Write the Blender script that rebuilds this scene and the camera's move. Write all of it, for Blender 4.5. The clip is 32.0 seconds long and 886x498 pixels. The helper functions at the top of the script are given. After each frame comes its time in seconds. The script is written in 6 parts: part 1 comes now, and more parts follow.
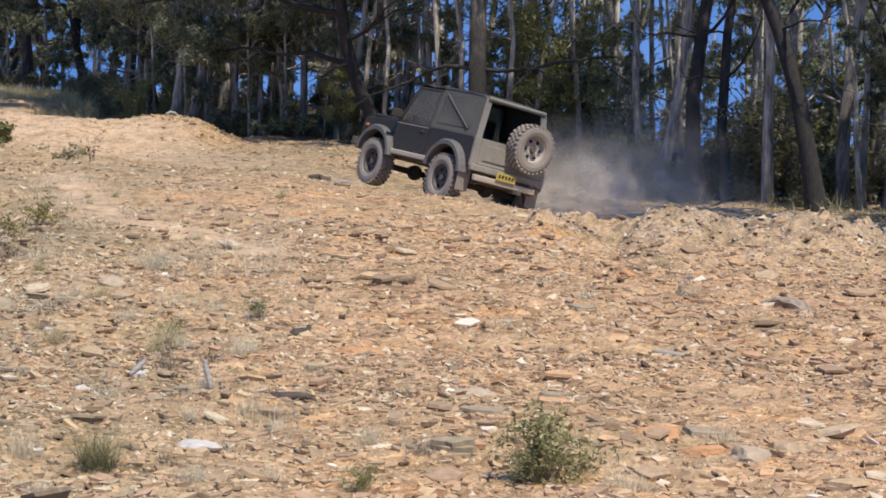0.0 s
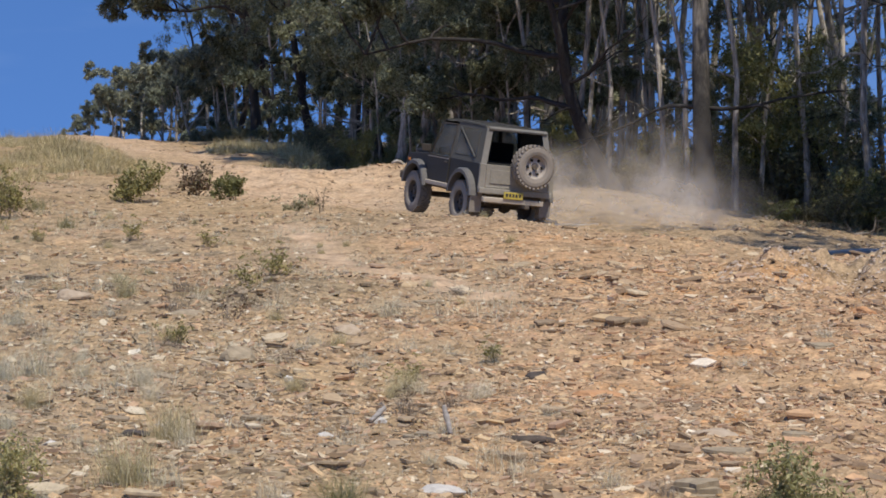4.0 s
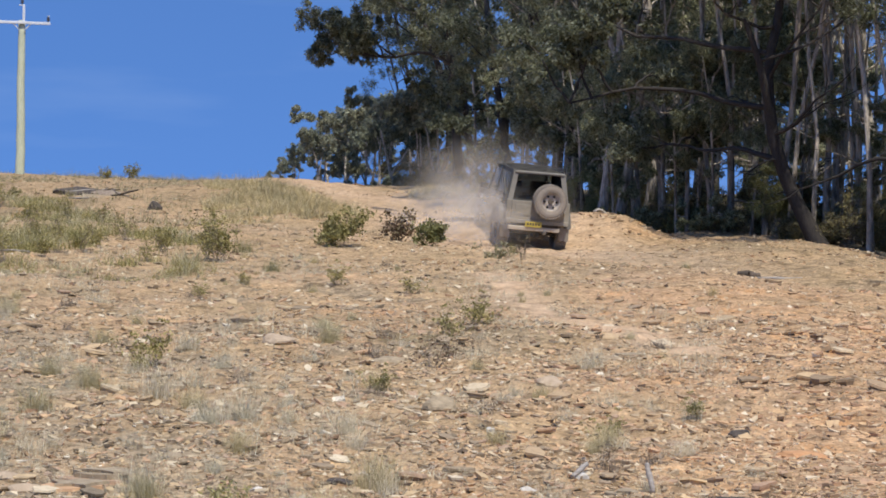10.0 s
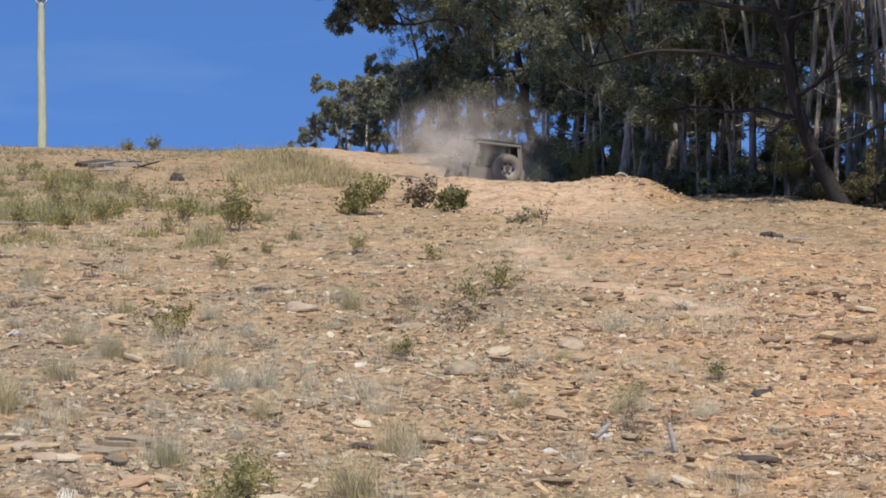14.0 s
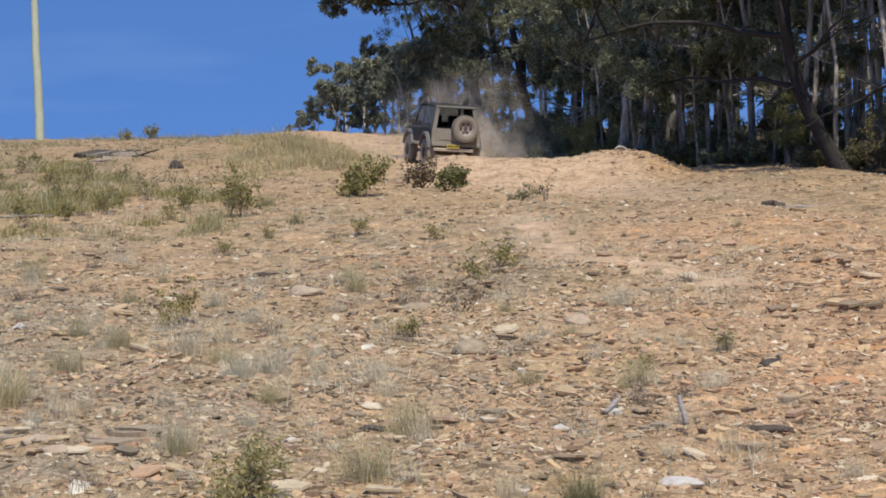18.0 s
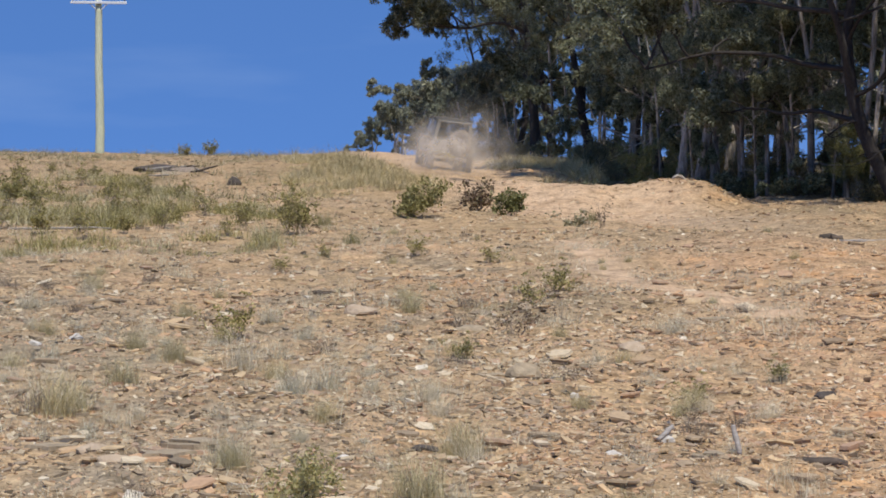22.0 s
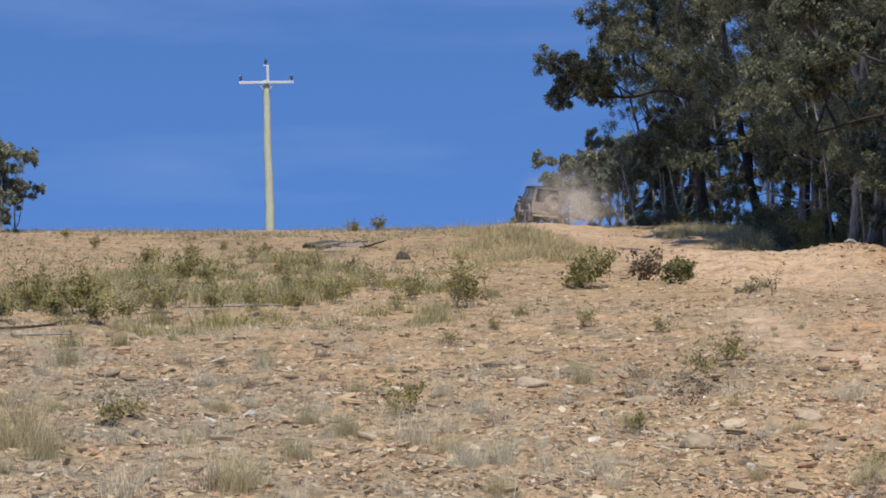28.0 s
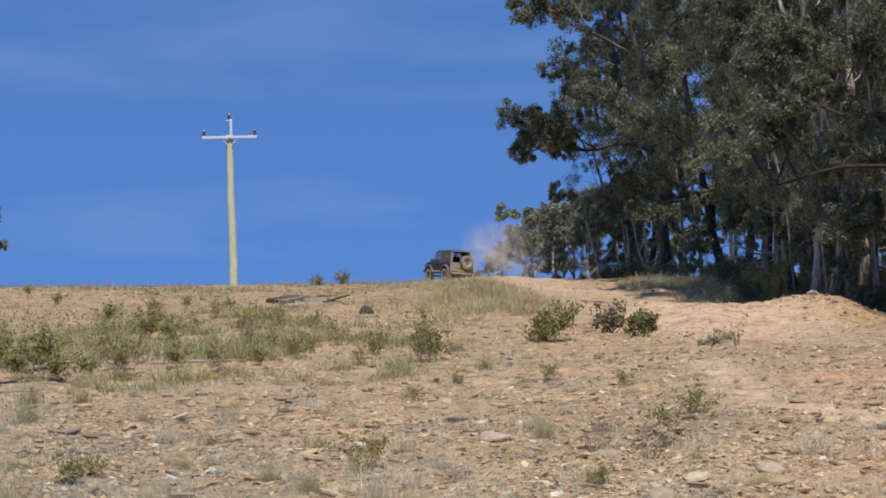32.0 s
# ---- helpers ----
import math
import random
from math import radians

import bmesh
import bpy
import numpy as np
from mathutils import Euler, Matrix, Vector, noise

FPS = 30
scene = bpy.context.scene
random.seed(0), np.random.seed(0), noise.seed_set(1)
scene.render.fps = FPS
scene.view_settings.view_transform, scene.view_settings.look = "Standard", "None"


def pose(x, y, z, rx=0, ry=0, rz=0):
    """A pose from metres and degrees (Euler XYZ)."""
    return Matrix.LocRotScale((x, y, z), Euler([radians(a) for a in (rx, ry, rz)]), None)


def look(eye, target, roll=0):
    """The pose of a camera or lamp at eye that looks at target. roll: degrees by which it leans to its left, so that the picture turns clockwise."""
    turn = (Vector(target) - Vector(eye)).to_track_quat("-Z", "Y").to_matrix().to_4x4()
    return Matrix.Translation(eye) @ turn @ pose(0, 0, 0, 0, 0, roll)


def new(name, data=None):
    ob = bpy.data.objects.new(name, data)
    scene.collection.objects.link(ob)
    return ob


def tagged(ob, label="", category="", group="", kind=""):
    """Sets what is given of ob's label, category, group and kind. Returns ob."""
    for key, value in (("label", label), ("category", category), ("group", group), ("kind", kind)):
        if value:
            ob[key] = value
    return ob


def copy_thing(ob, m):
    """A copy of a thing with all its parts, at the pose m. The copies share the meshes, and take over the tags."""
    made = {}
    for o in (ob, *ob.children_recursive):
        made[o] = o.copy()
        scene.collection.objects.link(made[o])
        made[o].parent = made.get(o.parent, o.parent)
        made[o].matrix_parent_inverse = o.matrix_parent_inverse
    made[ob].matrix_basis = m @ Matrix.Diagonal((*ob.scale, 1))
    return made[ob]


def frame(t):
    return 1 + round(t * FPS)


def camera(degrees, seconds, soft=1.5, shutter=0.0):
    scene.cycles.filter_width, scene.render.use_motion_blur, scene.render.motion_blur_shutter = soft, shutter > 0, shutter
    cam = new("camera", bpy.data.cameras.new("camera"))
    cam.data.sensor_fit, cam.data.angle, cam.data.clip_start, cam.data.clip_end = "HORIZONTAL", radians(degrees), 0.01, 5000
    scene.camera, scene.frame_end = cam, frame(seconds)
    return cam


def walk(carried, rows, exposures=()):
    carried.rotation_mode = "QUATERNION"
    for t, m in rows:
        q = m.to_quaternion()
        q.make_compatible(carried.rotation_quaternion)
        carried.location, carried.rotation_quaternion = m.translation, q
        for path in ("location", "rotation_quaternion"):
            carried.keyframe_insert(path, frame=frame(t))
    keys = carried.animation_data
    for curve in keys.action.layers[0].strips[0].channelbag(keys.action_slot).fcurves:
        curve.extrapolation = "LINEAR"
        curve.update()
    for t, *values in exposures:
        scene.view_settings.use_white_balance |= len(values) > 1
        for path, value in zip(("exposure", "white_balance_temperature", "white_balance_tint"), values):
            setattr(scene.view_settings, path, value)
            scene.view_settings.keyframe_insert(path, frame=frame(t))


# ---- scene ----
# ================= camera: held by hand, turning with the car =================
cam = camera(25.44, 32.0, soft=1.75)
# seconds, heading, tilt, lean in degrees, and the eye's sway in metres
WALK = [
    (0, 0.000, -0.999, 1.701, 0.084, 0.040, 1.571),
    (0.5, -1.235, -1.426, 2.065, 0.060, 0.037, 1.566),
    (1, -0.955, -1.572, 1.477, 0.061, 0.027, 1.583),
    (1.5, 0.050, -0.804, 1.916, 0.055, 0.033, 1.567),
    (2, -0.425, -1.214, 1.413, 0.074, 0.040, 1.566),
    (2.5, -0.724, -1.367, 0.738, 0.080, 0.053, 1.578),
    (3, -1.961, -1.027, 0.090, 0.084, 0.072, 1.579),
    (3.5, -3.596, -0.042, 0.600, 0.017, 0.044, 1.595),
    (4, -6.572, 0.166, 0.198, 0.029, 0.026, 1.567),
    (4.5, -6.756, -0.246, 0.882, 0.052, 0.032, 1.630),
    (6.5, -7.758, 1.325, -0.136, 0.025, -0.004, 1.610),
    (7, -8.284, 1.030, -0.333, 0.038, -0.008, 1.608),
    (7.5, -7.861, 1.044, -0.091, 0.044, 0.003, 1.600),
    (8, -7.867, 0.743, 0.101, 0.045, -0.003, 1.608),
    (8.5, -9.109, 1.507, 0.235, 0.029, -0.014, 1.620),
    (9, -10.035, 1.284, 0.676, 0.019, -0.013, 1.609),
    (9.5, -10.942, 0.926, 1.489, -0.003, -0.009, 1.611),
    (10, -12.385, 1.413, 1.436, -0.005, -0.024, 1.618),
    (10.5, -12.033, 1.269, 1.721, -0.031, -0.039, 1.618),
    (11, -14.251, 1.323, 1.256, -0.044, -0.046, 1.624),
    (11.5, -14.469, 1.348, 1.107, -0.046, -0.046, 1.605),
    (12, -13.472, 0.997, 1.529, -0.021, -0.037, 1.609),
    (12.5, -12.711, 0.834, 1.437, -0.046, -0.039, 1.603),
    (13, -12.428, 0.708, 0.887, 0.005, -0.025, 1.606),
    (13.5, -12.418, 0.788, 0.857, -0.018, -0.015, 1.607),
    (14, -13.049, 0.449, 0.519, 0.017, -0.013, 1.597),
    (14.5, -12.600, 0.403, 0.982, 0.013, -0.010, 1.596),
    (16.5, -11.970, 0.388, -0.601, 0.017, 0.002, 1.603),
    (17, -11.976, -0.239, -0.653, -0.009, 0.009, 1.600),
    (17.5, -12.855, 0.111, -1.037, 0.009, 0.014, 1.593),
    (18, -13.093, -0.158, -1.332, -0.006, 0.015, 1.599),
    (18.5, -13.299, -0.234, -1.372, 0.006, 0.018, 1.585),
    (19, -12.538, -0.651, -1.334, 0.004, 0.013, 1.577),
    (19.5, -13.560, -0.698, -1.471, -0.017, 0.009, 1.619),
    (20, -14.110, 0.819, -0.527, -0.021, 0.000, 1.613),
    (20.5, -14.486, 1.535, 0.820, -0.044, -0.022, 1.618),
    (21, -14.901, 0.861, 1.264, -0.011, -0.016, 1.628),
    (21.5, -14.806, 0.808, 0.701, -0.006, -0.020, 1.582),
    (22, -14.674, 0.547, 0.338, -0.020, -0.008, 1.587),
    (22.5, -14.588, 0.326, 0.265, -0.016, -0.012, 1.595),
    (23, -15.150, 0.176, 0.260, -0.013, -0.005, 1.586),
    (23.5, -15.992, 0.998, -1.146, -0.016, -0.000, 1.612),
    (24, -16.326, 1.880, -1.617, -0.029, -0.010, 1.603),
    (24.5, -16.140, 1.723, -1.460, -0.021, -0.005, 1.594),
    (25, -16.626, 1.718, -1.545, -0.028, -0.021, 1.600),
    (25.5, -16.351, 0.863, -1.717, -0.001, -0.000, 1.581),
    (26, -17.295, 1.176, -2.222, -0.011, 0.001, 1.590),
    (26.5, -18.528, 1.562, -1.934, -0.036, -0.022, 1.607),
    (28.5, -19.588, 2.772, -0.678, -0.032, -0.002, 1.593),
    (29, -19.644, 2.470, -1.347, -0.065, -0.006, 1.606),
    (29.5, -19.847, 2.696, -1.107, -0.045, -0.002, 1.609),
    (30, -19.637, 2.958, -1.094, -0.047, -0.002, 1.615),
    (30.5, -19.840, 3.142, -1.732, -0.059, -0.008, 1.615),
    (31, -19.396, 3.268, -1.387, -0.056, -0.008, 1.621),
    (31.5, -18.758, 3.656, -0.923, -0.037, 0.016, 1.615),
    (32, -18.506, 4.187, -1.128, -0.010, 0.020, 1.606),
]


def aim(az, el):
    """The direction at an azimuth (to the right of y) and a height angle, in degrees."""
    a, e = radians(az), radians(el)
    return Vector((math.sin(a) * math.cos(e), math.cos(a) * math.cos(e), math.sin(e)))


# the camera meters the scene as it turns: seconds, stops
EXPOSURE = [(0, 0.38), (1, 0.15), (3, 0.12), (7, 0.24), (10, 0.32), (13, 0.30), (14.5, 0.2), (17, 0.2), (20, 0.16), (26, 0.24), (29, 0.14), (32, 0.20)]
walk(cam, [(t, look(Vector((x, y, z)), Vector((x, y, z)) + aim(az, el), lean)) for t, az, el, lean, x, y, z in WALK], EXPOSURE)

# ================= daylight =================
SUN_AZ, SUN_EL = 152.0, 60.0
world = bpy.data.worlds.new("daylight")
scene.world = world
world.use_nodes = True
wn, wl = world.node_tree.nodes, world.node_tree.links
wn.clear()
w_out, w_bg, w_sky = wn.new("ShaderNodeOutputWorld"), wn.new("ShaderNodeBackground"), wn.new("ShaderNodeTexSky")
w_tc, w_map = wn.new("ShaderNodeTexCoord"), wn.new("ShaderNodeMapping")
w_sky.sky_type, w_sky.sun_disc = "NISHITA", False
w_sky.sun_elevation, w_sky.sun_rotation = radians(SUN_EL), radians(SUN_AZ)
w_sky.air_density, w_sky.dust_density, w_sky.ozone_density, w_sky.altitude = 1.0, 0.0, 3.5, 800
w_map.inputs["Location"].default_value = (0, 0, 0.42)
w_tint = wn.new("ShaderNodeMix")
w_tint.data_type, w_tint.blend_type = "RGBA", "MULTIPLY"
w_tint.inputs["Factor"].default_value = 1.0
w_tint.inputs[7].default_value = (0.65, 0.90, 1.20, 1)
w_bg.inputs["Strength"].default_value = 0.15
wl.new(w_tc.outputs["Generated"], w_map.inputs["Vector"])
wl.new(w_map.outputs["Vector"], w_sky.inputs["Vector"])
wl.new(w_sky.outputs["Color"], w_tint.inputs[6])
# thin cirrus, drawn out sideways
w_cm, w_cn, w_cr, w_cl = wn.new("ShaderNodeMapping"), wn.new("ShaderNodeTexNoise"), wn.new("ShaderNodeMapRange"), wn.new("ShaderNodeMix")
w_cm.inputs["Scale"].default_value = (3.0, 3.0, 16.0)
w_cn.inputs["Scale"].default_value, w_cn.inputs["Detail"].default_value = 1.6, 5
for key, val in zip(("From Min", "From Max", "To Min", "To Max"), (0.48, 0.8, 0.0, 0.11)):
    w_cr.inputs[key].default_value = val
w_cl.data_type = "RGBA"
w_cl.inputs[7].default_value = (4.2, 5.0, 6.0, 1)
wl.new(w_tc.outputs["Generated"], w_cm.inputs["Vector"])
wl.new(w_cm.outputs["Vector"], w_cn.inputs["Vector"])
wl.new(w_cn.outputs["Fac"], w_cr.inputs["Value"])
wl.new(w_cr.outputs["Result"], w_cl.inputs["Factor"])
wl.new(w_tint.outputs[2], w_cl.inputs[6])
wl.new(w_cl.outputs[2], w_bg.inputs["Color"])
wl.new(w_bg.outputs["Background"], w_out.inputs["Surface"])
sun_data = bpy.data.lights.new("sun", "SUN")
sun_data.energy, sun_data.angle, sun_data.color = 4.2, radians(0.53), (1.0, 0.93, 0.82)
sun = new("sun", sun_data)
sun.matrix_basis = look(aim(SUN_AZ, SUN_EL) * 100, (0, 0, 0))


# ================= materials =================
class Nodes:
    """A short way to wire a material."""

    def __init__(self, name):
        self.m = bpy.data.materials.new(name)
        self.m.use_nodes = True
        self.t = self.m.node_tree
        self.t.nodes.clear()
        self.out = self.t.nodes.new("ShaderNodeOutputMaterial")

    def add(self, kind, **props):
        n = self.t.nodes.new("ShaderNode" + kind)
        for k, v in props.items():
            if k == "operation":
                n.operation = v
            elif k == "data_type":
                n.data_type = v
            elif k == "blend_type":
                n.blend_type = v
            elif k == "distance":
                n.distance = v
        return n

    def link(self, a, b):
        self.t.links.new(a, b)

    def place(self):
        g = self.add("NewGeometry")
        return g.outputs["Position"]

    def local(self):
        return self.add("TexCoord").outputs["Object"]

    def noise(self, scale, detail=4, rough=0.55, vec=None, stretch=None):
        n = self.add("TexNoise")
        n.inputs["Scale"].default_value = scale
        n.inputs["Detail"].default_value = detail
        n.inputs["Roughness"].default_value = rough
        v = vec if vec is not None else self.place()
        if stretch:
            mp = self.add("Mapping")
            mp.inputs["Scale"].default_value = stretch
            self.link(v, mp.inputs["Vector"])
            v = mp.outputs["Vector"]
        self.link(v, n.inputs["Vector"])
        return n.outputs["Fac"]

    def ramp(self, fac, stops):
        r = self.add("ValToRGB")
        e = r.color_ramp.elements
        while len(e) < len(stops):
            e.new(0.5)
        for q, (p, c) in zip(e, stops):
            q.position = p
            q.color = (*c, 1) if len(c) == 3 else c
        self.link(fac, r.inputs["Fac"])
        return r.outputs["Color"]

    def grey(self, fac, lo, hi, a=0.0, b=1.0):
        r = self.add("MapRange")
        for k, val in zip(("From Min", "From Max", "To Min", "To Max"), (lo, hi, a, b)):
            r.inputs[k].default_value = val
        self.link(fac, r.inputs["Value"])
        return r.outputs["Result"]

    def mix(self, fac, a, b, blend="MIX"):
        n = self.add("Mix", data_type="RGBA", blend_type=blend)
        for val, sock in ((fac, n.inputs["Factor"]), (a, n.inputs[6]), (b, n.inputs[7])):
            if isinstance(val, (int, float)):
                sock.default_value = val
            elif isinstance(val, tuple):
                sock.default_value = (*val, 1)
            else:
                self.link(val, sock)
        return n.outputs[2]

    def rand(self):
        return self.add("ObjectInfo").outputs["Random"]

    def island(self):
        return self.add("NewGeometry").outputs["Random Per Island"]

    def finish(self, color, rough=0.9, metal=0.0, spec=0.3, bump=None, strength=0.5, depth=0.02, through_light=None):
        b = self.add("BsdfPrincipled")
        for val, key in ((color, "Base Color"), (rough, "Roughness"), (metal, "Metallic"), (spec, "Specular IOR Level")):
            if isinstance(val, tuple):
                b.inputs[key].default_value = (*val, 1)
            elif isinstance(val, (int, float)):
                b.inputs[key].default_value = val
            else:
                self.link(val, b.inputs[key])
        if bump is not None:
            n = self.add("Bump")
            n.inputs["Strength"].default_value = strength
            n.inputs["Distance"].default_value = depth
            self.link(bump, n.inputs["Height"])
            self.link(n.outputs["Normal"], b.inputs["Normal"])
        surf = b.outputs["BSDF"]
        if through_light:
            tr = self.add("BsdfTranslucent")
            self.link(color, tr.inputs["Color"]) if not isinstance(color, tuple) else None
            ms = self.add("MixShader")
            ms.inputs["Fac"].default_value = through_light
            self.link(surf, ms.inputs[1])
            self.link(tr.outputs["BSDF"], ms.inputs[2])
            surf = ms.outputs["Shader"]
        self.link(surf, self.out.inputs["Surface"])
        return self.m


def soil_material():
    n = Nodes("stony_soil")
    at = n.add("VertexColor")
    at.layer_name = "soil"
    sp = n.add("SeparateColor")
    n.link(at.outputs["Color"], sp.inputs["Color"])
    big = n.noise(0.22, 5, 0.6)
    mid = n.noise(1.7, 6, 0.65)
    fine = n.noise(14, 6, 0.7)
    tiny = n.noise(60, 3, 0.6)
    base = n.ramp(big, [(0.32, (0.265, 0.212, 0.138)), (0.5, (0.43, 0.315, 0.20)), (0.68, (0.345, 0.268, 0.182))])
    rust = n.ramp(mid, [(0.3, (0.50, 0.27, 0.125)), (0.48, (0.48, 0.325, 0.205)), (0.7, (0.42, 0.28, 0.19))])
    c = n.mix(sp.outputs["Green"], base, rust)
    c = n.mix(sp.outputs["Red"], c, n.ramp(mid, [(0.3, (0.50, 0.352, 0.24)), (0.7, (0.575, 0.435, 0.325))]))
    c = n.mix(sp.outputs["Blue"], c, n.ramp(fine, [(0.3, (0.19, 0.16, 0.12)), (0.7, (0.36, 0.305, 0.235))]))
    c = n.mix(0.75, c, n.ramp(fine, [(0.28, (0.62, 0.595, 0.55)), (0.5, (0.96, 0.945, 0.91)), (0.72, (1.2, 1.17, 1.09))]), "MULTIPLY")
    c = n.mix(0.5, c, n.ramp(tiny, [(0.3, (0.6, 0.58, 0.55)), (0.7, (1.2, 1.2, 1.2))]), "MULTIPLY")
    # dark blotches: litter, and shade between stones painted into the soil colour
    blotch = n.noise(3.2, 6, 0.68)
    c = n.mix(1.0, c, n.ramp(blotch, [(0.34, (0.48, 0.46, 0.42)), (0.47, (0.90, 0.90, 0.88)), (0.62, (1.08, 1.07, 1.04))]), "MULTIPLY")
    vo = n.add("TexVoronoi")
    vo.inputs["Scale"].default_value = 10
    v2 = n.add("TexVoronoi")
    v2.inputs["Scale"].default_value = 27
    mp = n.add("Mapping")
    mp.inputs["Rotation"].default_value = (0, 0, 0.5)
    mp.inputs["Scale"].default_value = (1.5, 1.0, 1)
    n.link(n.place(), mp.inputs["Vector"])
    warp = n.add("VectorMath", operation="ADD")
    n.link(mp.outputs["Vector"], warp.inputs[0])
    n.link(n.mix(1.0, (0, 0, 0), n.ramp(n.noise(6, 3), [(0.2, (0, 0, 0)), (0.8, (0.25, 0.2, 0.1))])), warp.inputs[1])
    n.link(warp.outputs["Vector"], vo.inputs["Vector"])
    n.link(warp.outputs["Vector"], v2.inputs["Vector"])
    cell = n.add("SeparateColor")
    n.link(vo.outputs["Color"], cell.inputs["Color"])
    cell2 = n.add("SeparateColor")
    n.link(v2.outputs["Color"], cell2.inputs["Color"])
    stony = n.grey(sp.outputs["Red"], 0.2, 1.0, 0.6, 0.2)
    c = n.mix(stony, c, n.mix(1.0, c, n.ramp(cell.outputs["Red"], [(0.0, (0.66, 0.64, 0.62)), (0.55, (1.0, 0.99, 0.97)), (1.0, (1.3, 1.27, 1.22))]), "MULTIPLY"))
    c = n.mix(stony, c, n.mix(1.0, c, n.ramp(cell2.outputs["Green"], [(0.0, (0.5, 0.48, 0.46)), (0.5, (1.0, 0.98, 0.96)), (1.0, (1.35, 1.32, 1.28))]), "MULTIPLY"))
    c = n.mix(1.0, c, (1.03, 1.025, 0.97), "MULTIPLY")
    h = n.mix(0.5, n.mix(0.4, fine, cell.outputs["Blue"]), cell2.outputs["Blue"])
    return n.finish(c, 0.95, spec=0.15, bump=h, strength=0.7, depth=0.03)


def stone_material(name, kind):
    n = Nodes(name)
    rnd = n.island() if kind == "island" else n.rand()
    tone = n.ramp(rnd, [(0.0, (0.11, 0.09, 0.07)), (0.14, (0.26, 0.205, 0.15)), (0.3, (0.42, 0.31, 0.205)), (0.42, (0.56, 0.42, 0.26)), (0.5, (0.55, 0.335, 0.20)), (0.6, (0.40, 0.265, 0.195)),
                        (0.72, (0.23, 0.19, 0.15)), (0.8, (0.42, 0.335, 0.23)), (0.92, (0.62, 0.53, 0.40)), (0.985, (0.66, 0.58, 0.46)), (0.997, (0.80, 0.75, 0.66))])
    # stones take after the ground they broke from: rusty towards the cut, grey-tan on the open slope
    xyz = n.add("SeparateXYZ")
    n.link(n.place(), xyz.inputs["Vector"])
    side = n.add("Math", operation="DIVIDE")
    n.link(xyz.outputs["X"], side.inputs[0])
    n.link(xyz.outputs["Y"], side.inputs[1])
    patch = n.add("Math", operation="MULTIPLY_ADD")
    n.link(n.noise(0.8, 4, 0.6), patch.inputs[0])
    patch.inputs[1].default_value = 0.5
    n.link(side.outputs["Value"], patch.inputs[2])
    tone = n.mix(0.3, tone, n.ramp(n.grey(patch.outputs["Value"], -0.1, 0.4), [(0.0, (0.31, 0.258, 0.18)), (0.45, (0.40, 0.30, 0.195)), (0.8, (0.48, 0.31, 0.18)), (1.0, (0.43, 0.265, 0.16))]))
    g = n.noise(22, 5, 0.65)
    c = n.mix(0.7, tone, n.ramp(g, [(0.3, (0.62, 0.585, 0.50)), (0.7, (1.25, 1.20, 1.02))]), "MULTIPLY")
    return n.finish(c, 0.88, spec=0.2, bump=g, strength=0.5, depth=0.012)


def plain_stone(name, lo, hi, scale=16):
    n = Nodes(name)
    g = n.noise(scale, 6, 0.65)
    c = n.ramp(g, [(0.3, lo), (0.7, hi)])
    return n.finish(c, 0.85, spec=0.2, bump=n.noise(40, 4), strength=0.5, depth=0.01)


def bark_material(name, low, pale, dark_base=2.5):
    """Rough dark bark below, peeling to mottled pale skin above."""
    n = Nodes(name)
    p = n.local()
    sp = n.add("SeparateXYZ")
    n.link(p, sp.inputs["Vector"])
    streak = n.noise(5.0, 6, 0.65, p, (3.0, 3.0, 0.35))
    patch = n.noise(1.3, 5, 0.65, p, (1.8, 1.8, 0.7))
    fine = n.noise(18, 5, 0.7, p, (2, 2, 0.4))
    ms = n.add("Math", operation="MULTIPLY_ADD")
    n.link(patch, ms.inputs[0])
    ms.inputs[1].default_value = 6.0
    n.link(sp.outputs["Z"], ms.inputs[2])
    f = n.grey(ms.outputs["Value"], dark_base + 1.4, dark_base + 3.8)
    skin = n.ramp(streak, [(0.36, tuple(v * 0.28 for v in pale)), (0.48, tuple(v * 0.75 for v in pale)), (0.58, pale), (0.74, tuple(min(0.8, v * 1.35) for v in pale))])
    skin = n.mix(0.85, skin, n.ramp(patch, [(0.36, (0.42, 0.40, 0.38)), (0.5, (0.9, 0.88, 0.86)), (0.64, (1.25, 1.22, 1.18))]), "MULTIPLY")
    rough = n.ramp(fine, [(0.3, tuple(v * 0.4 for v in low)), (0.65, low)])
    c = n.mix(f, rough, skin)
    return n.finish(c, 0.85, spec=0.2, bump=n.mix(0.5, streak, fine), strength=0.8, depth=0.05)


def leaf_material(name, dark, mid, pale, light=0.32):
    n = Nodes(name)
    c = n.ramp(n.island(), [(0.05, dark), (0.5, mid), (0.95, pale)])
    v = n.ramp(n.rand(), [(0.0, (0.85, 0.88, 0.85)), (1.0, (1.12, 1.08, 1.0))])
    c = n.mix(1.0, c, v, "MULTIPLY")
    return n.finish(c, 0.6, spec=0.2, through_light=light)


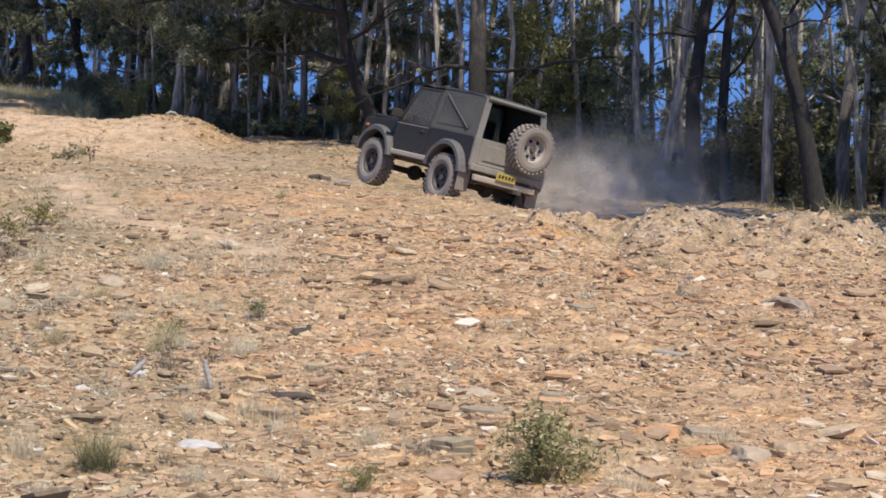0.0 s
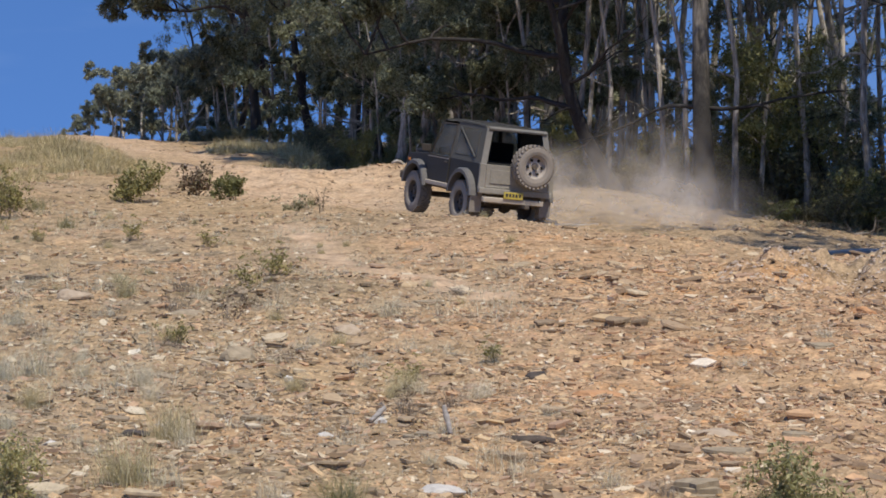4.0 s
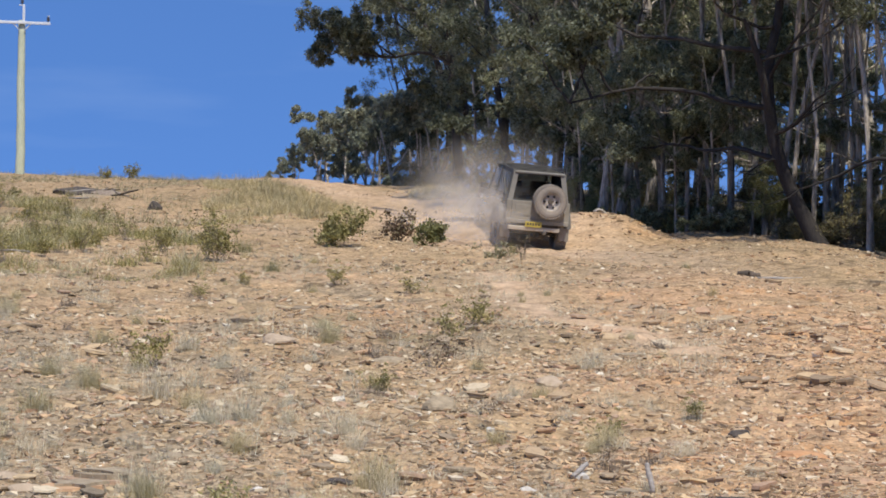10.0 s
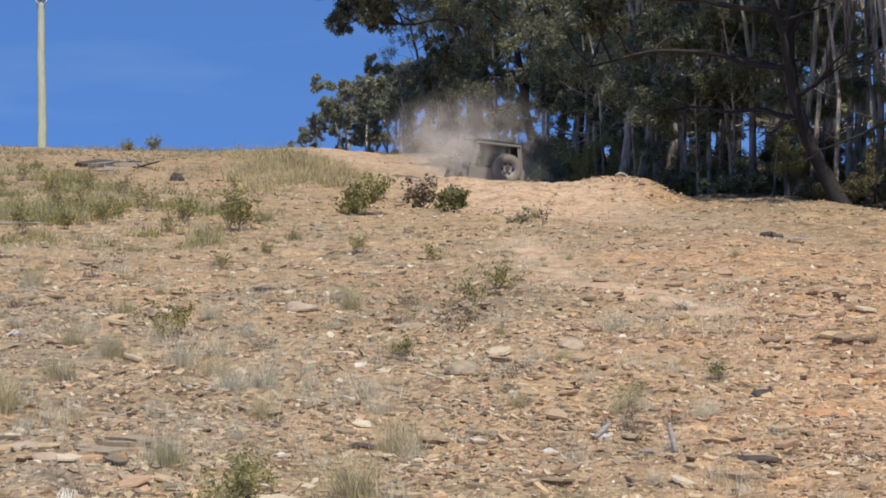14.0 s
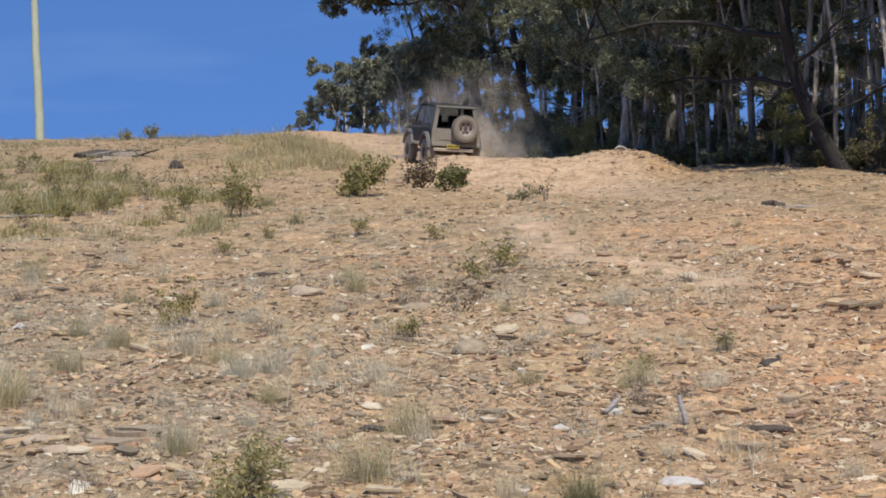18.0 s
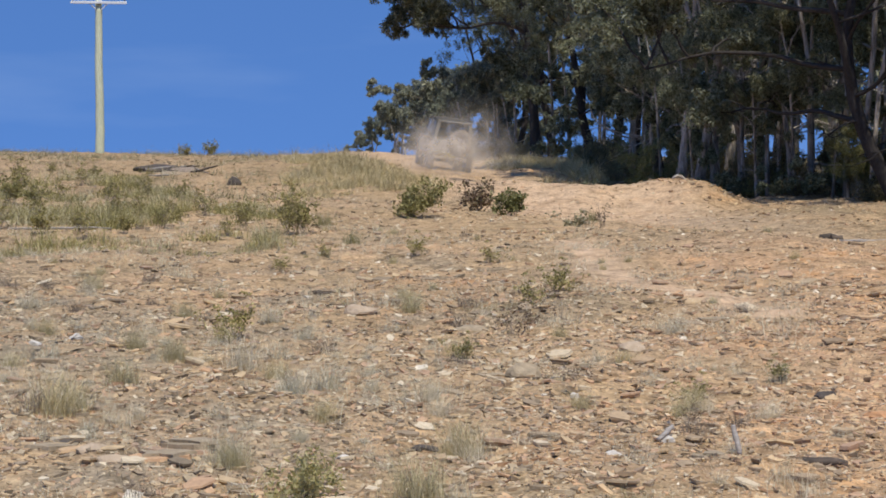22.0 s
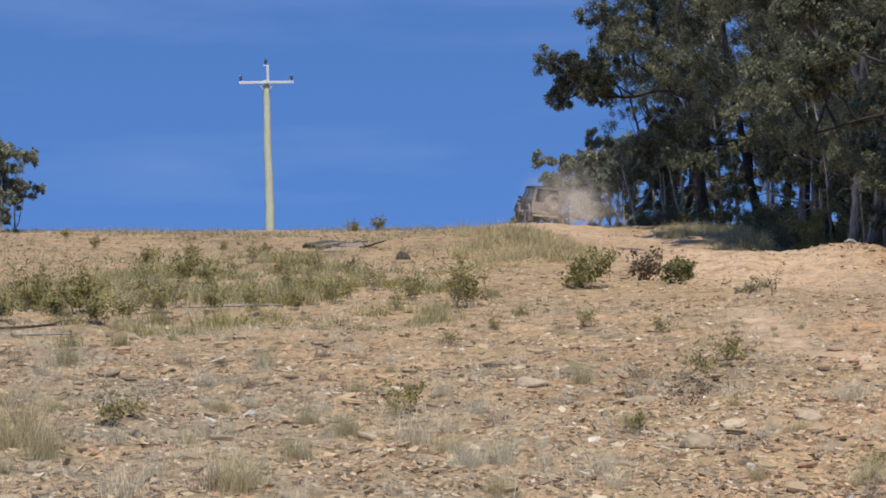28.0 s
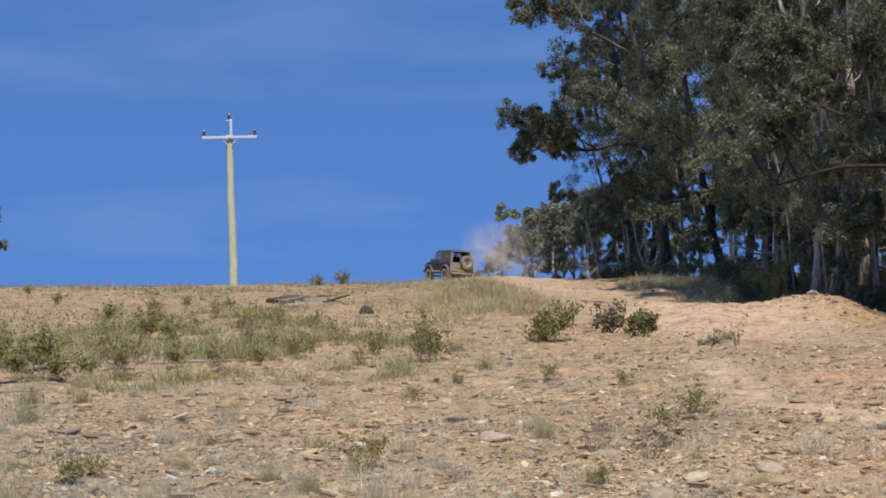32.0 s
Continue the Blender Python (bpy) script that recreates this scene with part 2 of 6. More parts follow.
def paint_material(name, color, dust, amount, rough=0.45, metal=0.0, low=0.4, high=1.3):
    """Paint under road dust, thicker low down."""
    n = Nodes(name)
    p = n.local()
    sp = n.add("SeparateXYZ")
    n.link(p, sp.inputs["Vector"])
    a = n.noise(5, 6, 0.65, p)
    ms = n.add("Math", operation="MULTIPLY_ADD")
    n.link(a, ms.inputs[0])
    ms.inputs[1].default_value = -1.2
    n.link(sp.outputs["Z"], ms.inputs[2])
    f = n.grey(ms.outputs["Value"], low - 0.6, high - 0.6, min(1.0, amount * 1.5), amount * 0.55)
    c = n.mix(f, color, n.ramp(n.noise(30, 4, 0.6, p), [(0.3, tuple(v * 0.8 for v in dust)), (0.7, dust)]))
    rg = n.grey(f, 0, 1, rough, 0.95)
    return n.finish(c, rg, metal, 0.4, n.noise(60, 3, 0.6, p), 0.15, 0.004)


def two_tone(name, a, b, scale=8, rough=0.7, metal=0.0, spec=0.3, strength=0.3, stretch=None):
    n = Nodes(name)
    g = n.noise(scale, 5, 0.6, n.local(), stretch)
    return n.finish(n.ramp(g, [(0.3, a), (0.7, b)]), rough, metal, spec, g, strength, 0.01)


M_SOIL = soil_material()
M_GRAVEL = stone_material("shale_chips", "island")
M_SLAB = stone_material("shale_slab", "object")
M_PALE = plain_stone("pale_sandstone", (0.33, 0.25, 0.165), (0.45, 0.355, 0.25))
M_WHITE = plain_stone("white_quartz", (0.40, 0.36, 0.30), (0.58, 0.54, 0.47))
M_GREYSHALE = plain_stone("grey_shale", (0.21, 0.165, 0.105), (0.40, 0.32, 0.21))
M_CLOD = plain_stone("pinkish_clods", (0.36, 0.285, 0.22), (0.54, 0.44, 0.35), 5)
M_BOULDER = plain_stone("weathered_boulder", (0.15, 0.115, 0.085), (0.36, 0.29, 0.215))
M_RUST = plain_stone("orange_shale", (0.40, 0.20, 0.09), (0.52, 0.30, 0.15))
M_DARKROCK = plain_stone("dark_rock", (0.04, 0.035, 0.03), (0.11, 0.09, 0.075))
M_DEADWOOD = two_tone("grey_dead_wood", (0.18, 0.155, 0.13), (0.42, 0.385, 0.34), 9, 0.9, stretch=(1, 1, 6))
M_CHAR = two_tone("charred_wood", (0.03, 0.026, 0.022), (0.13, 0.10, 0.075), 9, 0.9)
M_BARK_DARK = bark_material("dark_rough_bark", (0.055, 0.049, 0.045), (0.14, 0.127, 0.112), 6.0)
M_BARK_MOTTLED = bark_material("mottled_grey_bark", (0.05, 0.045, 0.04), (0.19, 0.172, 0.15), 3.6)
M_BARK_PALE = bark_material("pale_smooth_bark", (0.16, 0.13, 0.11), (0.54, 0.49, 0.42), 0.6)
M_BARK_GREY = bark_material("grey_bark", (0.12, 0.10, 0.085), (0.38, 0.345, 0.295), 1.6)
M_LEAF = leaf_material("gum_leaves", (0.132, 0.138, 0.085), (0.27, 0.279, 0.175), (0.46, 0.472, 0.335), 0.52)
# the same gum leaves for the crest, greyed and lightened to paint in haze
M_LEAF_HAZED = leaf_material("hazed_gum_leaves", (0.135, 0.145, 0.11), (0.235, 0.25, 0.195), (0.355, 0.37, 0.27), 0.34)
M_LEAF_BRUSH = leaf_material("brush_leaves", (0.11, 0.10, 0.067), (0.19, 0.172, 0.118), (0.31, 0.285, 0.135), 0.45)
M_WEED = leaf_material("olive_weed_leaves", (0.20, 0.185, 0.07), (0.35, 0.325, 0.145), (0.50, 0.465, 0.26), 0.4)
# darker gum leaves: the shade inside dense crowns is put into their colour
M_LEAF_SHADED = leaf_material("shaded_gum_leaves", (0.077, 0.086, 0.052), (0.167, 0.18, 0.11), (0.30, 0.318, 0.25), 0.48)
M_LEAF_FRESH = leaf_material("fresh_green_leaves", (0.11, 0.115, 0.04), (0.21, 0.21, 0.085), (0.32, 0.31, 0.15), 0.4)
M_LEAF_SHRUB = leaf_material("shrub_leaves", (0.155, 0.14, 0.05), (0.285, 0.25, 0.095), (0.42, 0.375, 0.175))
M_LEAF_RUST = leaf_material("rusty_shrub_leaves", (0.09, 0.055, 0.04), (0.17, 0.115, 0.075), (0.22, 0.19, 0.11))
M_GRASS = leaf_material("khaki_grass", (0.22, 0.195, 0.10), (0.37, 0.325, 0.19), (0.52, 0.46, 0.31), 0.35)
M_GRASS_GREEN = leaf_material("green_grass", (0.22, 0.195, 0.065), (0.40, 0.355, 0.135), (0.60, 0.53, 0.28), 0.4)
M_GRASS_PALE = leaf_material("pale_olive_grass", (0.31, 0.265, 0.135), (0.53, 0.46, 0.265), (0.69, 0.615, 0.43), 0.4)
M_GRASS_DRY = leaf_material("dry_grey_grass", (0.42, 0.37, 0.26), (0.60, 0.54, 0.40), (0.74, 0.69, 0.55), 0.3)
M_GRASS_TUSSOCK = leaf_material("tussock_grass", (0.17, 0.16, 0.06), (0.28, 0.255, 0.12), (0.50, 0.44, 0.27), 0.35)
M_TWIG = two_tone("twigs", (0.13, 0.105, 0.078), (0.27, 0.225, 0.175), 12, 0.9)
# seconds, place of the car's middle on the ground, heading, nose-up and right-down lean in degrees
DRIVE = [
    (0, -0.03, 31.27, 1.77, -34.1, 7.5, 10.1),
    (0.5, -0.41, 31.70, 1.83, -34.3, 7.1, 10.5),
    (1, -0.81, 32.12, 1.88, -34.5, 6.7, 10.9),
    (1.5, -1.19, 32.54, 1.92, -34.7, 6.3, 11.2),
    (2, -1.61, 32.99, 1.96, -34.9, 5.9, 11.6),
    (2.5, -2.04, 33.54, 2.05, -34.0, 6.2, 9.6),
    (3, -2.50, 34.11, 2.11, -33.0, 6.4, 7.6),
    (3.5, -3.02, 34.66, 2.15, -32.1, 6.6, 5.6),
    (4, -3.51, 35.21, 2.18, -30.8, 6.8, 3.6),
    (4.5, -4.01, 35.87, 2.25, -30.3, 6.7, 3.2),
    (6.5, -5.63, 38.59, 2.44, -26.0, 6.0, 1.6),
    (7, -5.96, 39.27, 2.50, -25.0, 6.0, 1.4),
    (7.5, -6.35, 40.00, 2.57, -25.4, 5.9, 1.2),
    (8, -6.72, 40.73, 2.63, -26.0, 5.7, 1.0),
    (8.5, -7.03, 41.46, 2.66, -26.4, 5.6, 0.9),
    (9, -7.31, 42.20, 2.72, -27.1, 5.6, 1.1),
    (9.5, -7.58, 43.12, 2.82, -24.7, 6.7, 1.8),
    (10, -7.93, 44.03, 2.90, -22.7, 7.9, 2.7),
    (10.5, -8.28, 44.92, 2.97, -20.7, 9.1, 3.6),
    (11, -8.60, 45.87, 3.06, -18.5, 10.6, 4.4),
    (11.5, -8.84, 46.41, 3.21, -19.5, 9.7, 3.5),
    (12, -9.10, 46.98, 3.50, -20.4, 8.8, 2.6),
    (12.5, -9.36, 47.54, 3.69, -21.2, 7.1, 1.8),
    (13, -9.78, 48.53, 3.67, -21.0, 8.0, 3.1),
    (13.5, -10.23, 49.46, 3.39, -21.6, 6.8, 4.3),
    (14, -10.65, 50.36, 3.10, -22.3, 5.5, 5.4),
    (14.5, -10.91, 51.08, 3.02, -23.2, 4.8, 4.8),
    (16.5, -11.89, 53.61, 3.56, -26.8, 5.7, 2.3),
    (17, -12.22, 54.40, 3.73, -26.4, 5.9, 1.7),
    (17.5, -12.66, 55.30, 3.84, -26.9, 5.8, 2.6),
    (18, -13.10, 56.19, 3.92, -27.4, 5.7, 3.5),
    (18.5, -13.53, 57.07, 4.02, -27.9, 5.5, 4.4),
    (19, -14.04, 58.07, 4.13, -28.4, 5.5, 5.3),
    (19.5, -14.52, 59.04, 4.26, -28.0, 5.9, 6.4),
    (20, -15.01, 60.12, 4.39, -27.6, 6.4, 7.4),
    (20.5, -15.54, 61.51, 4.55, -26.4, 6.8, 7.1),
    (21, -16.10, 62.88, 4.73, -25.4, 7.2, 6.7),
    (21.5, -16.66, 64.26, 4.87, -24.4, 7.5, 6.4),
    (22, -17.27, 65.68, 5.00, -23.4, 7.7, 6.1),
    (22.5, -17.98, 67.13, 5.17, -22.9, 7.8, 6.3),
    (23, -18.72, 68.60, 5.34, -22.5, 7.6, 6.5),
    (23.5, -19.44, 70.07, 5.47, -22.1, 7.4, 6.8),
    (24, -20.11, 71.57, 5.55, -21.6, 7.3, 7.0),
    (24.5, -20.72, 73.09, 5.62, -22.8, 7.2, 6.9),
    (25, -21.30, 74.63, 5.73, -23.9, 7.1, 6.8),
    (25.5, -21.88, 76.17, 5.95, -25.1, 7.0, 6.7),
    (26, -22.52, 77.83, 6.24, -26.5, 6.9, 6.5),
    (26.5, -23.28, 79.67, 6.45, -27.2, 6.7, 6.2),
    (28.5, -26.77, 87.52, 6.77, -30.9, 5.4, 4.2),
    (29, -27.73, 89.57, 6.85, -32.0, 5.1, 3.8),
    (29.5, -28.80, 91.85, 6.99, -34.4, 4.8, 3.6),
    (30, -29.87, 94.25, 7.16, -36.9, 4.5, 3.3),
    (30.5, -30.98, 96.64, 7.33, -39.4, 4.2, 3.1),
    (31, -32.15, 99.02, 7.50, -42.0, 4.0, 2.9),
    (31.5, -33.31, 101.44, 7.60, -43.5, 3.6, 2.5),
    (32, -34.49, 103.83, 7.72, -44.8, 3.3, 2.2),
]

# ================= the lie of the land =================
def lattice(ix, iy, seed):
    h = (ix.astype(np.int64) * 374761393 + iy.astype(np.int64) * 668265263 + seed * 1274126177) & 0xFFFFFFFF
    h = ((h ^ (h >> 13)) * 1274126177) & 0xFFFFFFFF
    return ((h ^ (h >> 16)) & 0xFFFF) / 65535.0


def vnoise(x, y, seed=0):
    x, y = np.asarray(x, float), np.asarray(y, float)
    ix, iy = np.floor(x), np.floor(y)
    fx, fy = x - ix, y - iy
    fx, fy = fx * fx * (3 - 2 * fx), fy * fy * (3 - 2 * fy)
    a, b = lattice(ix, iy, seed), lattice(ix + 1, iy, seed)
    c, d = lattice(ix, iy + 1, seed), lattice(ix + 1, iy + 1, seed)
    return (a + (b - a) * fx) * (1 - fy) + (c + (d - c) * fx) * fy - 0.5


def fbm(x, y, octaves=4, seed=0):
    s, a = 0, 1.0
    for k in range(octaves):
        s = s + a * vnoise(x * 2 ** k + 7.3 * k, y * 2 ** k - 3.1 * k, seed + k)
        a *= 0.5
    return s


def smooth(t):
    t = np.clip(t, 0, 1)
    return t * t * (3 - 2 * t)


# height of the slope along its length, on the open side and on the wooded side
REACH = [0, 8, 14, 20, 26, 30, 36, 42, 47, 52, 57, 66, 78, 92, 108, 122, 150, 400, 3000]
OPEN_SIDE = [-0.1, 0.42, 0.79, 1.15, 1.55, 1.84, 2.32, 2.85, 3.30, 3.75, 4.20, 4.98, 5.80, 6.72, 7.62, 8.1, 7.4, 2.0, -30]
WOOD_SIDE = [-0.1, 0.42, 0.79, 1.06, 1.28, 1.45, 1.72, 2.03, 2.25, 2.45, 2.65, 3.0, 3.4, 4.0, 4.6, 5.0, 5.0, 0.0, -30]
_rr = np.linspace(0, 200, 2001)
_ker = np.hanning(61) / np.hanning(61).sum()


def softened(z):
    t = np.interp(_rr, REACH, z)
    return np.convolve(np.pad(t, 30, mode="edge"), _ker, mode="valid")


_open, _wood = softened(OPEN_SIDE), softened(WOOD_SIDE)
BED = np.array([(x, y, z, c * 0.8) for t, x, y, z, a, b, c in DRIVE])
BED = np.vstack([[(6.5, 25.8, 1.22, 0), (3.2, 27.6, 1.44, 3)], BED, [(-38, 108, 7.6, 2)]])


def polar(az, r):
    return r * math.sin(radians(az)), r * math.cos(radians(az))


def near_bed(x, y):
    """Distance from the wheel track and the height of its bed there, which leans as the car leans."""
    ds, zs = [], []
    for (x0, y0, z0, l0), (x1, y1, z1, l1) in zip(BED[:-1], BED[1:]):
        dx, dy = x1 - x0, y1 - y0
        u = np.clip(((x - x0) * dx + (y - y0) * dy) / (dx * dx + dy * dy), 0, 1)
        ox, oy = x - x0 - u * dx, y - y0 - u * dy
        ds.append(np.hypot(ox, oy))
        right = (ox * dy - oy * dx) / math.hypot(dx, dy)
        fall = np.clip(right, -0.8, 1.6) * np.tan(np.radians(l0 + u * (l1 - l0)))
        zs.append(z0 + u * (z1 - z0) - fall)
    best = np.minimum.reduce(ds)
    total, zed = 0, 0
    for d, z in zip(ds, zs):
        w = np.exp(-(d - best) / (0.05 + 0.35 * np.minimum(best, 6)))
        total, zed = total + w, zed + w * z
    return best, zed / total


SAND_LINE = [(-5.0, 19.5), (-6.5, 21), (-8.9, 24), (-10.0, 27.5), (-10.9, 31.5)]


def near_sand(x, y):
    """Distance from the worn sandy line across the slope."""
    best = np.full(np.shape(x), 1e9)
    for p, q in zip(SAND_LINE[:-1], SAND_LINE[1:]):
        (x0, y0), (x1, y1) = polar(*p), polar(*q)
        u = np.clip(((x - x0) * (x1 - x0) + (y - y0) * (y1 - y0)) / ((x1 - x0) ** 2 + (y1 - y0) ** 2), 0, 1)
        best = np.minimum(best, np.hypot(x - x0 - u * (x1 - x0), y - y0 - u * (y1 - y0)))
    return best


def bump_at(x, y, az, r, high, across, along):
    """A mound at a place, wider across the line of sight or along it."""
    cx, cy = polar(az, r)
    s, c = math.sin(radians(az)), math.cos(radians(az))
    u, v = (x - cx) * c - (y - cy) * s, (x - cx) * s + (y - cy) * c
    return high * np.exp(-(u / across) ** 2 - (v / along) ** 2)


# the spoil bank along the cut: azimuth and the height of its crest
BERM_AZ = [1, 2.5, 3.6, 4.4, 5.2, 5.8, 6.8, 7.6, 8.5, 9.2, 10.2, 11.0, 11.8, 12.9, 15, 18]
BERM_Z = [1.33, 1.42, 1.45, 1.40, 1.18, 1.40, 1.53, 1.49, 1.34, 1.50, 1.58, 1.54, 1.46, 1.34, 1.35, 1.33]


def berm(r, az):
    """How much of a place belongs to the spoil bank: a long worn face towards the slope, with a crest."""
    u = r - 23.3
    return np.where(u < 0, np.exp(-(np.abs(u) / 1.9) ** 2.6), np.exp(-(u / 1.2) ** 4)) * smooth((az - 0.5) / 2.5) * smooth((25 - az) / 6)


# the lip across the track: azimuth and the height of its crest
LIP_AZ = [-14.6, -13.5, -12.7, -11.4, -10.4, -9.7, -9.2, -8.7, -8.0, -7.1, -6.4, -5.8, -5.0]
LIP_Z = [3.2, 3.5, 3.63, 3.60, 3.57, 3.58, 3.62, 3.70, 3.73, 3.66, 3.38, 3.2, 2.9]


def lip(r, az):
    u = r - 47.5 - 0.35 * np.sin(az * 1.9)
    return np.where(u < 0, smooth((u + 3.9) / 3.6), np.exp(-(u / 1.5) ** 2)) * smooth((az + 15) / 1.5) * smooth((-4.6 - az) / 1.2)


def height(x, y, grain=True):
    x, y = np.asarray(x, float), np.asarray(y, float)
    r, az = np.hypot(x, y), np.degrees(np.arctan2(x, y))
    w = smooth((az + 5) / 13)
    far = r > 199
    lo = np.where(far, np.interp(r, REACH, OPEN_SIDE), np.interp(r, _rr, _open))
    hi = np.where(far, np.interp(r, REACH, WOOD_SIDE), np.interp(r, _rr, _wood))
    z = lo * (1 - w) + hi * w
    behind = smooth((np.cos(np.radians(az)) + 0.1) / 0.6)
    z = z * behind + (-0.1 - 0.02 * np.minimum(r, 300)) * (1 - behind)
    # spoil heaped along the cut, and the grassy hump
    z = z + bump_at(x, y, -17.6, 60, 0.42, 4.5, 7.0)
    z = z + bump_at(x, y, -9.1, 58, -0.95, 3.2, 10.0)
    z = z + bump_at(x, y, 1.4, 25.0, 0.04, 1.2, 1.0)
    crest = np.interp(az, BERM_AZ, BERM_Z) - 0.05 + 0.05 * fbm(x * 1.3, y * 1.3, 3, 43)
    z = z + berm(r, az) * np.maximum(0, crest - z)
    d, zb = near_bed(x, y)
    lee = smooth((az - np.interp(r, [44, 48, 56, 66], [-10, -11, -12.7, -14.5])) / 0.8) * smooth((r - 46) / 3) * smooth((72 - r) / 8)
    k = 1 - smooth((d - 1.1) / (3.4 - 1.9 * lee))
    z = z * (1 - k) + zb * k
    # the pushed-up lip that the track climbs over, with a mound beside it
    z = z + lip(r, az) * np.maximum(0, np.interp(az, LIP_AZ, LIP_Z) - z)
    z = z - 0.05 * np.exp(-((d - 0.66) / 0.16) ** 2) * (r < 110)
    calm = 1 - 0.75 * np.exp(-(d / 1.2) ** 2)
    z = z + calm * (0.16 * fbm(x * 0.23, y * 0.23, 3, 5) * smooth(r / 10))
    if grain:
        near = smooth((130 - r) / 60)
        z = z + near * calm * (0.10 * fbm(x * 1.1, y * 1.1, 3, 11) + 0.035 * np.abs(fbm(x * 5, y * 3.4, 3, 23)))
        z = z + near * 0.02 * fbm(x * 9, y * 7, 2, 31)
        z = z + berm(r, az) * (0.3 * fbm(x * 0.9, y * 0.9, 3, 41) - 0.55 * np.abs(fbm(x * 1.9, y * 1.9, 4, 44)) + 0.16 * fbm(x * 8, y * 8, 3, 47) + 0.15)
    return z


def ground_z(x, y):
    return float(height(np.array([x]), np.array([y]))[0])


def mesh_from(name, verts, faces, smooth_shade=False):
    """A mesh from arrays: n x 3 places and m x k corners."""
    me = bpy.data.meshes.new(name)
    verts, faces = np.asarray(verts, np.float32), np.asarray(faces, np.int32)
    m, k = faces.shape
    me.vertices.add(len(verts))
    me.vertices.foreach_set("co", verts.ravel())
    me.loops.add(m * k)
    me.loops.foreach_set("vertex_index", faces.ravel())
    me.polygons.add(m)
    me.polygons.foreach_set("loop_start", np.arange(0, m * k, k, dtype=np.int32))
    me.polygons.foreach_set("use_smooth", np.full(m, smooth_shade))
    me.update(calc_edges=True)
    return me


def put(name, me, material, parent=None, label="", m=None):
    """Links a mesh as one object, at a pose, under a parent if there is one."""
    ob = new(name, me)
    if material is not None and not me.materials:
        me.materials.append(material)
    if parent is not None:
        ob.parent = parent
    if m is not None:
        ob.matrix_basis = m
    if label:
        ob["label"] = label
    return ob


def part(name, bm, material, parent, label="", m=None, smooth_shade=False):
    me = bpy.data.meshes.new(name)
    bm.normal_update()
    bm.to_mesh(me)
    bm.free()
    if smooth_shade:
        for p in me.polygons:
            p.use_smooth = True
    return put(name, me, material, parent, label, m)


def build_ground():
    wedge = np.arange(-38, 18.01, 0.16)
    rest = np.arange(20, 321, 4.0)
    az = np.concatenate([wedge, rest])
    r = [0.004, 0.4, 1, 2, 3.5, 5]
    while r[-1] < 128:
        r.append(r[-1] + (0.07 if 20.5 < r[-1] < 24.6 else 0.009 * r[-1]))
    while r[-1] < 3600:
        r.append(r[-1] * 1.09)
    r = np.array(r)
    A, R = np.meshgrid(np.radians(az), r)
    X, Y = R * np.sin(A), R * np.cos(A)
    Z = height(X, Y)
    na, nr = len(az), len(r)
    verts = np.stack([X, Y, Z], -1).reshape(-1, 3)
    i, j = np.meshgrid(np.arange(nr - 1), np.arange(na), indexing="ij")
    j2 = (j + 1) % na
    faces = np.stack([i * na + j, (i + 1) * na + j, (i + 1) * na + j2, i * na + j2], -1).reshape(-1, 4)[:, ::-1]
    me = mesh_from("ground", verts, faces, True)
    d, zb = near_bed(X, Y)
    azd = np.degrees(A)
    azd = np.where(azd > 180, azd - 360, azd)
    n1, n2 = fbm(X * 0.35, Y * 0.35, 3, 51), fbm(X * 0.9, Y * 0.9, 3, 61)
    sand = np.clip((1 - smooth((d - 1.3) / 2.2)) * smooth((R - 34) / 8) * 0.9 + n1 * 0.5, 0, 1) * smooth((R - 20) / 14)
    streak = np.exp(-(near_sand(X, Y) / 0.45) ** 2)
    sand = np.clip(np.maximum(sand, streak), 0, 1)
    rust = np.clip(smooth((azd + 14) / 12) * 0.75 + n2 * 0.9 + n1 * 0.6, 0, 1) * (1 - 0.8 * smooth((R - 27) / 8))
    rust = np.clip(rust + bump_at(X, Y, -8, 46.5, 0.6, 3, 2), 0, 1)
    bank = berm(R, azd) * smooth((azd - 3) / 3)
    sand = np.clip(sand + 0.5 * bank, 0, 1)
    rust = np.clip(rust * (1 - 0.8 * bank) + bump_at(X, Y, 8.5, 17.5, 0.9, 1.4, 1.6) + bump_at(X, Y, -1.5, 13.5, 0.8, 0.5, 0.7) + bump_at(X, Y, 1.5, 20, 0.6, 1.2, 1.6), 0, 1)
    ahead = smooth((120 - np.abs(azd)) / 40)
    rust = rust * ahead + 0.35 * (1 - ahead)
    edge = np.interp(azd, WOOD_AZ, WOOD_R)
    litter = smooth((R - edge + 0.3 + 2.5 * n1) / 3.0) * smooth((azd + 16) / 4)
    debris = smooth((fbm(X * 0.8, Y * 0.8, 4, 95) - 0.05) / 0.35) * smooth((-azd - 6) / 9) * smooth((34 - R) / 8)
    litter = np.clip(ahead * litter + 0.42 * smooth((azd + 9.5) / 2.5) * smooth((R - 28) / 6) * smooth((n2 + 0.5) / 0.6) * (1 - bump_at(X, Y, -8, 46.8, 1.0, 3.4, 3)) * ahead + 0.75 * debris * ahead + 0.42 * bank + 0.4 * ahead * smooth((-azd - 21) / 6) * smooth((36 - R) / 8) * smooth((n2 + 0.35) / 0.5), 0, 1)
    me.color_attributes.new("soil", "FLOAT_COLOR", "POINT")
    col = np.stack([sand, rust, litter, np.ones_like(sand)], -1).astype(np.float32)
    me.color_attributes["soil"].data.foreach_set("color", col.ravel())
    tagged(put("ground", me, M_SOIL), "tan and orange stony hillside of broken shale", "ground", kind="structure")


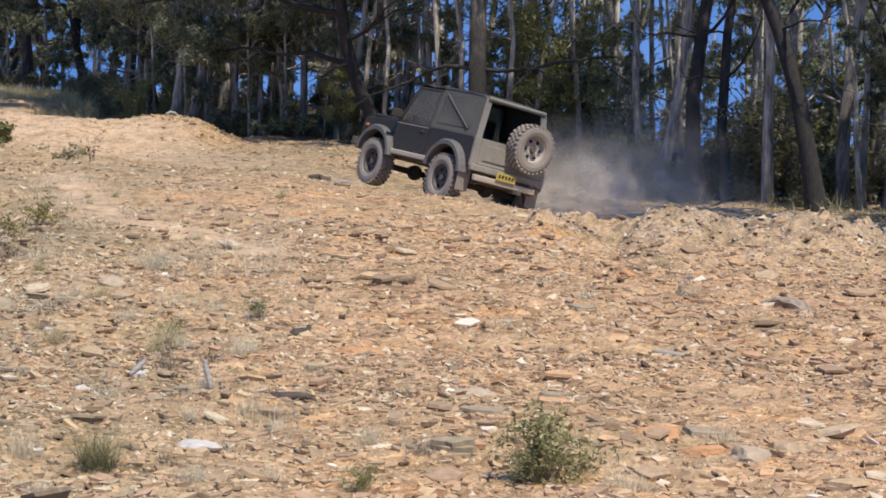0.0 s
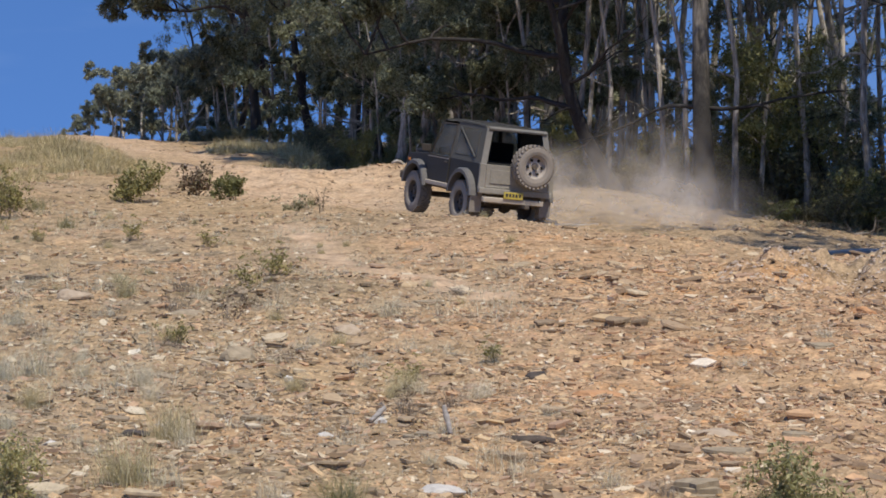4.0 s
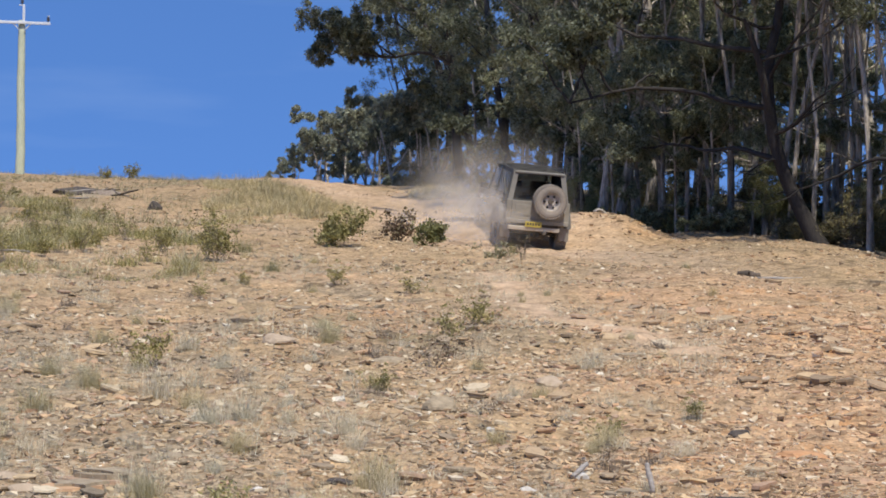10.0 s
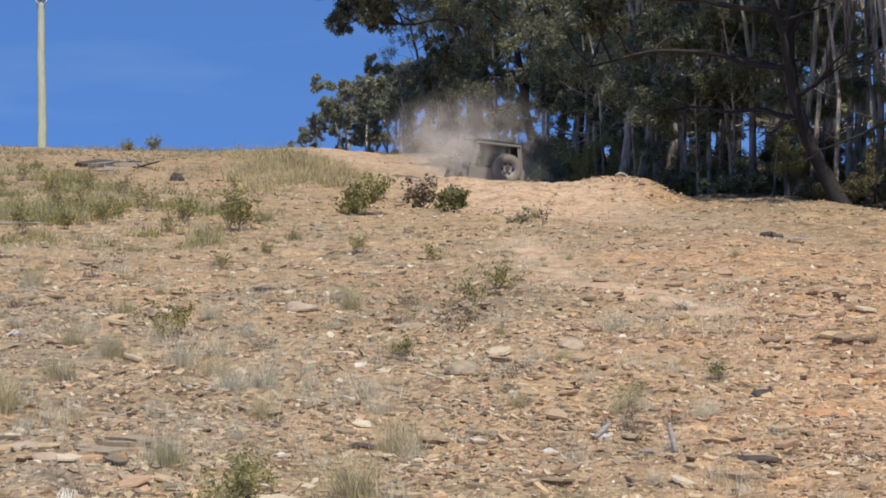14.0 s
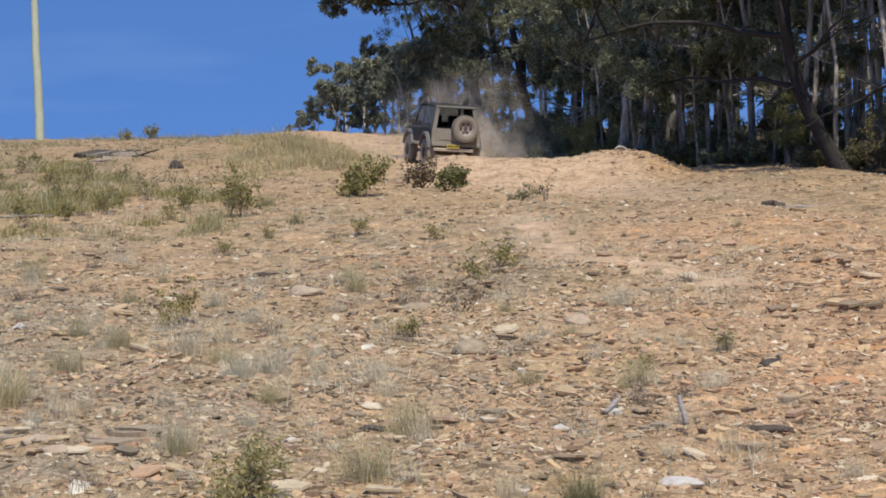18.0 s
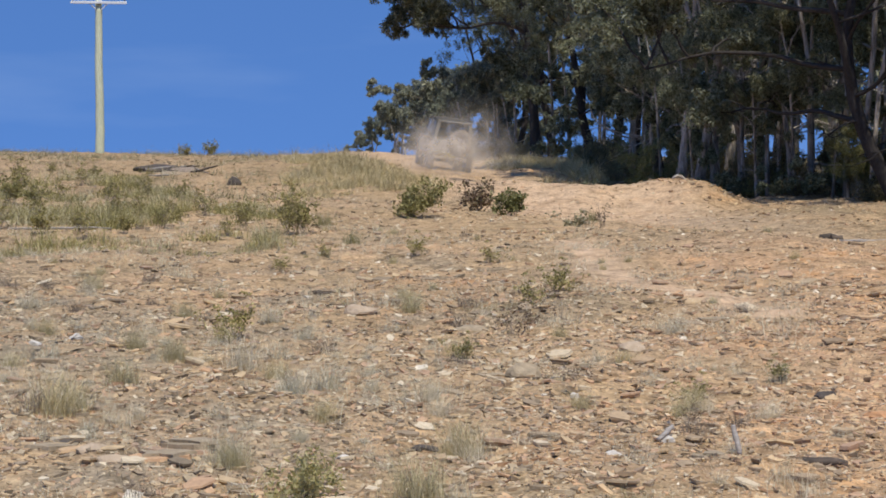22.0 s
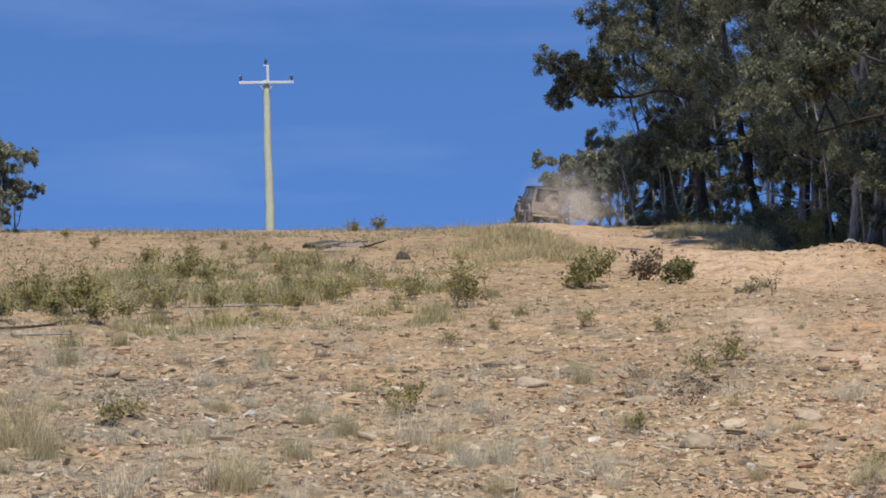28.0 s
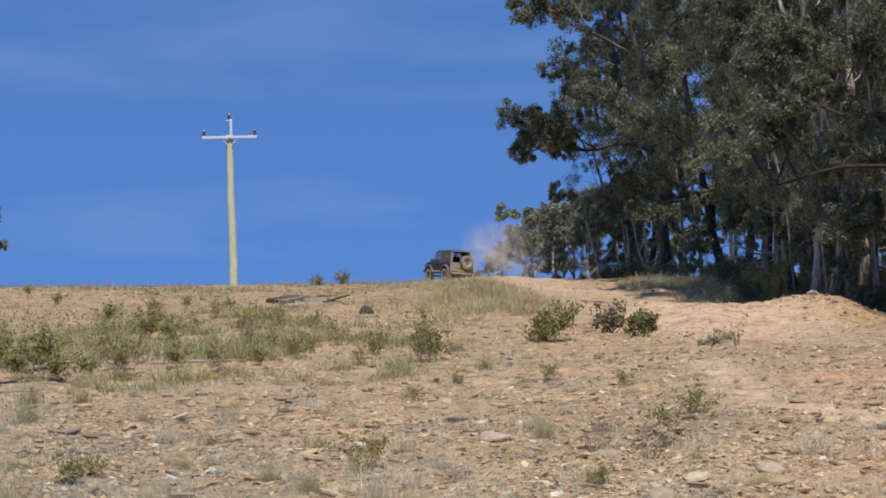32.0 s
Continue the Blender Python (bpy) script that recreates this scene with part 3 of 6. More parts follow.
# the wood's edge: azimuth and distance
WOOD_AZ = [-40, -16, -13.5, -11.5, -10, -8, -5, -2, 1, 5, 9, 13, 20, 60]
WOOD_R = [140, 118, 96, 84, 68, 55.5, 49, 46.5, 44.5, 42, 39, 36, 33, 28]


# ---------------- loose stones ----------------
def chip(rng):
    """An angular plate of shale about one metre across, broken back underneath."""
    a = np.arange(4) * math.pi / 2 + rng.uniform(-0.7, 0.7, 4)
    q = rng.uniform(0.22, 0.66, 4)
    x, y = np.cos(a) * q, np.sin(a) * q * rng.uniform(0.5, 0.95)
    t = rng.uniform(0.05, 0.13)
    top = np.stack([x, y, np.full(4, t) + rng.uniform(-0.05, 0.05, 4)], -1)
    k = rng.uniform(0.7, 1.0)
    low = np.stack([x * k, y * k, np.full(4, -t)], -1)
    return np.vstack([low, top])


def strew(name, label, seed, x, y, s):
    """Plates of shale lying at x, y with their sizes, as one mesh."""
    bare = berm(np.hypot(x, y), np.degrees(np.arctan2(x, y))) * smooth((np.degrees(np.arctan2(x, y)) - 2.5) / 2)
    x, y, s = x[bare < 0.5], y[bare < 0.5], s[bare < 0.5]
    rng = np.random.default_rng(seed)
    forms = np.array([chip(rng) for _ in range(60)])
    n = len(x)
    z = height(x, y)
    yaw, tx, ty = rng.uniform(0, 6.28, n), rng.normal(0, 0.2, n), rng.normal(0.06, 0.2, n)
    F = forms[rng.integers(0, len(forms), n)] * s[:, None, None]
    c, sn = np.cos(yaw)[:, None], np.sin(yaw)[:, None]
    vx, vy = F[:, :, 0] * c - F[:, :, 1] * sn, F[:, :, 0] * sn + F[:, :, 1] * c
    vz = F[:, :, 2] + vx * tx[:, None] + vy * ty[:, None]
    V = np.stack([vx + x[:, None], vy + y[:, None], vz + (z + s * 0.035)[:, None]], -1).reshape(-1, 3)
    quads = np.array([[k, (k + 1) % 4, 4 + (k + 1) % 4, 4 + k] for k in range(4)] + [[4, 5, 6, 7]])
    F = (quads[None] + (np.arange(n) * 8)[:, None, None]).reshape(-1, 4)
    tagged(put(name, mesh_from(name, V, F), M_GRAVEL), label, "gravel", kind="stuff")


def crumbs(name, label, seed, x, y, s, material=None):
    """Small lumps of broken stone at x, y with their sizes, as one mesh."""
    rng = np.random.default_rng(seed)
    n = len(x)
    a = (np.arange(4) * math.pi / 2)[None] + rng.uniform(0, 6.28, n)[:, None] + rng.uniform(-0.5, 0.5, (n, 4))
    q = rng.uniform(0.35, 0.65, (n, 4)) * s[:, None]
    z = height(x, y)
    low = np.stack([x[:, None] + np.cos(a) * q, y[:, None] + np.sin(a) * q, np.repeat((z - s * 0.1)[:, None], 4, 1)], -1)
    tip = np.stack([x + rng.normal(0, 0.2, n) * s, y + rng.normal(0, 0.2, n) * s, z + s * rng.uniform(0.14, 0.38, n)], -1)
    V = np.concatenate([low, tip[:, None]], 1).reshape(-1, 3)
    tri = np.array([[k, (k + 1) % 4, 4] for k in range(4)])
    F = (tri[None] + (np.arange(n) * 5)[:, None, None]).reshape(-1, 3)
    tagged(put(name, mesh_from(name, V, F), material or M_GRAVEL), label, "gravel", kind="stuff")


def build_gravel():
    rng = np.random.default_rng(3)
    for k, (r0, r1, a0, a1, count, s0, s1, label) in enumerate((
            (6.8, 13, -36, 15, 42000, 0.014, 0.10, "loose broken shale, tan, grey and orange, lying on the slope"),
            (13, 24, -36, 16, 46000, 0.02, 0.135, "loose broken shale chips scattered over the hillside"),
            (24, 52, -33, 16, 20000, 0.04, 0.19, "pale and orange stone chips on the bare upper slope"),
            (52, 92, -36, -8, 9000, 0.06, 0.26, "stone chips on bare ground towards the crest"))):
        r = np.sqrt(rng.uniform(r0 ** 2, r1 ** 2, count))
        a = np.radians(rng.uniform(a0, a1, count))
        x, y = r * np.sin(a), r * np.cos(a)
        keep = (fbm(x * 0.5, y * 0.5, 3, 71) + fbm(x * 2.1, y * 2.1, 2, 72) * 0.6 > rng.uniform(-0.75, 0.45, count))
        keep &= near_sand(x, y) > 0.35 + 0.3 * vnoise(x * 2, y * 2, 9)
        x, y = x[keep], y[keep]
        d, zb = near_bed(x, y)
        s = s0 + (s1 - s0) * rng.uniform(0, 1, len(x)) ** 3.4
        s = np.where(d < 1.6, s * 0.5, s)
        strew("shale_gravel", label, 30 + k, x, y, s)
    # crumbs between the plates
    for k, (r0, r1, count, s0, s1) in enumerate(((6.8, 12, 38000, 0.012, 0.05), (12, 20, 38000, 0.018, 0.075), (20, 34, 24000, 0.03, 0.12), (34, 52, 10000, 0.05, 0.15))):
        r = np.sqrt(rng.uniform(r0 ** 2, r1 ** 2, count))
        a = np.radians(rng.uniform(-35, 15.5, count))
        x, y = r * np.sin(a), r * np.cos(a)
        keep = (fbm(x * 0.9, y * 0.9, 3, 75) + 0.5 * fbm(x * 3, y * 3, 2, 76) > rng.uniform(-1.0, 0.3, count)) & (near_sand(x, y) > 0.2)
        x, y = x[keep], y[keep]
        crumbs("shale_crumbs", "small crumbled shale covering the slope", 60 + k, x, y, s0 + (s1 - s0) * rng.uniform(0, 1, len(x)) ** 3)
    a = np.radians(rng.uniform(1.5, 15, 9000))
    r = 22.5 + rng.normal(0, 1.0, 9000)
    crumbs("bank_crumbs", "crumbled pinkish clods on the spoil bank", 66, r * np.sin(a), r * np.cos(a), 0.012 + 0.06 * rng.uniform(0, 1, 9000) ** 4, M_CLOD)
    # rubble on the spoil heaps
    X, Y = [], []
    for az, r, n in ((1.4, 24.0, 420), (4.6, 23.2, 60), (-8.0, 46.0, 60), (3.5, 19.5, 300)):
        cx, cy = polar(az, r)
        X.append(cx + rng.normal(0, 1.0, n))
        Y.append(cy + rng.normal(0, 0.7, n))
    X, Y = np.concatenate(X), np.concatenate(Y)
    strew("spoil_rubble", "heaped orange and grey shale rubble along the cut", 40, X, Y, 0.04 + 0.17 * rng.uniform(0, 1, len(X)) ** 3.2)


def rock_mesh(name, seed, flat=0.45, rough=0.18, cuts=2):
    """A weathered stone about one metre across, resting on its underside."""
    rng = random.Random(seed)
    bm = bmesh.new()
    bmesh.ops.create_icosphere(bm, subdivisions=cuts, radius=0.5)
    ax = [Vector((rng.uniform(-1, 1), rng.uniform(-1, 1), rng.uniform(-0.6, 1))).normalized() for _ in range(7)]
    ds = [rng.uniform(0.26, 0.42) for _ in range(7)]
    for v in bm.verts:
        for n, d in zip(ax, ds):
            over = v.co.dot(n) - d
            if over > 0:
                v.co -= n * over * 0.9
        v.co += v.co.normalized() * rough * 0.3 * noise.noise(v.co * 4 + Vector((seed, 0, 0)))
        v.co.z = v.co.z * flat
        v.co.x *= 1.1
    for v in bm.verts:
        v.co.z += 0.12 * flat
    me = bpy.data.meshes.new(name)
    bm.to_mesh(me)
    bm.free()
    return me


def slab_mesh(name, seed):
    """A broken plate of shale about one metre across: two beds, the lower one broken back."""
    rng = random.Random(seed)
    n = rng.choice((5, 6, 7))
    wide, t = rng.uniform(0.55, 0.95), rng.uniform(0.09, 0.2)
    ring = [(math.cos(6.283 * i / n + rng.uniform(-0.35, 0.35)) * rng.uniform(0.36, 0.58), math.sin(6.283 * i / n + rng.uniform(-0.35, 0.35)) * rng.uniform(0.36, 0.58) * wide) for i in range(n)]
    lift = [rng.uniform(-0.02, 0.02) for _ in ring]
    bm = bmesh.new()
    loops = []
    for k, z in ((0.72, -0.04), (0.86, t * 0.45), (1.0, t * 0.5), (0.97, t * 0.95), (0.9, t)):
        kx, ky = rng.uniform(-0.02, 0.02), rng.uniform(-0.02, 0.02)
        loops.append([bm.verts.new((x * k + kx, y * k + ky, z + q * (z > 0))) for (x, y), q in zip(ring, lift)])
    for p, q in zip(loops[:-1], loops[1:]):
        for i in range(n):
            bm.faces.new((p[i], p[(i + 1) % n], q[(i + 1) % n], q[i]))
    bm.faces.new(loops[-1])
    bmesh.ops.recalc_face_normals(bm, faces=list(bm.faces))
    me = bpy.data.meshes.new(name)
    bm.to_mesh(me)
    bm.free()
    return me


def rest(x, y, sink=0.0, yaw=0.0, scale=1.0, tilt=True):
    """The pose of a thing that lies on the slope at x, y."""
    z = ground_z(x, y)
    m = Matrix.Translation((x, y, z - sink))
    if tilt:
        e = 0.4
        n = Vector((ground_z(x - e, y) - ground_z(x + e, y), ground_z(x, y - e) - ground_z(x, y + e), 2 * e)).normalized()
        m = m @ n.to_track_quat("Z", "Y").to_matrix().to_4x4()
    return m @ pose(0, 0, 0, 0, 0, yaw) @ Matrix.Diagonal((scale, scale, scale, 1))


def ledge(seed, az, r, wide, deep, layers, words):
    """A shale ledge: thin plates lying on one another, each a part."""
    rng = random.Random(seed)
    top = new("shale_ledge")
    x, y = polar(az, r)
    top.matrix_basis = rest(x, y, 0.015, -az + rng.uniform(-12, 12))
    z = -0.02
    for k in range(layers):
        t = rng.uniform(0.014, 0.026)
        n = rng.choice((8, 9, 10, 11))
        ring = []
        for i in range(n):
            a = 2 * math.pi * i / n + rng.uniform(-0.22, 0.22)
            q = rng.uniform(0.55, 1.15) * (1 - 0.1 * k)
            ring.append((math.cos(a) * wide * 0.5 * q + rng.uniform(-0.03, 0.03) * wide, math.sin(a) * deep * 0.5 * q + 0.12 * k * deep))
        bm = bmesh.new()
        low = [bm.verts.new((px, py, z)) for px, py in ring]
        high = [bm.verts.new((px * 0.97, py * 0.97, z + t * rng.uniform(0.85, 1.1))) for px, py in ring]
        bm.faces.new(high)
        bm.faces.new(low[::-1])
        for i in range(n):
            j = (i + 1) % n
            bm.faces.new((low[i], low[j], high[j], high[i]))
        part("layer", bm, M_GREYSHALE if rng.random() < 0.7 else M_SLAB, top)
        z += t * 0.92
    tagged(top, words, "rock", "shale ledges")


def build_rocks():
    rng = random.Random(9)
    for k, (az, r, w, d, n) in enumerate(((-22.7, 10.1, 0.6, 0.4, 5), (-23.5, 9.6, 0.45, 0.4, 4), (-25.6, 10.4, 0.4, 0.35, 3), (-7.3, 10.4, 0.36, 0.22, 4), (-13.3, 14.2, 0.3, 0.22, 3), (-20.2, 15.2, 0.36, 0.25, 4),
                                          (0.99, 8.7, 0.3, 0.2, 4), (1.9, 9.7, 0.3, 0.2, 3), (4.1, 10.8, 0.3, 0.2, 3), (8.4, 9.4, 0.36, 0.24, 3), (-10.4, 17.2, 0.36, 0.24, 3), (-6.9, 19.0, 0.4, 0.3, 3), (-15.9, 21.5, 0.5, 0.3, 3), (4.6, 15.2, 0.4, 0.25, 3))):
        ledge(50 + k, az, r, w, d, n, "layered grey-brown shale ledge breaking out of the slope")
    ledge(90, -22.4, 55.4, 1.8, 1.2, 3, "grey weathered shale shelf with dead brush beside it")
    slabs = []
    for k in range(12):
        me = slab_mesh("shale_slab", 20 + k)
        me.materials.append(M_SLAB)
        slabs.append(me)
    for k in range(300):
        r = math.sqrt(rng.uniform(7.2 ** 2, 27 ** 2)) if k > 60 else rng.uniform(7.2, 13)
        az = rng.uniform(-34, 15)
        x, y = polar(az, r)
        s = rng.uniform(0.11, 0.26) * (1.15 if r > 15 else 0.9)
        ob = new("shale_slab", slabs[k % 12])
        ob.matrix_basis = rest(x, y, s * 0.01, rng.uniform(0, 360), s) @ pose(0, 0, 0, rng.gauss(0, 8), rng.gauss(0, 8), 0)
        tagged(ob, "flat angular shale slab lying on the slope", "rock", "loose shale slabs")
    # stones that stand out: azimuth, distance, width, height share, material, words
    for az, r, s, flat, mat, words in (
            (-9.2, 16.2, 0.23, 0.62, M_PALE, "pale rounded sandstone on the shale slope"),
            (-17.2, 19.9, 0.37, 0.45, M_PALE, "pale flat sandstone block"),
            (-12.38, 14.2, 0.27, 0.6, M_GREYSHALE, "grey angular shale block tilted on edge"),
            (-13.95, 18.6, 0.33, 0.4, M_GREYSHALE, "grey-brown flat shale slab on the slope"),
            (-16.69, 12.5, 0.17, 0.4, M_GREYSHALE, "small grey shale slab"),
            (-3.7, 13.6, 0.15, 0.6, M_DARKROCK, "dark stone in a hollow of the slope"),
            (-15.23, 10.8, 0.17, 0.4, M_DARKROCK, "dark blue-grey stone on the slope"),
            (-20.82, 51.0, 0.44, 1.0, M_DARKROCK, "dark rock lying on bare ground"),
            # a low grey heap, built from two flattened rocks
            (-22.75, 57.2, 1.8, 0.2, M_DARKROCK, "low dark grey heap on the crest"),
            (-22.05, 56.6, 1.2, 0.22, M_BOULDER, "low grey heap on the crest"),
            (-8.26, 10.9, 0.10, 0.6, M_WHITE, "small white quartz stone on shale"),
            (-6.35, 8.88, 0.20, 0.45, M_WHITE, "white and tan stone lying on the shale"),
            (-10.92, 13.4, 0.09, 0.8, M_WHITE, "small white quartz stone"),
            (-24.94, 10.2, 0.20, 0.5, M_PALE, "pale sandstone block on the slope"),
            (-24.3, 9.7, 0.18, 0.5, M_PALE, "small pale stone on the slope"),
            (6.93, 9.2, 0.27, 0.42, M_RUST, "flat orange shale stone"),
            (8.25, 8.9, 0.20, 0.5, M_RUST, "orange-brown block of shale"),
            (9.47, 8.8, 0.22, 0.5, M_PALE, "pale tan block of shale"),
            (10.8, 9.3, 0.2, 0.5, M_SLAB, "brown angular stone on the slope"),
            (-1.85, 12.7, 0.36, 0.3, M_RUST, "orange shale outcrop in the slope"),
            (1.43, 10.4, 0.36, 0.3, M_PALE, "broad tan shale slab"),
            (5.56, 18.5, 0.26, 0.5, M_RUST, "reddish orange stone on the bank"),
            (10.3, 16.25, 0.5, 0.42, M_BOULDER, "weathered brown boulder half sunk in the bank"),
            (-25.34, 17.2, 0.14, 0.7, M_WHITE, "white quartz stone on the slope"),
            (-9.8, 10.3, 0.10, 0.6, M_WHITE, "white quartz pebble among shale"),
            (-14.6, 11.2, 0.08, 0.6, M_WHITE, "white quartz pebble among shale"),
            (-17.7, 10.4, 0.09, 0.7, M_WHITE, "white quartz pebble among shale"),
            (-26.5, 16.5, 0.13, 0.6, M_WHITE, "white quartz stone on the slope")):
        x, y = polar(az, r)
        me = rock_mesh("rock", int(az * 31 + r * 7), flat, 0.25, 3)
        me.materials.append(mat)
        ob = new("rock", me)
        ob.matrix_basis = rest(x, y, s * 0.04, az * 40, s)
        tagged(ob, words, "rock", "stones that stand out")

# ================= plants =================
def tube(points, radii, sides=7):
    """Corners and quads of a tapering round limb along points."""
    P, n = [Vector(p) for p in points], len(points)
    verts, faces = [], []
    side = Vector((1, 0, 0))
    for i, p in enumerate(P):
        d = (P[min(i + 1, n - 1)] - P[max(i - 1, 0)]).normalized()
        u = side - d * side.dot(d)
        if u.length < 0.05:
            u = Vector((0, 1, 0)) - d * d.y
        u.normalize()
        side = u
        w = d.cross(u)
        for k in range(sides):
            a = 2 * math.pi * k / sides
            verts.append(p + (u * math.cos(a) + w * math.sin(a)) * radii[i])
    for i in range(n - 1):
        for k in range(sides):
            k2 = (k + 1) % sides
            faces.append((i * sides + k, i * sides + k2, (i + 1) * sides + k2, (i + 1) * sides + k))
    return verts, faces


def joined(pieces):
    V, F = [], []
    for v, f in pieces:
        o = len(V)
        V += [tuple(q) for q in v]
        F += [tuple(i + o for i in q) for q in f]
    return V, F


def bent(rng, start, way, length, steps, wander, lift=0.0):
    """A wandering line of points."""
    p, d = Vector(start), Vector(way).normalized()
    pts = [p.copy()]
    for _ in range(steps):
        d = (d + Vector((rng.gauss(0, wander), rng.gauss(0, wander), rng.gauss(0, wander) + lift))).normalized()
        p = p + d * (length / steps)
        pts.append(p.copy())
    return pts


def leaf_cloud(rng, centres, radii, counts, size, droop=0.6, narrow=0.26, pointed=False):
    """Leaves scattered in clumps: corners and faces; pointed ones are slim blades for crowns farther off."""
    C = np.repeat(np.array(centres), counts, 0)
    R = np.repeat(np.array(radii), counts, 0)
    n = len(C)
    u = rng.normal(0, 1, (n, 3))
    u /= np.linalg.norm(u, axis=1)[:, None]
    q = rng.uniform(0, 1, n) ** 0.6
    at = C + u * (R * q)[:, None] * np.array([1, 1, 0.62])
    d = rng.normal(0, 1, (n, 3)) + np.array([0, 0, -droop])
    d /= np.linalg.norm(d, axis=1)[:, None]
    w = np.cross(d, rng.normal(0, 1, (n, 3)))
    w /= np.linalg.norm(w, axis=1)[:, None] + 1e-9
    s = size * rng.uniform(0.6, 1.35, n)[:, None]
    if pointed:
        v = np.stack([at + w * s * narrow, at - w * s * narrow, at + d * s], 1)
        return v.reshape(-1, 3), np.arange(3 * n).reshape(-1, 3)
    v = np.stack([at, at + d * s * 0.45 + w * s * narrow, at + d * s, at + d * s * 0.45 - w * s * narrow], 1)
    return v.reshape(-1, 3), np.arange(4 * n).reshape(-1, 4)


def leaf_spray(nrg, C, R, n, size, narrow=0.22):
    """Hanging leaves round each centre, thickest on the upper side: corners and triangles."""
    C, R = np.repeat(np.asarray(C), n, 0), np.repeat(np.asarray(R), n, 0)
    k = len(C)
    u = nrg.normal(0, 1, (k, 3))
    u /= np.linalg.norm(u, axis=1)[:, None]
    at = C + u * (R * nrg.uniform(0, 1, k) ** 0.5)[:, None] * np.array([1, 1, 1.05])
    d = nrg.normal(0, 1, (k, 3)) + np.array([0, 0, -0.7])
    d /= np.linalg.norm(d, axis=1)[:, None]
    w = np.cross(d, nrg.normal(0, 1, (k, 3)))
    w /= np.linalg.norm(w, axis=1)[:, None] + 1e-9
    s = size * nrg.uniform(0.6, 1.5, k)[:, None]
    v = np.stack([at + w * s * narrow, at - w * s * narrow, at + d * s], 1)
    return v.reshape(-1, 3), np.arange(3 * k).reshape(-1, 3)


def make_tree(seed, tall, thick, bark, leaf, crown_from, spread, boughs, words, lean=(0, 0), fork=0.0, low=0, dead=0, reach=(), bough_r=0.95, leaves=105, leaf_size=0.098, wander=0.06):
    """A gum tree: an empty at its foot, a trunk with its limbs, and a crown of separate leafy boughs with gaps between them."""
    rng, nrg = random.Random(seed), np.random.default_rng(seed)
    tree = new("gum_tree")
    tree.empty_display_size = 0.3
    pieces, ends = [], []
    steps = 14
    trunk = bent(rng, (0, 0, -0.3), (lean[0], lean[1], 1), tall * 0.93, steps, wander, 0.03)
    rad = [thick * (1.5 if i == 0 else 1.15 if i == 1 else 1.0) * (1 - 0.76 * (i / steps) ** 1.15) for i in range(steps + 1)]
    pieces.append(tube(trunk, rad, 9))
    stems = [(trunk, rad)]
    ends.append((trunk[-1], 0.9))
    if fork:
        k = max(2, int(fork * steps))
        a = rng.uniform(0, 6.283)
        b = bent(rng, trunk[k], (math.cos(a) * 0.5, math.sin(a) * 0.5, 1), tall * 0.93 * (1 - k / steps) * 0.95, 9, 0.08, 0.04)
        br = [rad[k] * 0.78 * (1 - 0.8 * i / 9) for i in range(10)]
        pieces.append(tube(b, br, 8))
        stems.append((b, br))
        ends.append((b[-1], 0.9))

    def limb(start, way, length, r0, leafy, bough=1.0):
        """A crooked limb with side branches; leafy ones carry a bough at each end."""
        path = bent(rng, start, way, length, 7, 0.20, 0.04)
        pieces.append(tube(path, [r0 * (1 - 0.8 * q / 7) for q in range(8)], 5))
        for j in (3, 5, 6):
            out = (path[j] - path[j - 1]).normalized() + Vector((rng.gauss(0, 0.75), rng.gauss(0, 0.75), rng.gauss(0.25, 0.4)))
            tw = bent(rng, path[j], out, length * rng.uniform(0.25, 0.5), 4, 0.25)
            pieces.append(tube(tw, [r0 * 0.4, r0 * 0.32, r0 * 0.22, r0 * 0.14, r0 * 0.05], 4))
            if leafy:
                ends.append((tw[-1], bough * rng.uniform(0.55, 0.95)))
        if leafy:
            ends.append((path[-1], bough * rng.uniform(0.8, 1.15)))

    n_limbs = max(3, boughs // 4)
    for k in range(n_limbs + low + dead):
        path, rr = stems[k % len(stems)] if k < n_limbs else stems[0]
        top = len(path) - 1
        if k < n_limbs:
            f = (crown_from + (1 - crown_from) * ((k + rng.random()) / n_limbs) ** 0.9)
            if path is not trunk:
                f = 0.25 + 0.7 * rng.random()
            i = min(top - 1, max(1, int(f * top)))
            ln, up = spread * rng.uniform(0.6, 1.15) * (1.15 - 0.55 * f), rng.uniform(0.2, 1.0)
        else:
            i = max(2, int(rng.uniform(0.16, crown_from + 0.08) * top))
            ln, up = spread * rng.uniform(0.35, 0.8), rng.uniform(-0.15, 0.6)
        a = k * 2.4 + rng.uniform(-0.6, 0.6)
        limb(path[i], (math.cos(a), math.sin(a), up), ln, min(rr[i] * 0.5, 0.014 * ln + 0.01), k < n_limbs + low, bough_r * (1 if k < n_limbs else 0.6))
    for up, a, ln, lift, sprays in reach:
        i = min(range(len(trunk)), key=lambda q: abs(trunk[q].z - up))
        main = bent(rng, trunk[i], (math.cos(radians(a)), math.sin(radians(a)), lift), ln, 9, 0.17, 0.02)
        pieces.append(tube(main, [0.075 * (1 - 0.7 * q / 9) for q in range(10)], 7))
        for q in range(sprays):
            j = rng.choice((5, 6, 7, 8, 9, 9))
            way = Vector((math.cos(radians(a)) * 0.5 + rng.gauss(0, 0.5), math.sin(radians(a)) * 0.5 + rng.gauss(0, 0.5), rng.uniform(0.1, 1.3)))
            limb(main[j], way, rng.uniform(1.0, 2.1), 0.04, True, 0.62)
    V, F = joined(pieces)
    put("trunk", mesh_from("trunk", V, F, True), bark, tree)
    C, R = [], []
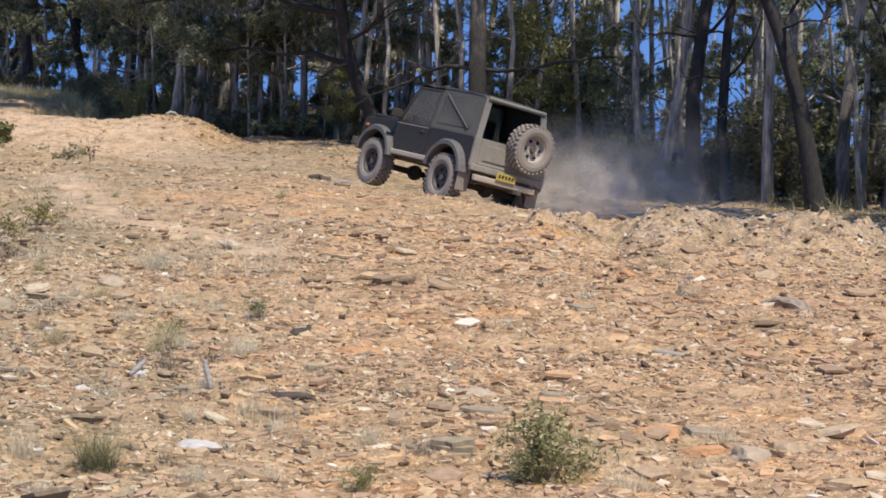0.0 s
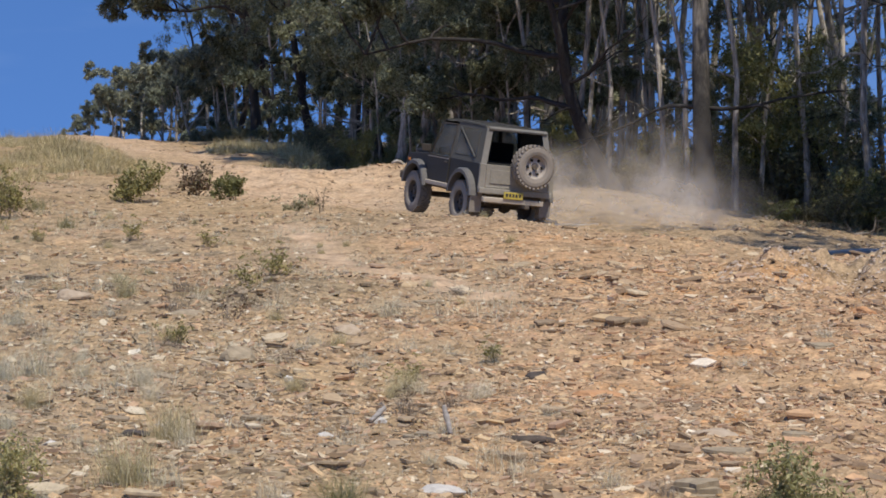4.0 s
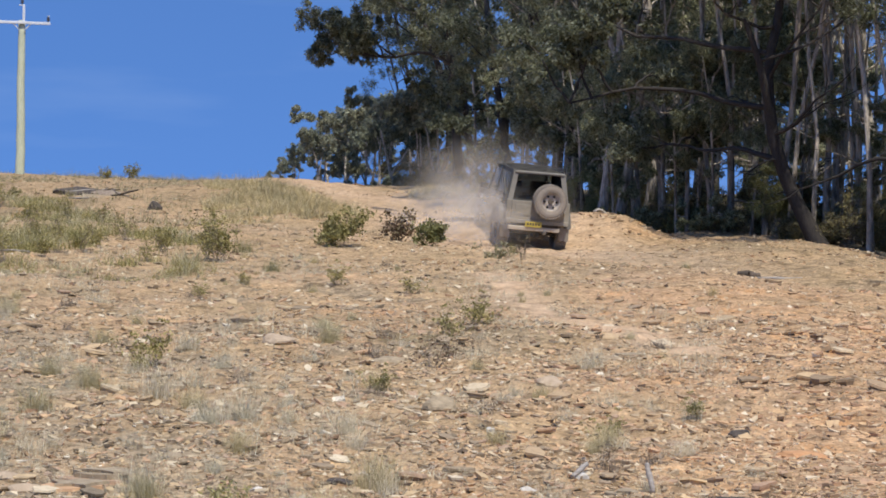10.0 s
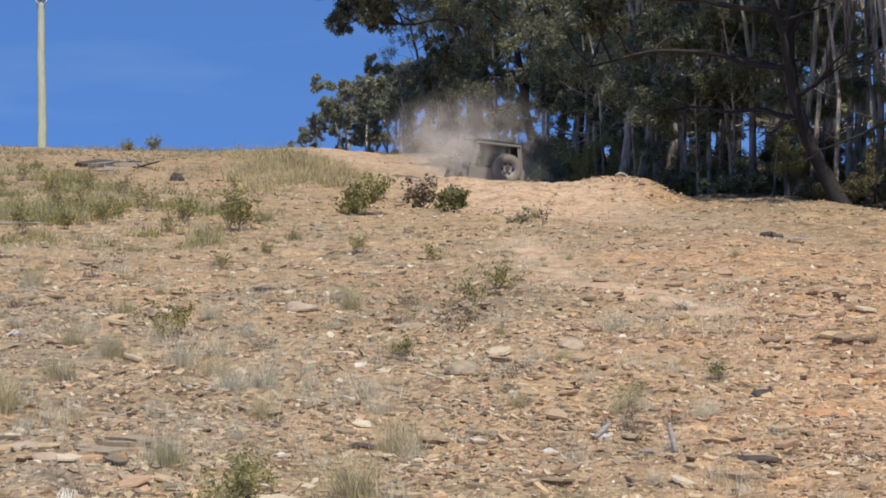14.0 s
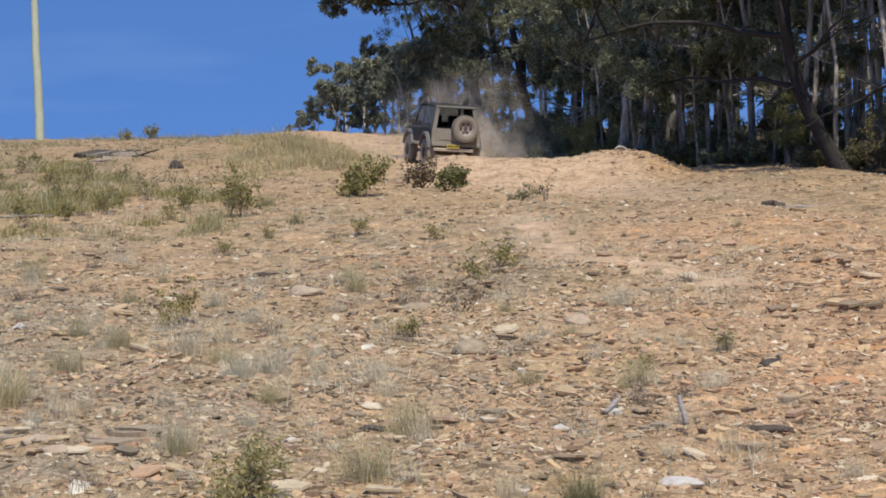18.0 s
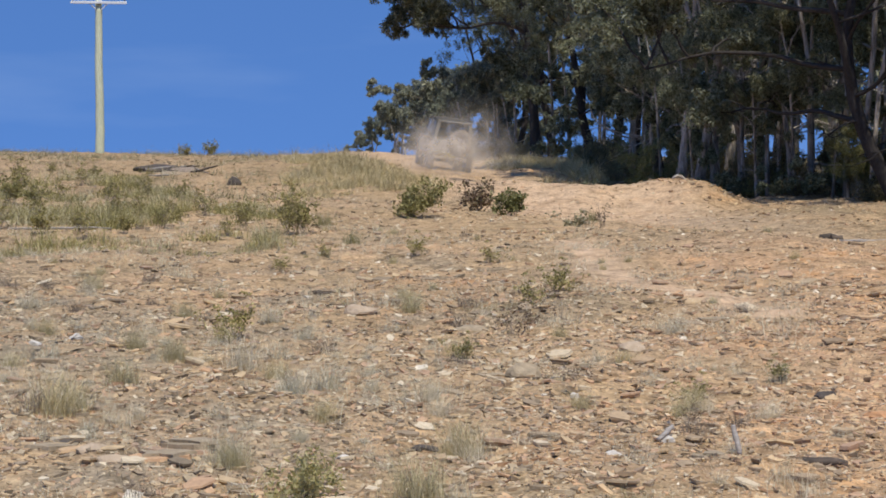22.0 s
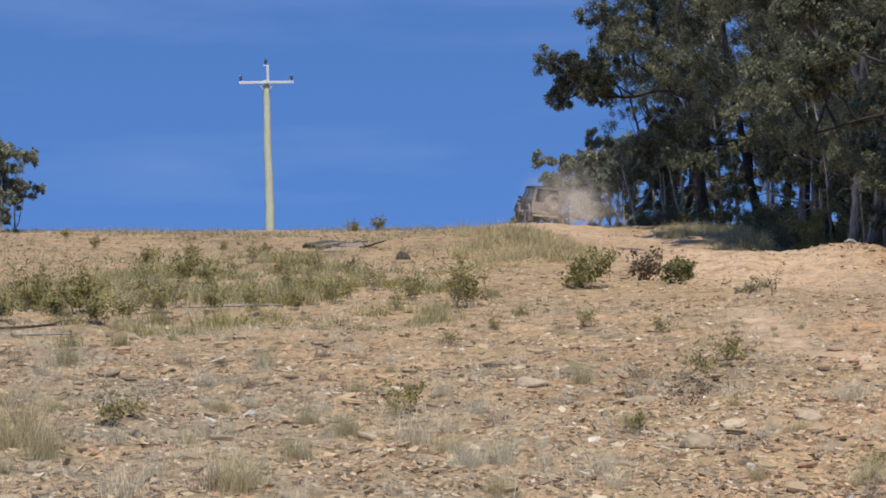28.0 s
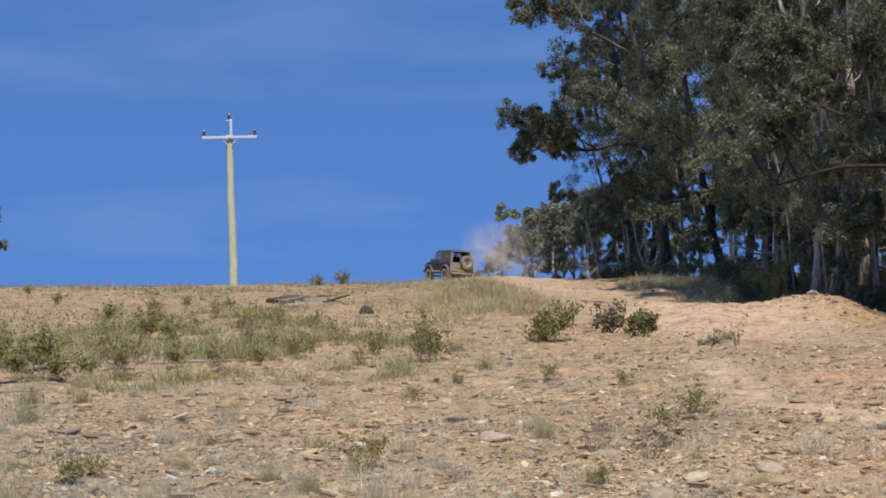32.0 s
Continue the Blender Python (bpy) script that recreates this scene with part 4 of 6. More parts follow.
    for p, r in ends:
        for _ in range(6):
            u = Vector((rng.gauss(0, 1), rng.gauss(0, 1), rng.gauss(0, 0.7))).normalized() * r * rng.uniform(0.3, 1.0)
            C.append(tuple(p + u))
            R.append(r * rng.uniform(0.2, 0.46))
    v, f = leaf_spray(nrg, C, R, leaves, leaf_size)
    put("crown", mesh_from("crown", v, f), leaf, tree)
    return tagged(tree, words, "tree", "gum trees of the wood")


def make_shrub(name, seed, tall, wide, leaf, clumps, leaves, leaf_size, words, category="bush", group="shrubs on the slope", narrow=0.32, pointed=False):
    rng, nrg = random.Random(seed), np.random.default_rng(seed)
    top = new(name)
    top.empty_display_size = 0.2
    pieces, tips = [], []
    for k in range(7):
        a = rng.uniform(0, 6.283)
        out = wide / tall * rng.uniform(0.15, 0.75)
        s = bent(rng, (rng.gauss(0, 0.04), rng.gauss(0, 0.04), -0.05), (math.cos(a) * out, math.sin(a) * out, 1), tall * rng.uniform(0.6, 0.95), 5, 0.14)
        r = 0.0065 * tall ** 0.5
        pieces.append(tube(s, [r * (1 - 0.75 * i / 5) for i in range(6)], 4))
        for j in (2, 3, 4, 5):
            t = bent(rng, s[j], (rng.gauss(0, 1), rng.gauss(0, 1), rng.uniform(0.1, 1)), tall * 0.3, 3, 0.2)
            pieces.append(tube([t[0], t[1], t[3]], [r * 0.5, r * 0.4, r * 0.15], 3))
            tips += [t[2], t[3], t[1]]
    V, F = joined(pieces)
    put("stem", mesh_from("stem", V, F, True), M_TWIG, top)
    rng.shuffle(tips)
    use = [tips[i % len(tips)] + Vector((rng.gauss(0, 0.03), rng.gauss(0, 0.03), rng.gauss(0, 0.03))) for i in range(clumps)]
    rs = [0.16 * (tall * wide) ** 0.5 * rng.uniform(0.6, 1.3) for _ in use]
    v, f = leaf_cloud(nrg, [tuple(p) for p in use], rs, [leaves] * len(use), leaf_size, -0.2, narrow, pointed)
    put("foliage", mesh_from("foliage", v, f), leaf, top)
    return tagged(top, words, category, group)


def blades(rng, n, tall, wide, thick, splay=0.6, steps=3):
    """Grass blades from one root: corners and quads."""
    a = rng.uniform(0, 2 * math.pi, n)
    root = np.stack([rng.normal(0, wide * 0.22, n), rng.normal(0, wide * 0.22, n), np.full(n, -0.02)], -1)
    out = np.stack([np.cos(a), np.sin(a), np.zeros(n)], -1) * (rng.uniform(0.05, 1, n) ** 0.8 * splay)[:, None]
    h = tall * rng.uniform(0.25, 1.1, n)
    side = np.stack([-np.sin(a), np.cos(a), np.zeros(n)], -1) * thick
    V = []
    for k in range(steps + 1):
        t = k / steps
        c = root + out * (h * t ** 1.6)[:, None] + np.array([0, 0, 1]) * (h * t * (1 - 0.18 * t))[:, None]
        w = side * (1 - 0.88 * t)
        V += [c - w, c + w]
    V = np.stack(V, 1).reshape(-1, 3)
    m = 2 * (steps + 1)
    F = np.concatenate([np.array([[2 * k, 2 * k + 1, 2 * k + 3, 2 * k + 2]]) + (np.arange(n) * m)[:, None] for k in range(steps)])
    return V, F


def tussock(name, seed, n, tall, wide, thick, material, words, splay=0.6):
    v, f = blades(np.random.default_rng(seed), n, tall, wide, thick, splay)
    return tagged(put(name, mesh_from(name, v, f), material), words, "grass", "grass tufts on the slope")


def grass_patch(name, seed, spots, tall, per, thick, material, words):
    """A stretch of grass: many small tufts in one mesh."""
    rng = np.random.default_rng(seed)
    V, F, o = [], [], 0
    x, y = spots
    z = height(x, y)
    grown = np.clip(0.95 + 1.5 * fbm(x * 1.1, y * 1.1, 3, 33 + seed), 0.35, 1.9)
    for k in range(len(x)):
        v, f = blades(rng, per, tall * grown[k] * rng.uniform(0.5, 1.25), 0.3, thick, rng.uniform(0.6, 2.0), 1)
        V.append(v + np.array([x[k], y[k], z[k]]))
        F.append(f + o)
        o += len(v)
    tagged(put(name, mesh_from(name, np.concatenate(V), np.concatenate(F)), material), words, "grass", kind="stuff")


def scatter(seed, n, az0, az1, r0, r1, seed_noise=0, keep=-0.1, scale=0.35):
    rng = np.random.default_rng(seed)
    r = np.sqrt(rng.uniform(r0 * r0, r1 * r1, n))
    a = np.radians(rng.uniform(az0, az1, n))
    x, y = r * np.sin(a), r * np.cos(a)
    k = fbm(x * scale, y * scale, 3, 80 + seed_noise) > keep
    return x[k], y[k]


def build_grass():
    # the grassy hump
    rng = np.random.default_rng(4)
    cx, cy = polar(-17.4, 56.5)
    n = 4200
    u, v = rng.normal(0, 1, n), rng.normal(0, 1, n)
    s, c = math.sin(radians(-17.4)), math.cos(radians(-17.4))
    q = np.hypot(u, v) < 1.75
    u, v = u[q] * 2.2, v[q] * 6.0
    u = u + v * 0.10
    x, y = cx + u * c + v * s, cy - u * s + v * c
    d, zb = near_bed(x, y)
    k = (d > 2.0) & (fbm(x * 1.2, y * 1.2, 3, 83) > -0.14) & (np.degrees(np.arctan2(x, y)) > -19.3)
    x, y = x[k], y[k]
    grass_patch("hump_grass", 5, (x, y), 0.33, 20, 0.006, M_GRASS_PALE, "dry khaki grass covering a low hump")
    k = fbm(x * 0.7, y * 0.7, 3, 84) > 0.0
    grass_patch("hump_grass", 6, (x[k], y[k]), 0.38, 12, 0.007, M_GRASS, "taller khaki grass in tufts on a low hump")
    # the weedy patch on the open side: clumps with bare ground between them
    r, a = np.sqrt(rng.uniform(29.2 ** 2, 60 ** 2, 1500)), rng.uniform(-35, -19.6, 1500)
    x, y = r * np.sin(np.radians(a)), r * np.cos(np.radians(a))
    upper = np.interp(a, [-35, -31.5, -29.5, -27, -23.8, -22.0, -21, -19.6], [44, 42, 44, 57, 56, 47, 43, 41])
    keep = (r < upper) & (fbm(x * 0.5, y * 0.5, 3, 87) + 0.6 * vnoise(x * 1.3, y * 1.3, 88) - 0.26 * smooth((r - 42) / 12) > -0.06)
    x, y = x[keep], y[keep]
    kind = rng.uniform(0, 1, len(x)) + 0.5 * vnoise(x * 0.4, y * 0.4, 91)
    for name, low, high, tall, mat, words in (("weed_grass", -1, 0.30, 0.31, M_GRASS_GREEN, "green weedy grass in loose clumps on the slope"),
                                              ("straw_grass", 0.30, 0.70, 0.31, M_GRASS_PALE, "straw-coloured grass in loose clumps on the slope"),
                                              ("khaki_grass", 0.70, 2, 0.27, M_GRASS_TUSSOCK, "khaki grass in loose clumps on the slope")):
        k = (kind >= low) & (kind < high)
        m = rng.integers(5, 24, k.sum())
        px = np.repeat(x[k], m) + rng.normal(0, 0.15, m.sum())
        py = np.repeat(y[k], m) + rng.normal(0, 0.18, m.sum())
        grass_patch(name, 7, (px, py), tall, 12, 0.006, mat, words)
    x, y = scatter(8, 5200, -36, -19, 44, 108, 2, 0.0)
    grass_patch("crest_grass", 9, (x, y), 0.30, 10, 0.008, M_GRASS, "thin dry grass along the crest")
    x, y = scatter(10, 5200, -34, -4, 8, 34, 3, 0.12, 0.6)
    grass_patch("sparse_dry_grass", 11, (x, y), 0.17, 12, 0.002, M_GRASS_DRY, "sparse dry grey grass between the stones")
    x, y = scatter(12, 1400, -14, 14, 34, 66, 4, -0.1, 0.4)
    edge = np.interp(np.degrees(np.arctan2(x, y)), WOOD_AZ, WOOD_R)
    k = np.hypot(x, y) > edge - 2.0
    grass_patch("wood_edge_grass", 13, (x[k], y[k]), 0.4, 11, 0.007, M_GRASS, "dry grass along the edge of the wood")
    x, y = scatter(14, 2600, -13.4, -9.6, 57, 78, 5, -0.05)
    d, zb = near_bed(x, y)
    grass_patch("bank_grass", 15, (x[d > 2.4], y[d > 2.4]), 0.42, 12, 0.010, M_GRASS_PALE, "dry grass on the bank beside the track")
    # tussocks that stand alone, by kind with the height of each form
    forms = {
        "green": (0.26, tussock("tussock", 31, 620, 0.26, 0.16, 0.0014, M_GRASS_TUSSOCK, "green and straw tussock of stiff grass", 1.3)),
        "grey": (0.26, tussock("dry_grass_tuft", 32, 330, 0.26, 0.20, 0.0011, M_GRASS_DRY, "dry grey tuft of dead grass", 0.85)),
        "wisp": (0.20, tussock("dry_grass_tuft", 33, 190, 0.20, 0.22, 0.0010, M_GRASS_DRY, "thin wisp of dry grey grass among the stones", 0.95)),
        "khaki": (0.34, tussock("tussock", 34, 260, 0.34, 0.40, 0.0035, M_GRASS_TUSSOCK, "khaki tussock of dry grass", 0.7)),
        "pale": (0.32, tussock("tussock", 35, 520, 0.32, 0.30, 0.0014, M_GRASS_PALE, "pale olive tussock of soft dry grass", 0.95)),
        "dark": (0.18, tussock("dry_grass_tuft", 36, 200, 0.18, 0.22, 0.0014, M_TWIG, "brown withered tuft among the stones", 0.8)),
    }
    first = dict.fromkeys(forms, True)

    def plant(kind, az, r, tall):
        base, form = forms[kind]
        x, y = polar(az, r)
        m = rest(x, y, 0.01, az * 37, 1, False)
        if first[kind]:
            form.matrix_basis, first[kind] = m @ Matrix.Scale(tall / base, 4), False
        else:
            copy_thing(form, Matrix(m) @ Matrix.Scale(tall / base / form.scale[0], 4))

    # kind, azimuth, distance, height
    for kind, az, r, tall in (
            ("wisp", -23.25, 18.2, 0.31), ("wisp", -22.35, 25.0, 0.36), ("grey", -18.2, 13.4, 0.36), ("grey", -20.5, 14.9, 0.44), ("wisp", -15.1, 12.9, 0.24), ("pale", -14.18, 10.5, 0.32), ("wisp", -21.25, 11.7, 0.19), ("grey", -20.97, 9.7, 0.26),
            ("dark", -23.46, 8.75, 0.16), ("wisp", -17.0, 10.4, 0.15), ("wisp", -11.4, 14.0, 0.2), ("grey", -8.05, 17.9, 0.34), ("pale", -7.55, 12.9, 0.26), ("wisp", -7.5, 15.1, 0.25), ("wisp", -6.38, 15.1, 0.18), ("wisp", -5.05, 14.5, 0.21), ("dark", -7.48, 11.3, 0.18),
            ("wisp", -14.28, 8.55, 0.18), ("grey", -1.4, 9.0, 0.18), ("grey", -17.98, 8.24, 0.16), ("green", -9.2, 8.25, 0.26), ("wisp", -25.0, 11.0, 0.2), ("pale", -31.89, 14.5, 0.62), ("pale", -30.5, 23.2, 0.45), ("khaki", -29.03, 25.7, 0.3), ("wisp", -24.94, 21.7, 0.31),
            ("pale", -25.85, 11.8, 0.36), ("pale", -25.4, 12.1, 0.24), ("grey", -15.12, 12.9, 0.22), ("wisp", -29.1, 14.6, 0.25), ("wisp", -27.2, 13.6, 0.24), ("wisp", 2.15, 13.8, 0.17), ("pale", -20.9, 9.5, 0.2), ("wisp", -5.17, 12.5, 0.18), ("dark", 0.1, 8.67, 0.12),
            ("grey", -4.18, 7.96, 0.15), ("wisp", -10.76, 7.7, 0.16), ("wisp", 6.15, 8.07, 0.2), ("wisp", -0.53, 10.3, 0.13), ("wisp", -3.23, 11.3, 0.13), ("khaki", -17.35, 30.9, 0.28), ("khaki", -10.4, 38, 0.3), ("khaki", -18.2, 35.5, 0.4), ("khaki", -30.4, 26.5, 0.4),
            ("pale", -31.2, 14.0, 0.36), ("pale", -30.9, 17.5, 0.3), ("pale", -29.0, 30.0, 0.4), ("khaki", -27.9, 31, 0.42)):
        plant(kind, az, r, tall)
    rr = random.Random(17)
    for k in range(64):
        plant(rr.choice(("grey", "wisp", "wisp")), rr.uniform(-32, -4), math.sqrt(rr.uniform(56, 17 ** 2)), rr.uniform(0.09, 0.2))
    for k in range(46):
        plant(rr.choice(("grey", "pale", "wisp", "dark")), rr.uniform(-34, -13), rr.uniform(8.5, 24), rr.uniform(0.16, 0.36))
    for k in range(110):
        plant(rr.choice(("wisp", "wisp", "pale", "dark")), rr.uniform(-32, -5) if k < 98 else rr.uniform(-5, 10), math.sqrt(rr.uniform(64, 34 ** 2)), rr.uniform(0.1, 0.24))


def build_shrubs():
    def at(ob, az, r, s=1.0, yaw=0.0):
        x, y = polar(az, r)
        ob.matrix_basis = rest(x, y, 0.0, yaw, s, False)
        return ob

    at(make_shrub("bush", 1, 0.95, 1.4, M_LEAF_SHRUB, 120, 18, 0.075, "low dull green leafy bush beside the track", narrow=0.24), -15.5, 38.5)
    at(make_shrub("bush", 2, 0.85, 1.0, M_LEAF_RUST, 70, 10, 0.08, "low bush with rusty brown leaves"), -13.65, 41.8)
    at(make_shrub("bush", 3, 0.62, 0.75, M_LEAF_FRESH, 90, 16, 0.07, "small dense green bush beside the track"), -12.6, 40.2)
    at(make_shrub("weed", 5, 0.42, 0.9, M_GRASS, 40, 12, 0.05, "flat khaki weed on bare gravel"), -10.75, 35.3)
    at(make_shrub("weed", 6, 0.62, 0.35, M_LEAF_RUST, 16, 5, 0.05, "thin dry upright weed"), -10.05, 35.4)
    rng = random.Random(5)
    kinds = {
        "green": (0.34, make_shrub("weed", 7, 0.34, 0.36, M_WEED, 120, 14, 0.032, "small green weed among the stones", narrow=0.16)),
        "tall": (0.8, make_shrub("weed", 4, 0.8, 0.7, M_LEAF_SHRUB, 60, 11, 0.07, "tall leggy weed with dull leaves", narrow=0.2)),
        "dull": (0.34, make_shrub("weed", 9, 0.34, 0.32, M_LEAF_SHRUB, 44, 10, 0.028, "sparse dull green weed on the slope")),
        "brown": (0.36, make_shrub("weed", 11, 0.36, 0.5, M_LEAF_RUST, 26, 7, 0.024, "straggling brown weed on the slope")),
        "leg": (0.6, make_shrub("weed", 10, 0.6, 0.5, M_LEAF_SHRUB, 64, 12, 0.05, "dark green weed standing in the grass")),
    }
    kinds["stem"] = (0.8, make_shrub("weed", 12, 0.8, 0.5, M_LEAF_SHRUB, 34, 9, 0.06, "dark upright woody weed standing in the grass", narrow=0.2))
    seen = set()
    for kind, az, r, tall in (
            ("dull", -20.9, 18.2, 0.42), ("green", -19.04, 8.2, 0.31), ("dull", -15.6, 28.8, 0.36), ("dull", -18.2, 28.8, 0.24), ("dull", -19.5, 26.5, 0.27), ("dull", -11.25, 21.6, 0.3), ("dull", -13.3, 28.2, 0.32), ("dull", -14.1, 15.9, 0.23), ("brown", -12.6, 18.0, 0.44),
            ("brown", -12.2, 18.9, 0.3), ("brown", -7.55, 11.5, 0.17), ("green", 4.08, 8.35, 0.34), ("green", -1.63, 7.9, 0.13), ("green", 3.2, 8.3, 0.16), ("dull", -7.48, 13.3, 0.22), ("dull", -11.5, 21.9, 0.36), ("dull", -12.15, 20.3, 0.34), ("dull", -4.93, 14.5, 0.2),
            ("dull", -29.16, 16.1, 0.32), ("dull", -28.7, 16.4, 0.24), ("tall", -18.93, 31.8, 0.72), ("tall", -19.2, 34.0, 0.7), ("dull", -21.2, 17.6, 0.25), ("brown", -10.9, 13.9, 0.2), ("brown", -16.0, 20.5, 0.2),
            ("leg", -30.27, 32.2, 0.72), ("leg", -30.83, 31.3, 0.55), ("leg", -29.56, 30.8, 0.55), ("leg", -31.54, 32.8, 0.66), ("leg", -27.17, 42.5, 0.72), ("leg", -26.5, 41.6, 0.55), ("leg", -28.1, 49, 0.58), ("leg", -27.94, 31.8, 0.5), ("leg", -26.3, 32.5, 0.47),
            ("leg", -23.9, 32.0, 0.38), ("leg", -22.4, 37.5, 0.43), ("leg", -20.56, 35.0, 0.5), ("leg", -25.2, 33.3, 0.4), ("leg", -28.75, 31.1, 0.45), ("leg", -32.3, 30.2, 0.45), ("leg", -24.3, 46, 0.48), 
            ("leg", -23.0, 35, 0.35), ("leg", -22.2, 92, 0.7), ("leg", -21.5, 92, 0.85), ("leg", -29.7, 60, 0.4), ("leg", -30.5, 70, 0.4), ("leg", -26, 58, 0.35), ("leg", -24.7, 55, 0.35), ("stem", -19.15, 32.4, 0.8), ("stem", -18.8, 31.6, 0.7), ("stem", -22.9, 33.2, 0.6), ("stem", -24.5, 41.0, 0.8), ("stem", -25.6, 44.5, 0.7), ("stem", -26.6, 36.0, 0.8), ("stem", -27.5, 34.2, 0.7),
            ("stem", -28.6, 33.4, 0.9), ("stem", -29.9, 33.0, 1.0), ("stem", -30.4, 32.0, 0.8), ("stem", -31.6, 34.4, 0.9), ("stem", -23.4, 36.5, 0.7), ("stem", -21.6, 38.5, 0.7), ("stem", -20.4, 33.4, 0.6), ("stem", -20.9, 31.6, 0.5), ("stem", -25.0, 31.4, 0.6),
            ("stem", -27.0, 47.5, 0.8), ("stem", -25.2, 50.0, 0.8), ("stem", -26.8, 51.0, 0.9), ("stem", -23.2, 46.5, 0.7), ("stem", -31.2, 40.0, 0.8), ("stem", -24.0, 38.6, 0.6), ("stem", -22.3, 43.8, 0.6), ("stem", -28.2, 41.0, 0.8)):
        base, form = kinds[kind]
        x, y = polar(az, r)
        m = Matrix(rest(x, y, 0, rng.uniform(0, 360), 1, False)) @ Matrix.Scale(tall / base, 4)
        if kind not in seen:
            seen.add(kind)
            form.matrix_basis = m
        else:
            copy_thing(form, m @ Matrix.Scale(1 / form.scale[0], 4))
    # undergrowth of the wood
    under = [
        make_shrub("undergrowth_bush", 21, 1.7, 2.6, M_LEAF_BRUSH, 110, 26, 0.12, "brown-olive leafy bush in the undergrowth of the wood", "bush", "undergrowth", 0.2, True),
        make_shrub("undergrowth_bush", 22, 1.3, 2.0, M_LEAF_BRUSH, 90, 26, 0.12, "olive bush in the undergrowth of the wood", "bush", "undergrowth", 0.2, True),
        make_shrub("undergrowth_bush", 23, 2.6, 2.0, M_LEAF_BRUSH, 110, 24, 0.125, "tall thin brown-olive bush at the edge of the wood", "bush", "undergrowth", 0.2, True),
        make_shrub("undergrowth_bush", 24, 1.5, 2.2, M_LEAF_FRESH, 90, 26, 0.11, "yellow-green bush at the edge of the wood", "bush", "undergrowth", 0.2, True),
    ]
    spots = []
    for k in range(130):
        az = rng.uniform(-10.5, 15) if k < 110 else rng.uniform(-14, -9)
        back = rng.choice((0.2, 0.8, 1.5, 2.5, 4, 7, 10, 14))
        spots.append((az, np.interp(az, WOOD_AZ, WOOD_R) + back + rng.uniform(-0.4, 0.9), rng.uniform(0.32, 0.62) + 0.035 * back))
    for k in range(56):
        az, back = rng.uniform(-1, 15), rng.uniform(1.5, 16)
        spots.append((az, np.interp(az, WOOD_AZ, WOOD_R) + back, rng.uniform(0.6, 1.05)))
    for k, (az, r, s) in enumerate(spots):
        x, y = polar(az, r)
        m = rest(x, y, 0.1, rng.uniform(0, 360), s, False)
        if k < 4:
            under[k].matrix_basis = m
        else:
            src = under[k % 4 if k % 3 else 0]
            copy_thing(src, Matrix(m) @ Matrix.Scale(1 / src.scale[0], 4))
    fresh = make_shrub("sapling", 30, 4.6, 2.2, M_LEAF_FRESH, 160, 60, 0.12, "fresh green sapling at the edge of the wood", "tree", "saplings", 0.18, True)
    at(fresh, 3.2, 45.5)
    for az, r, s in ((-8.7, 55, 0.45), (-2.9, 48, 0.4), (10.5, 44, 0.7)):
        x, y = polar(az, r)
        copy_thing(fresh, rest(x, y, 0, az * 50, s, False))


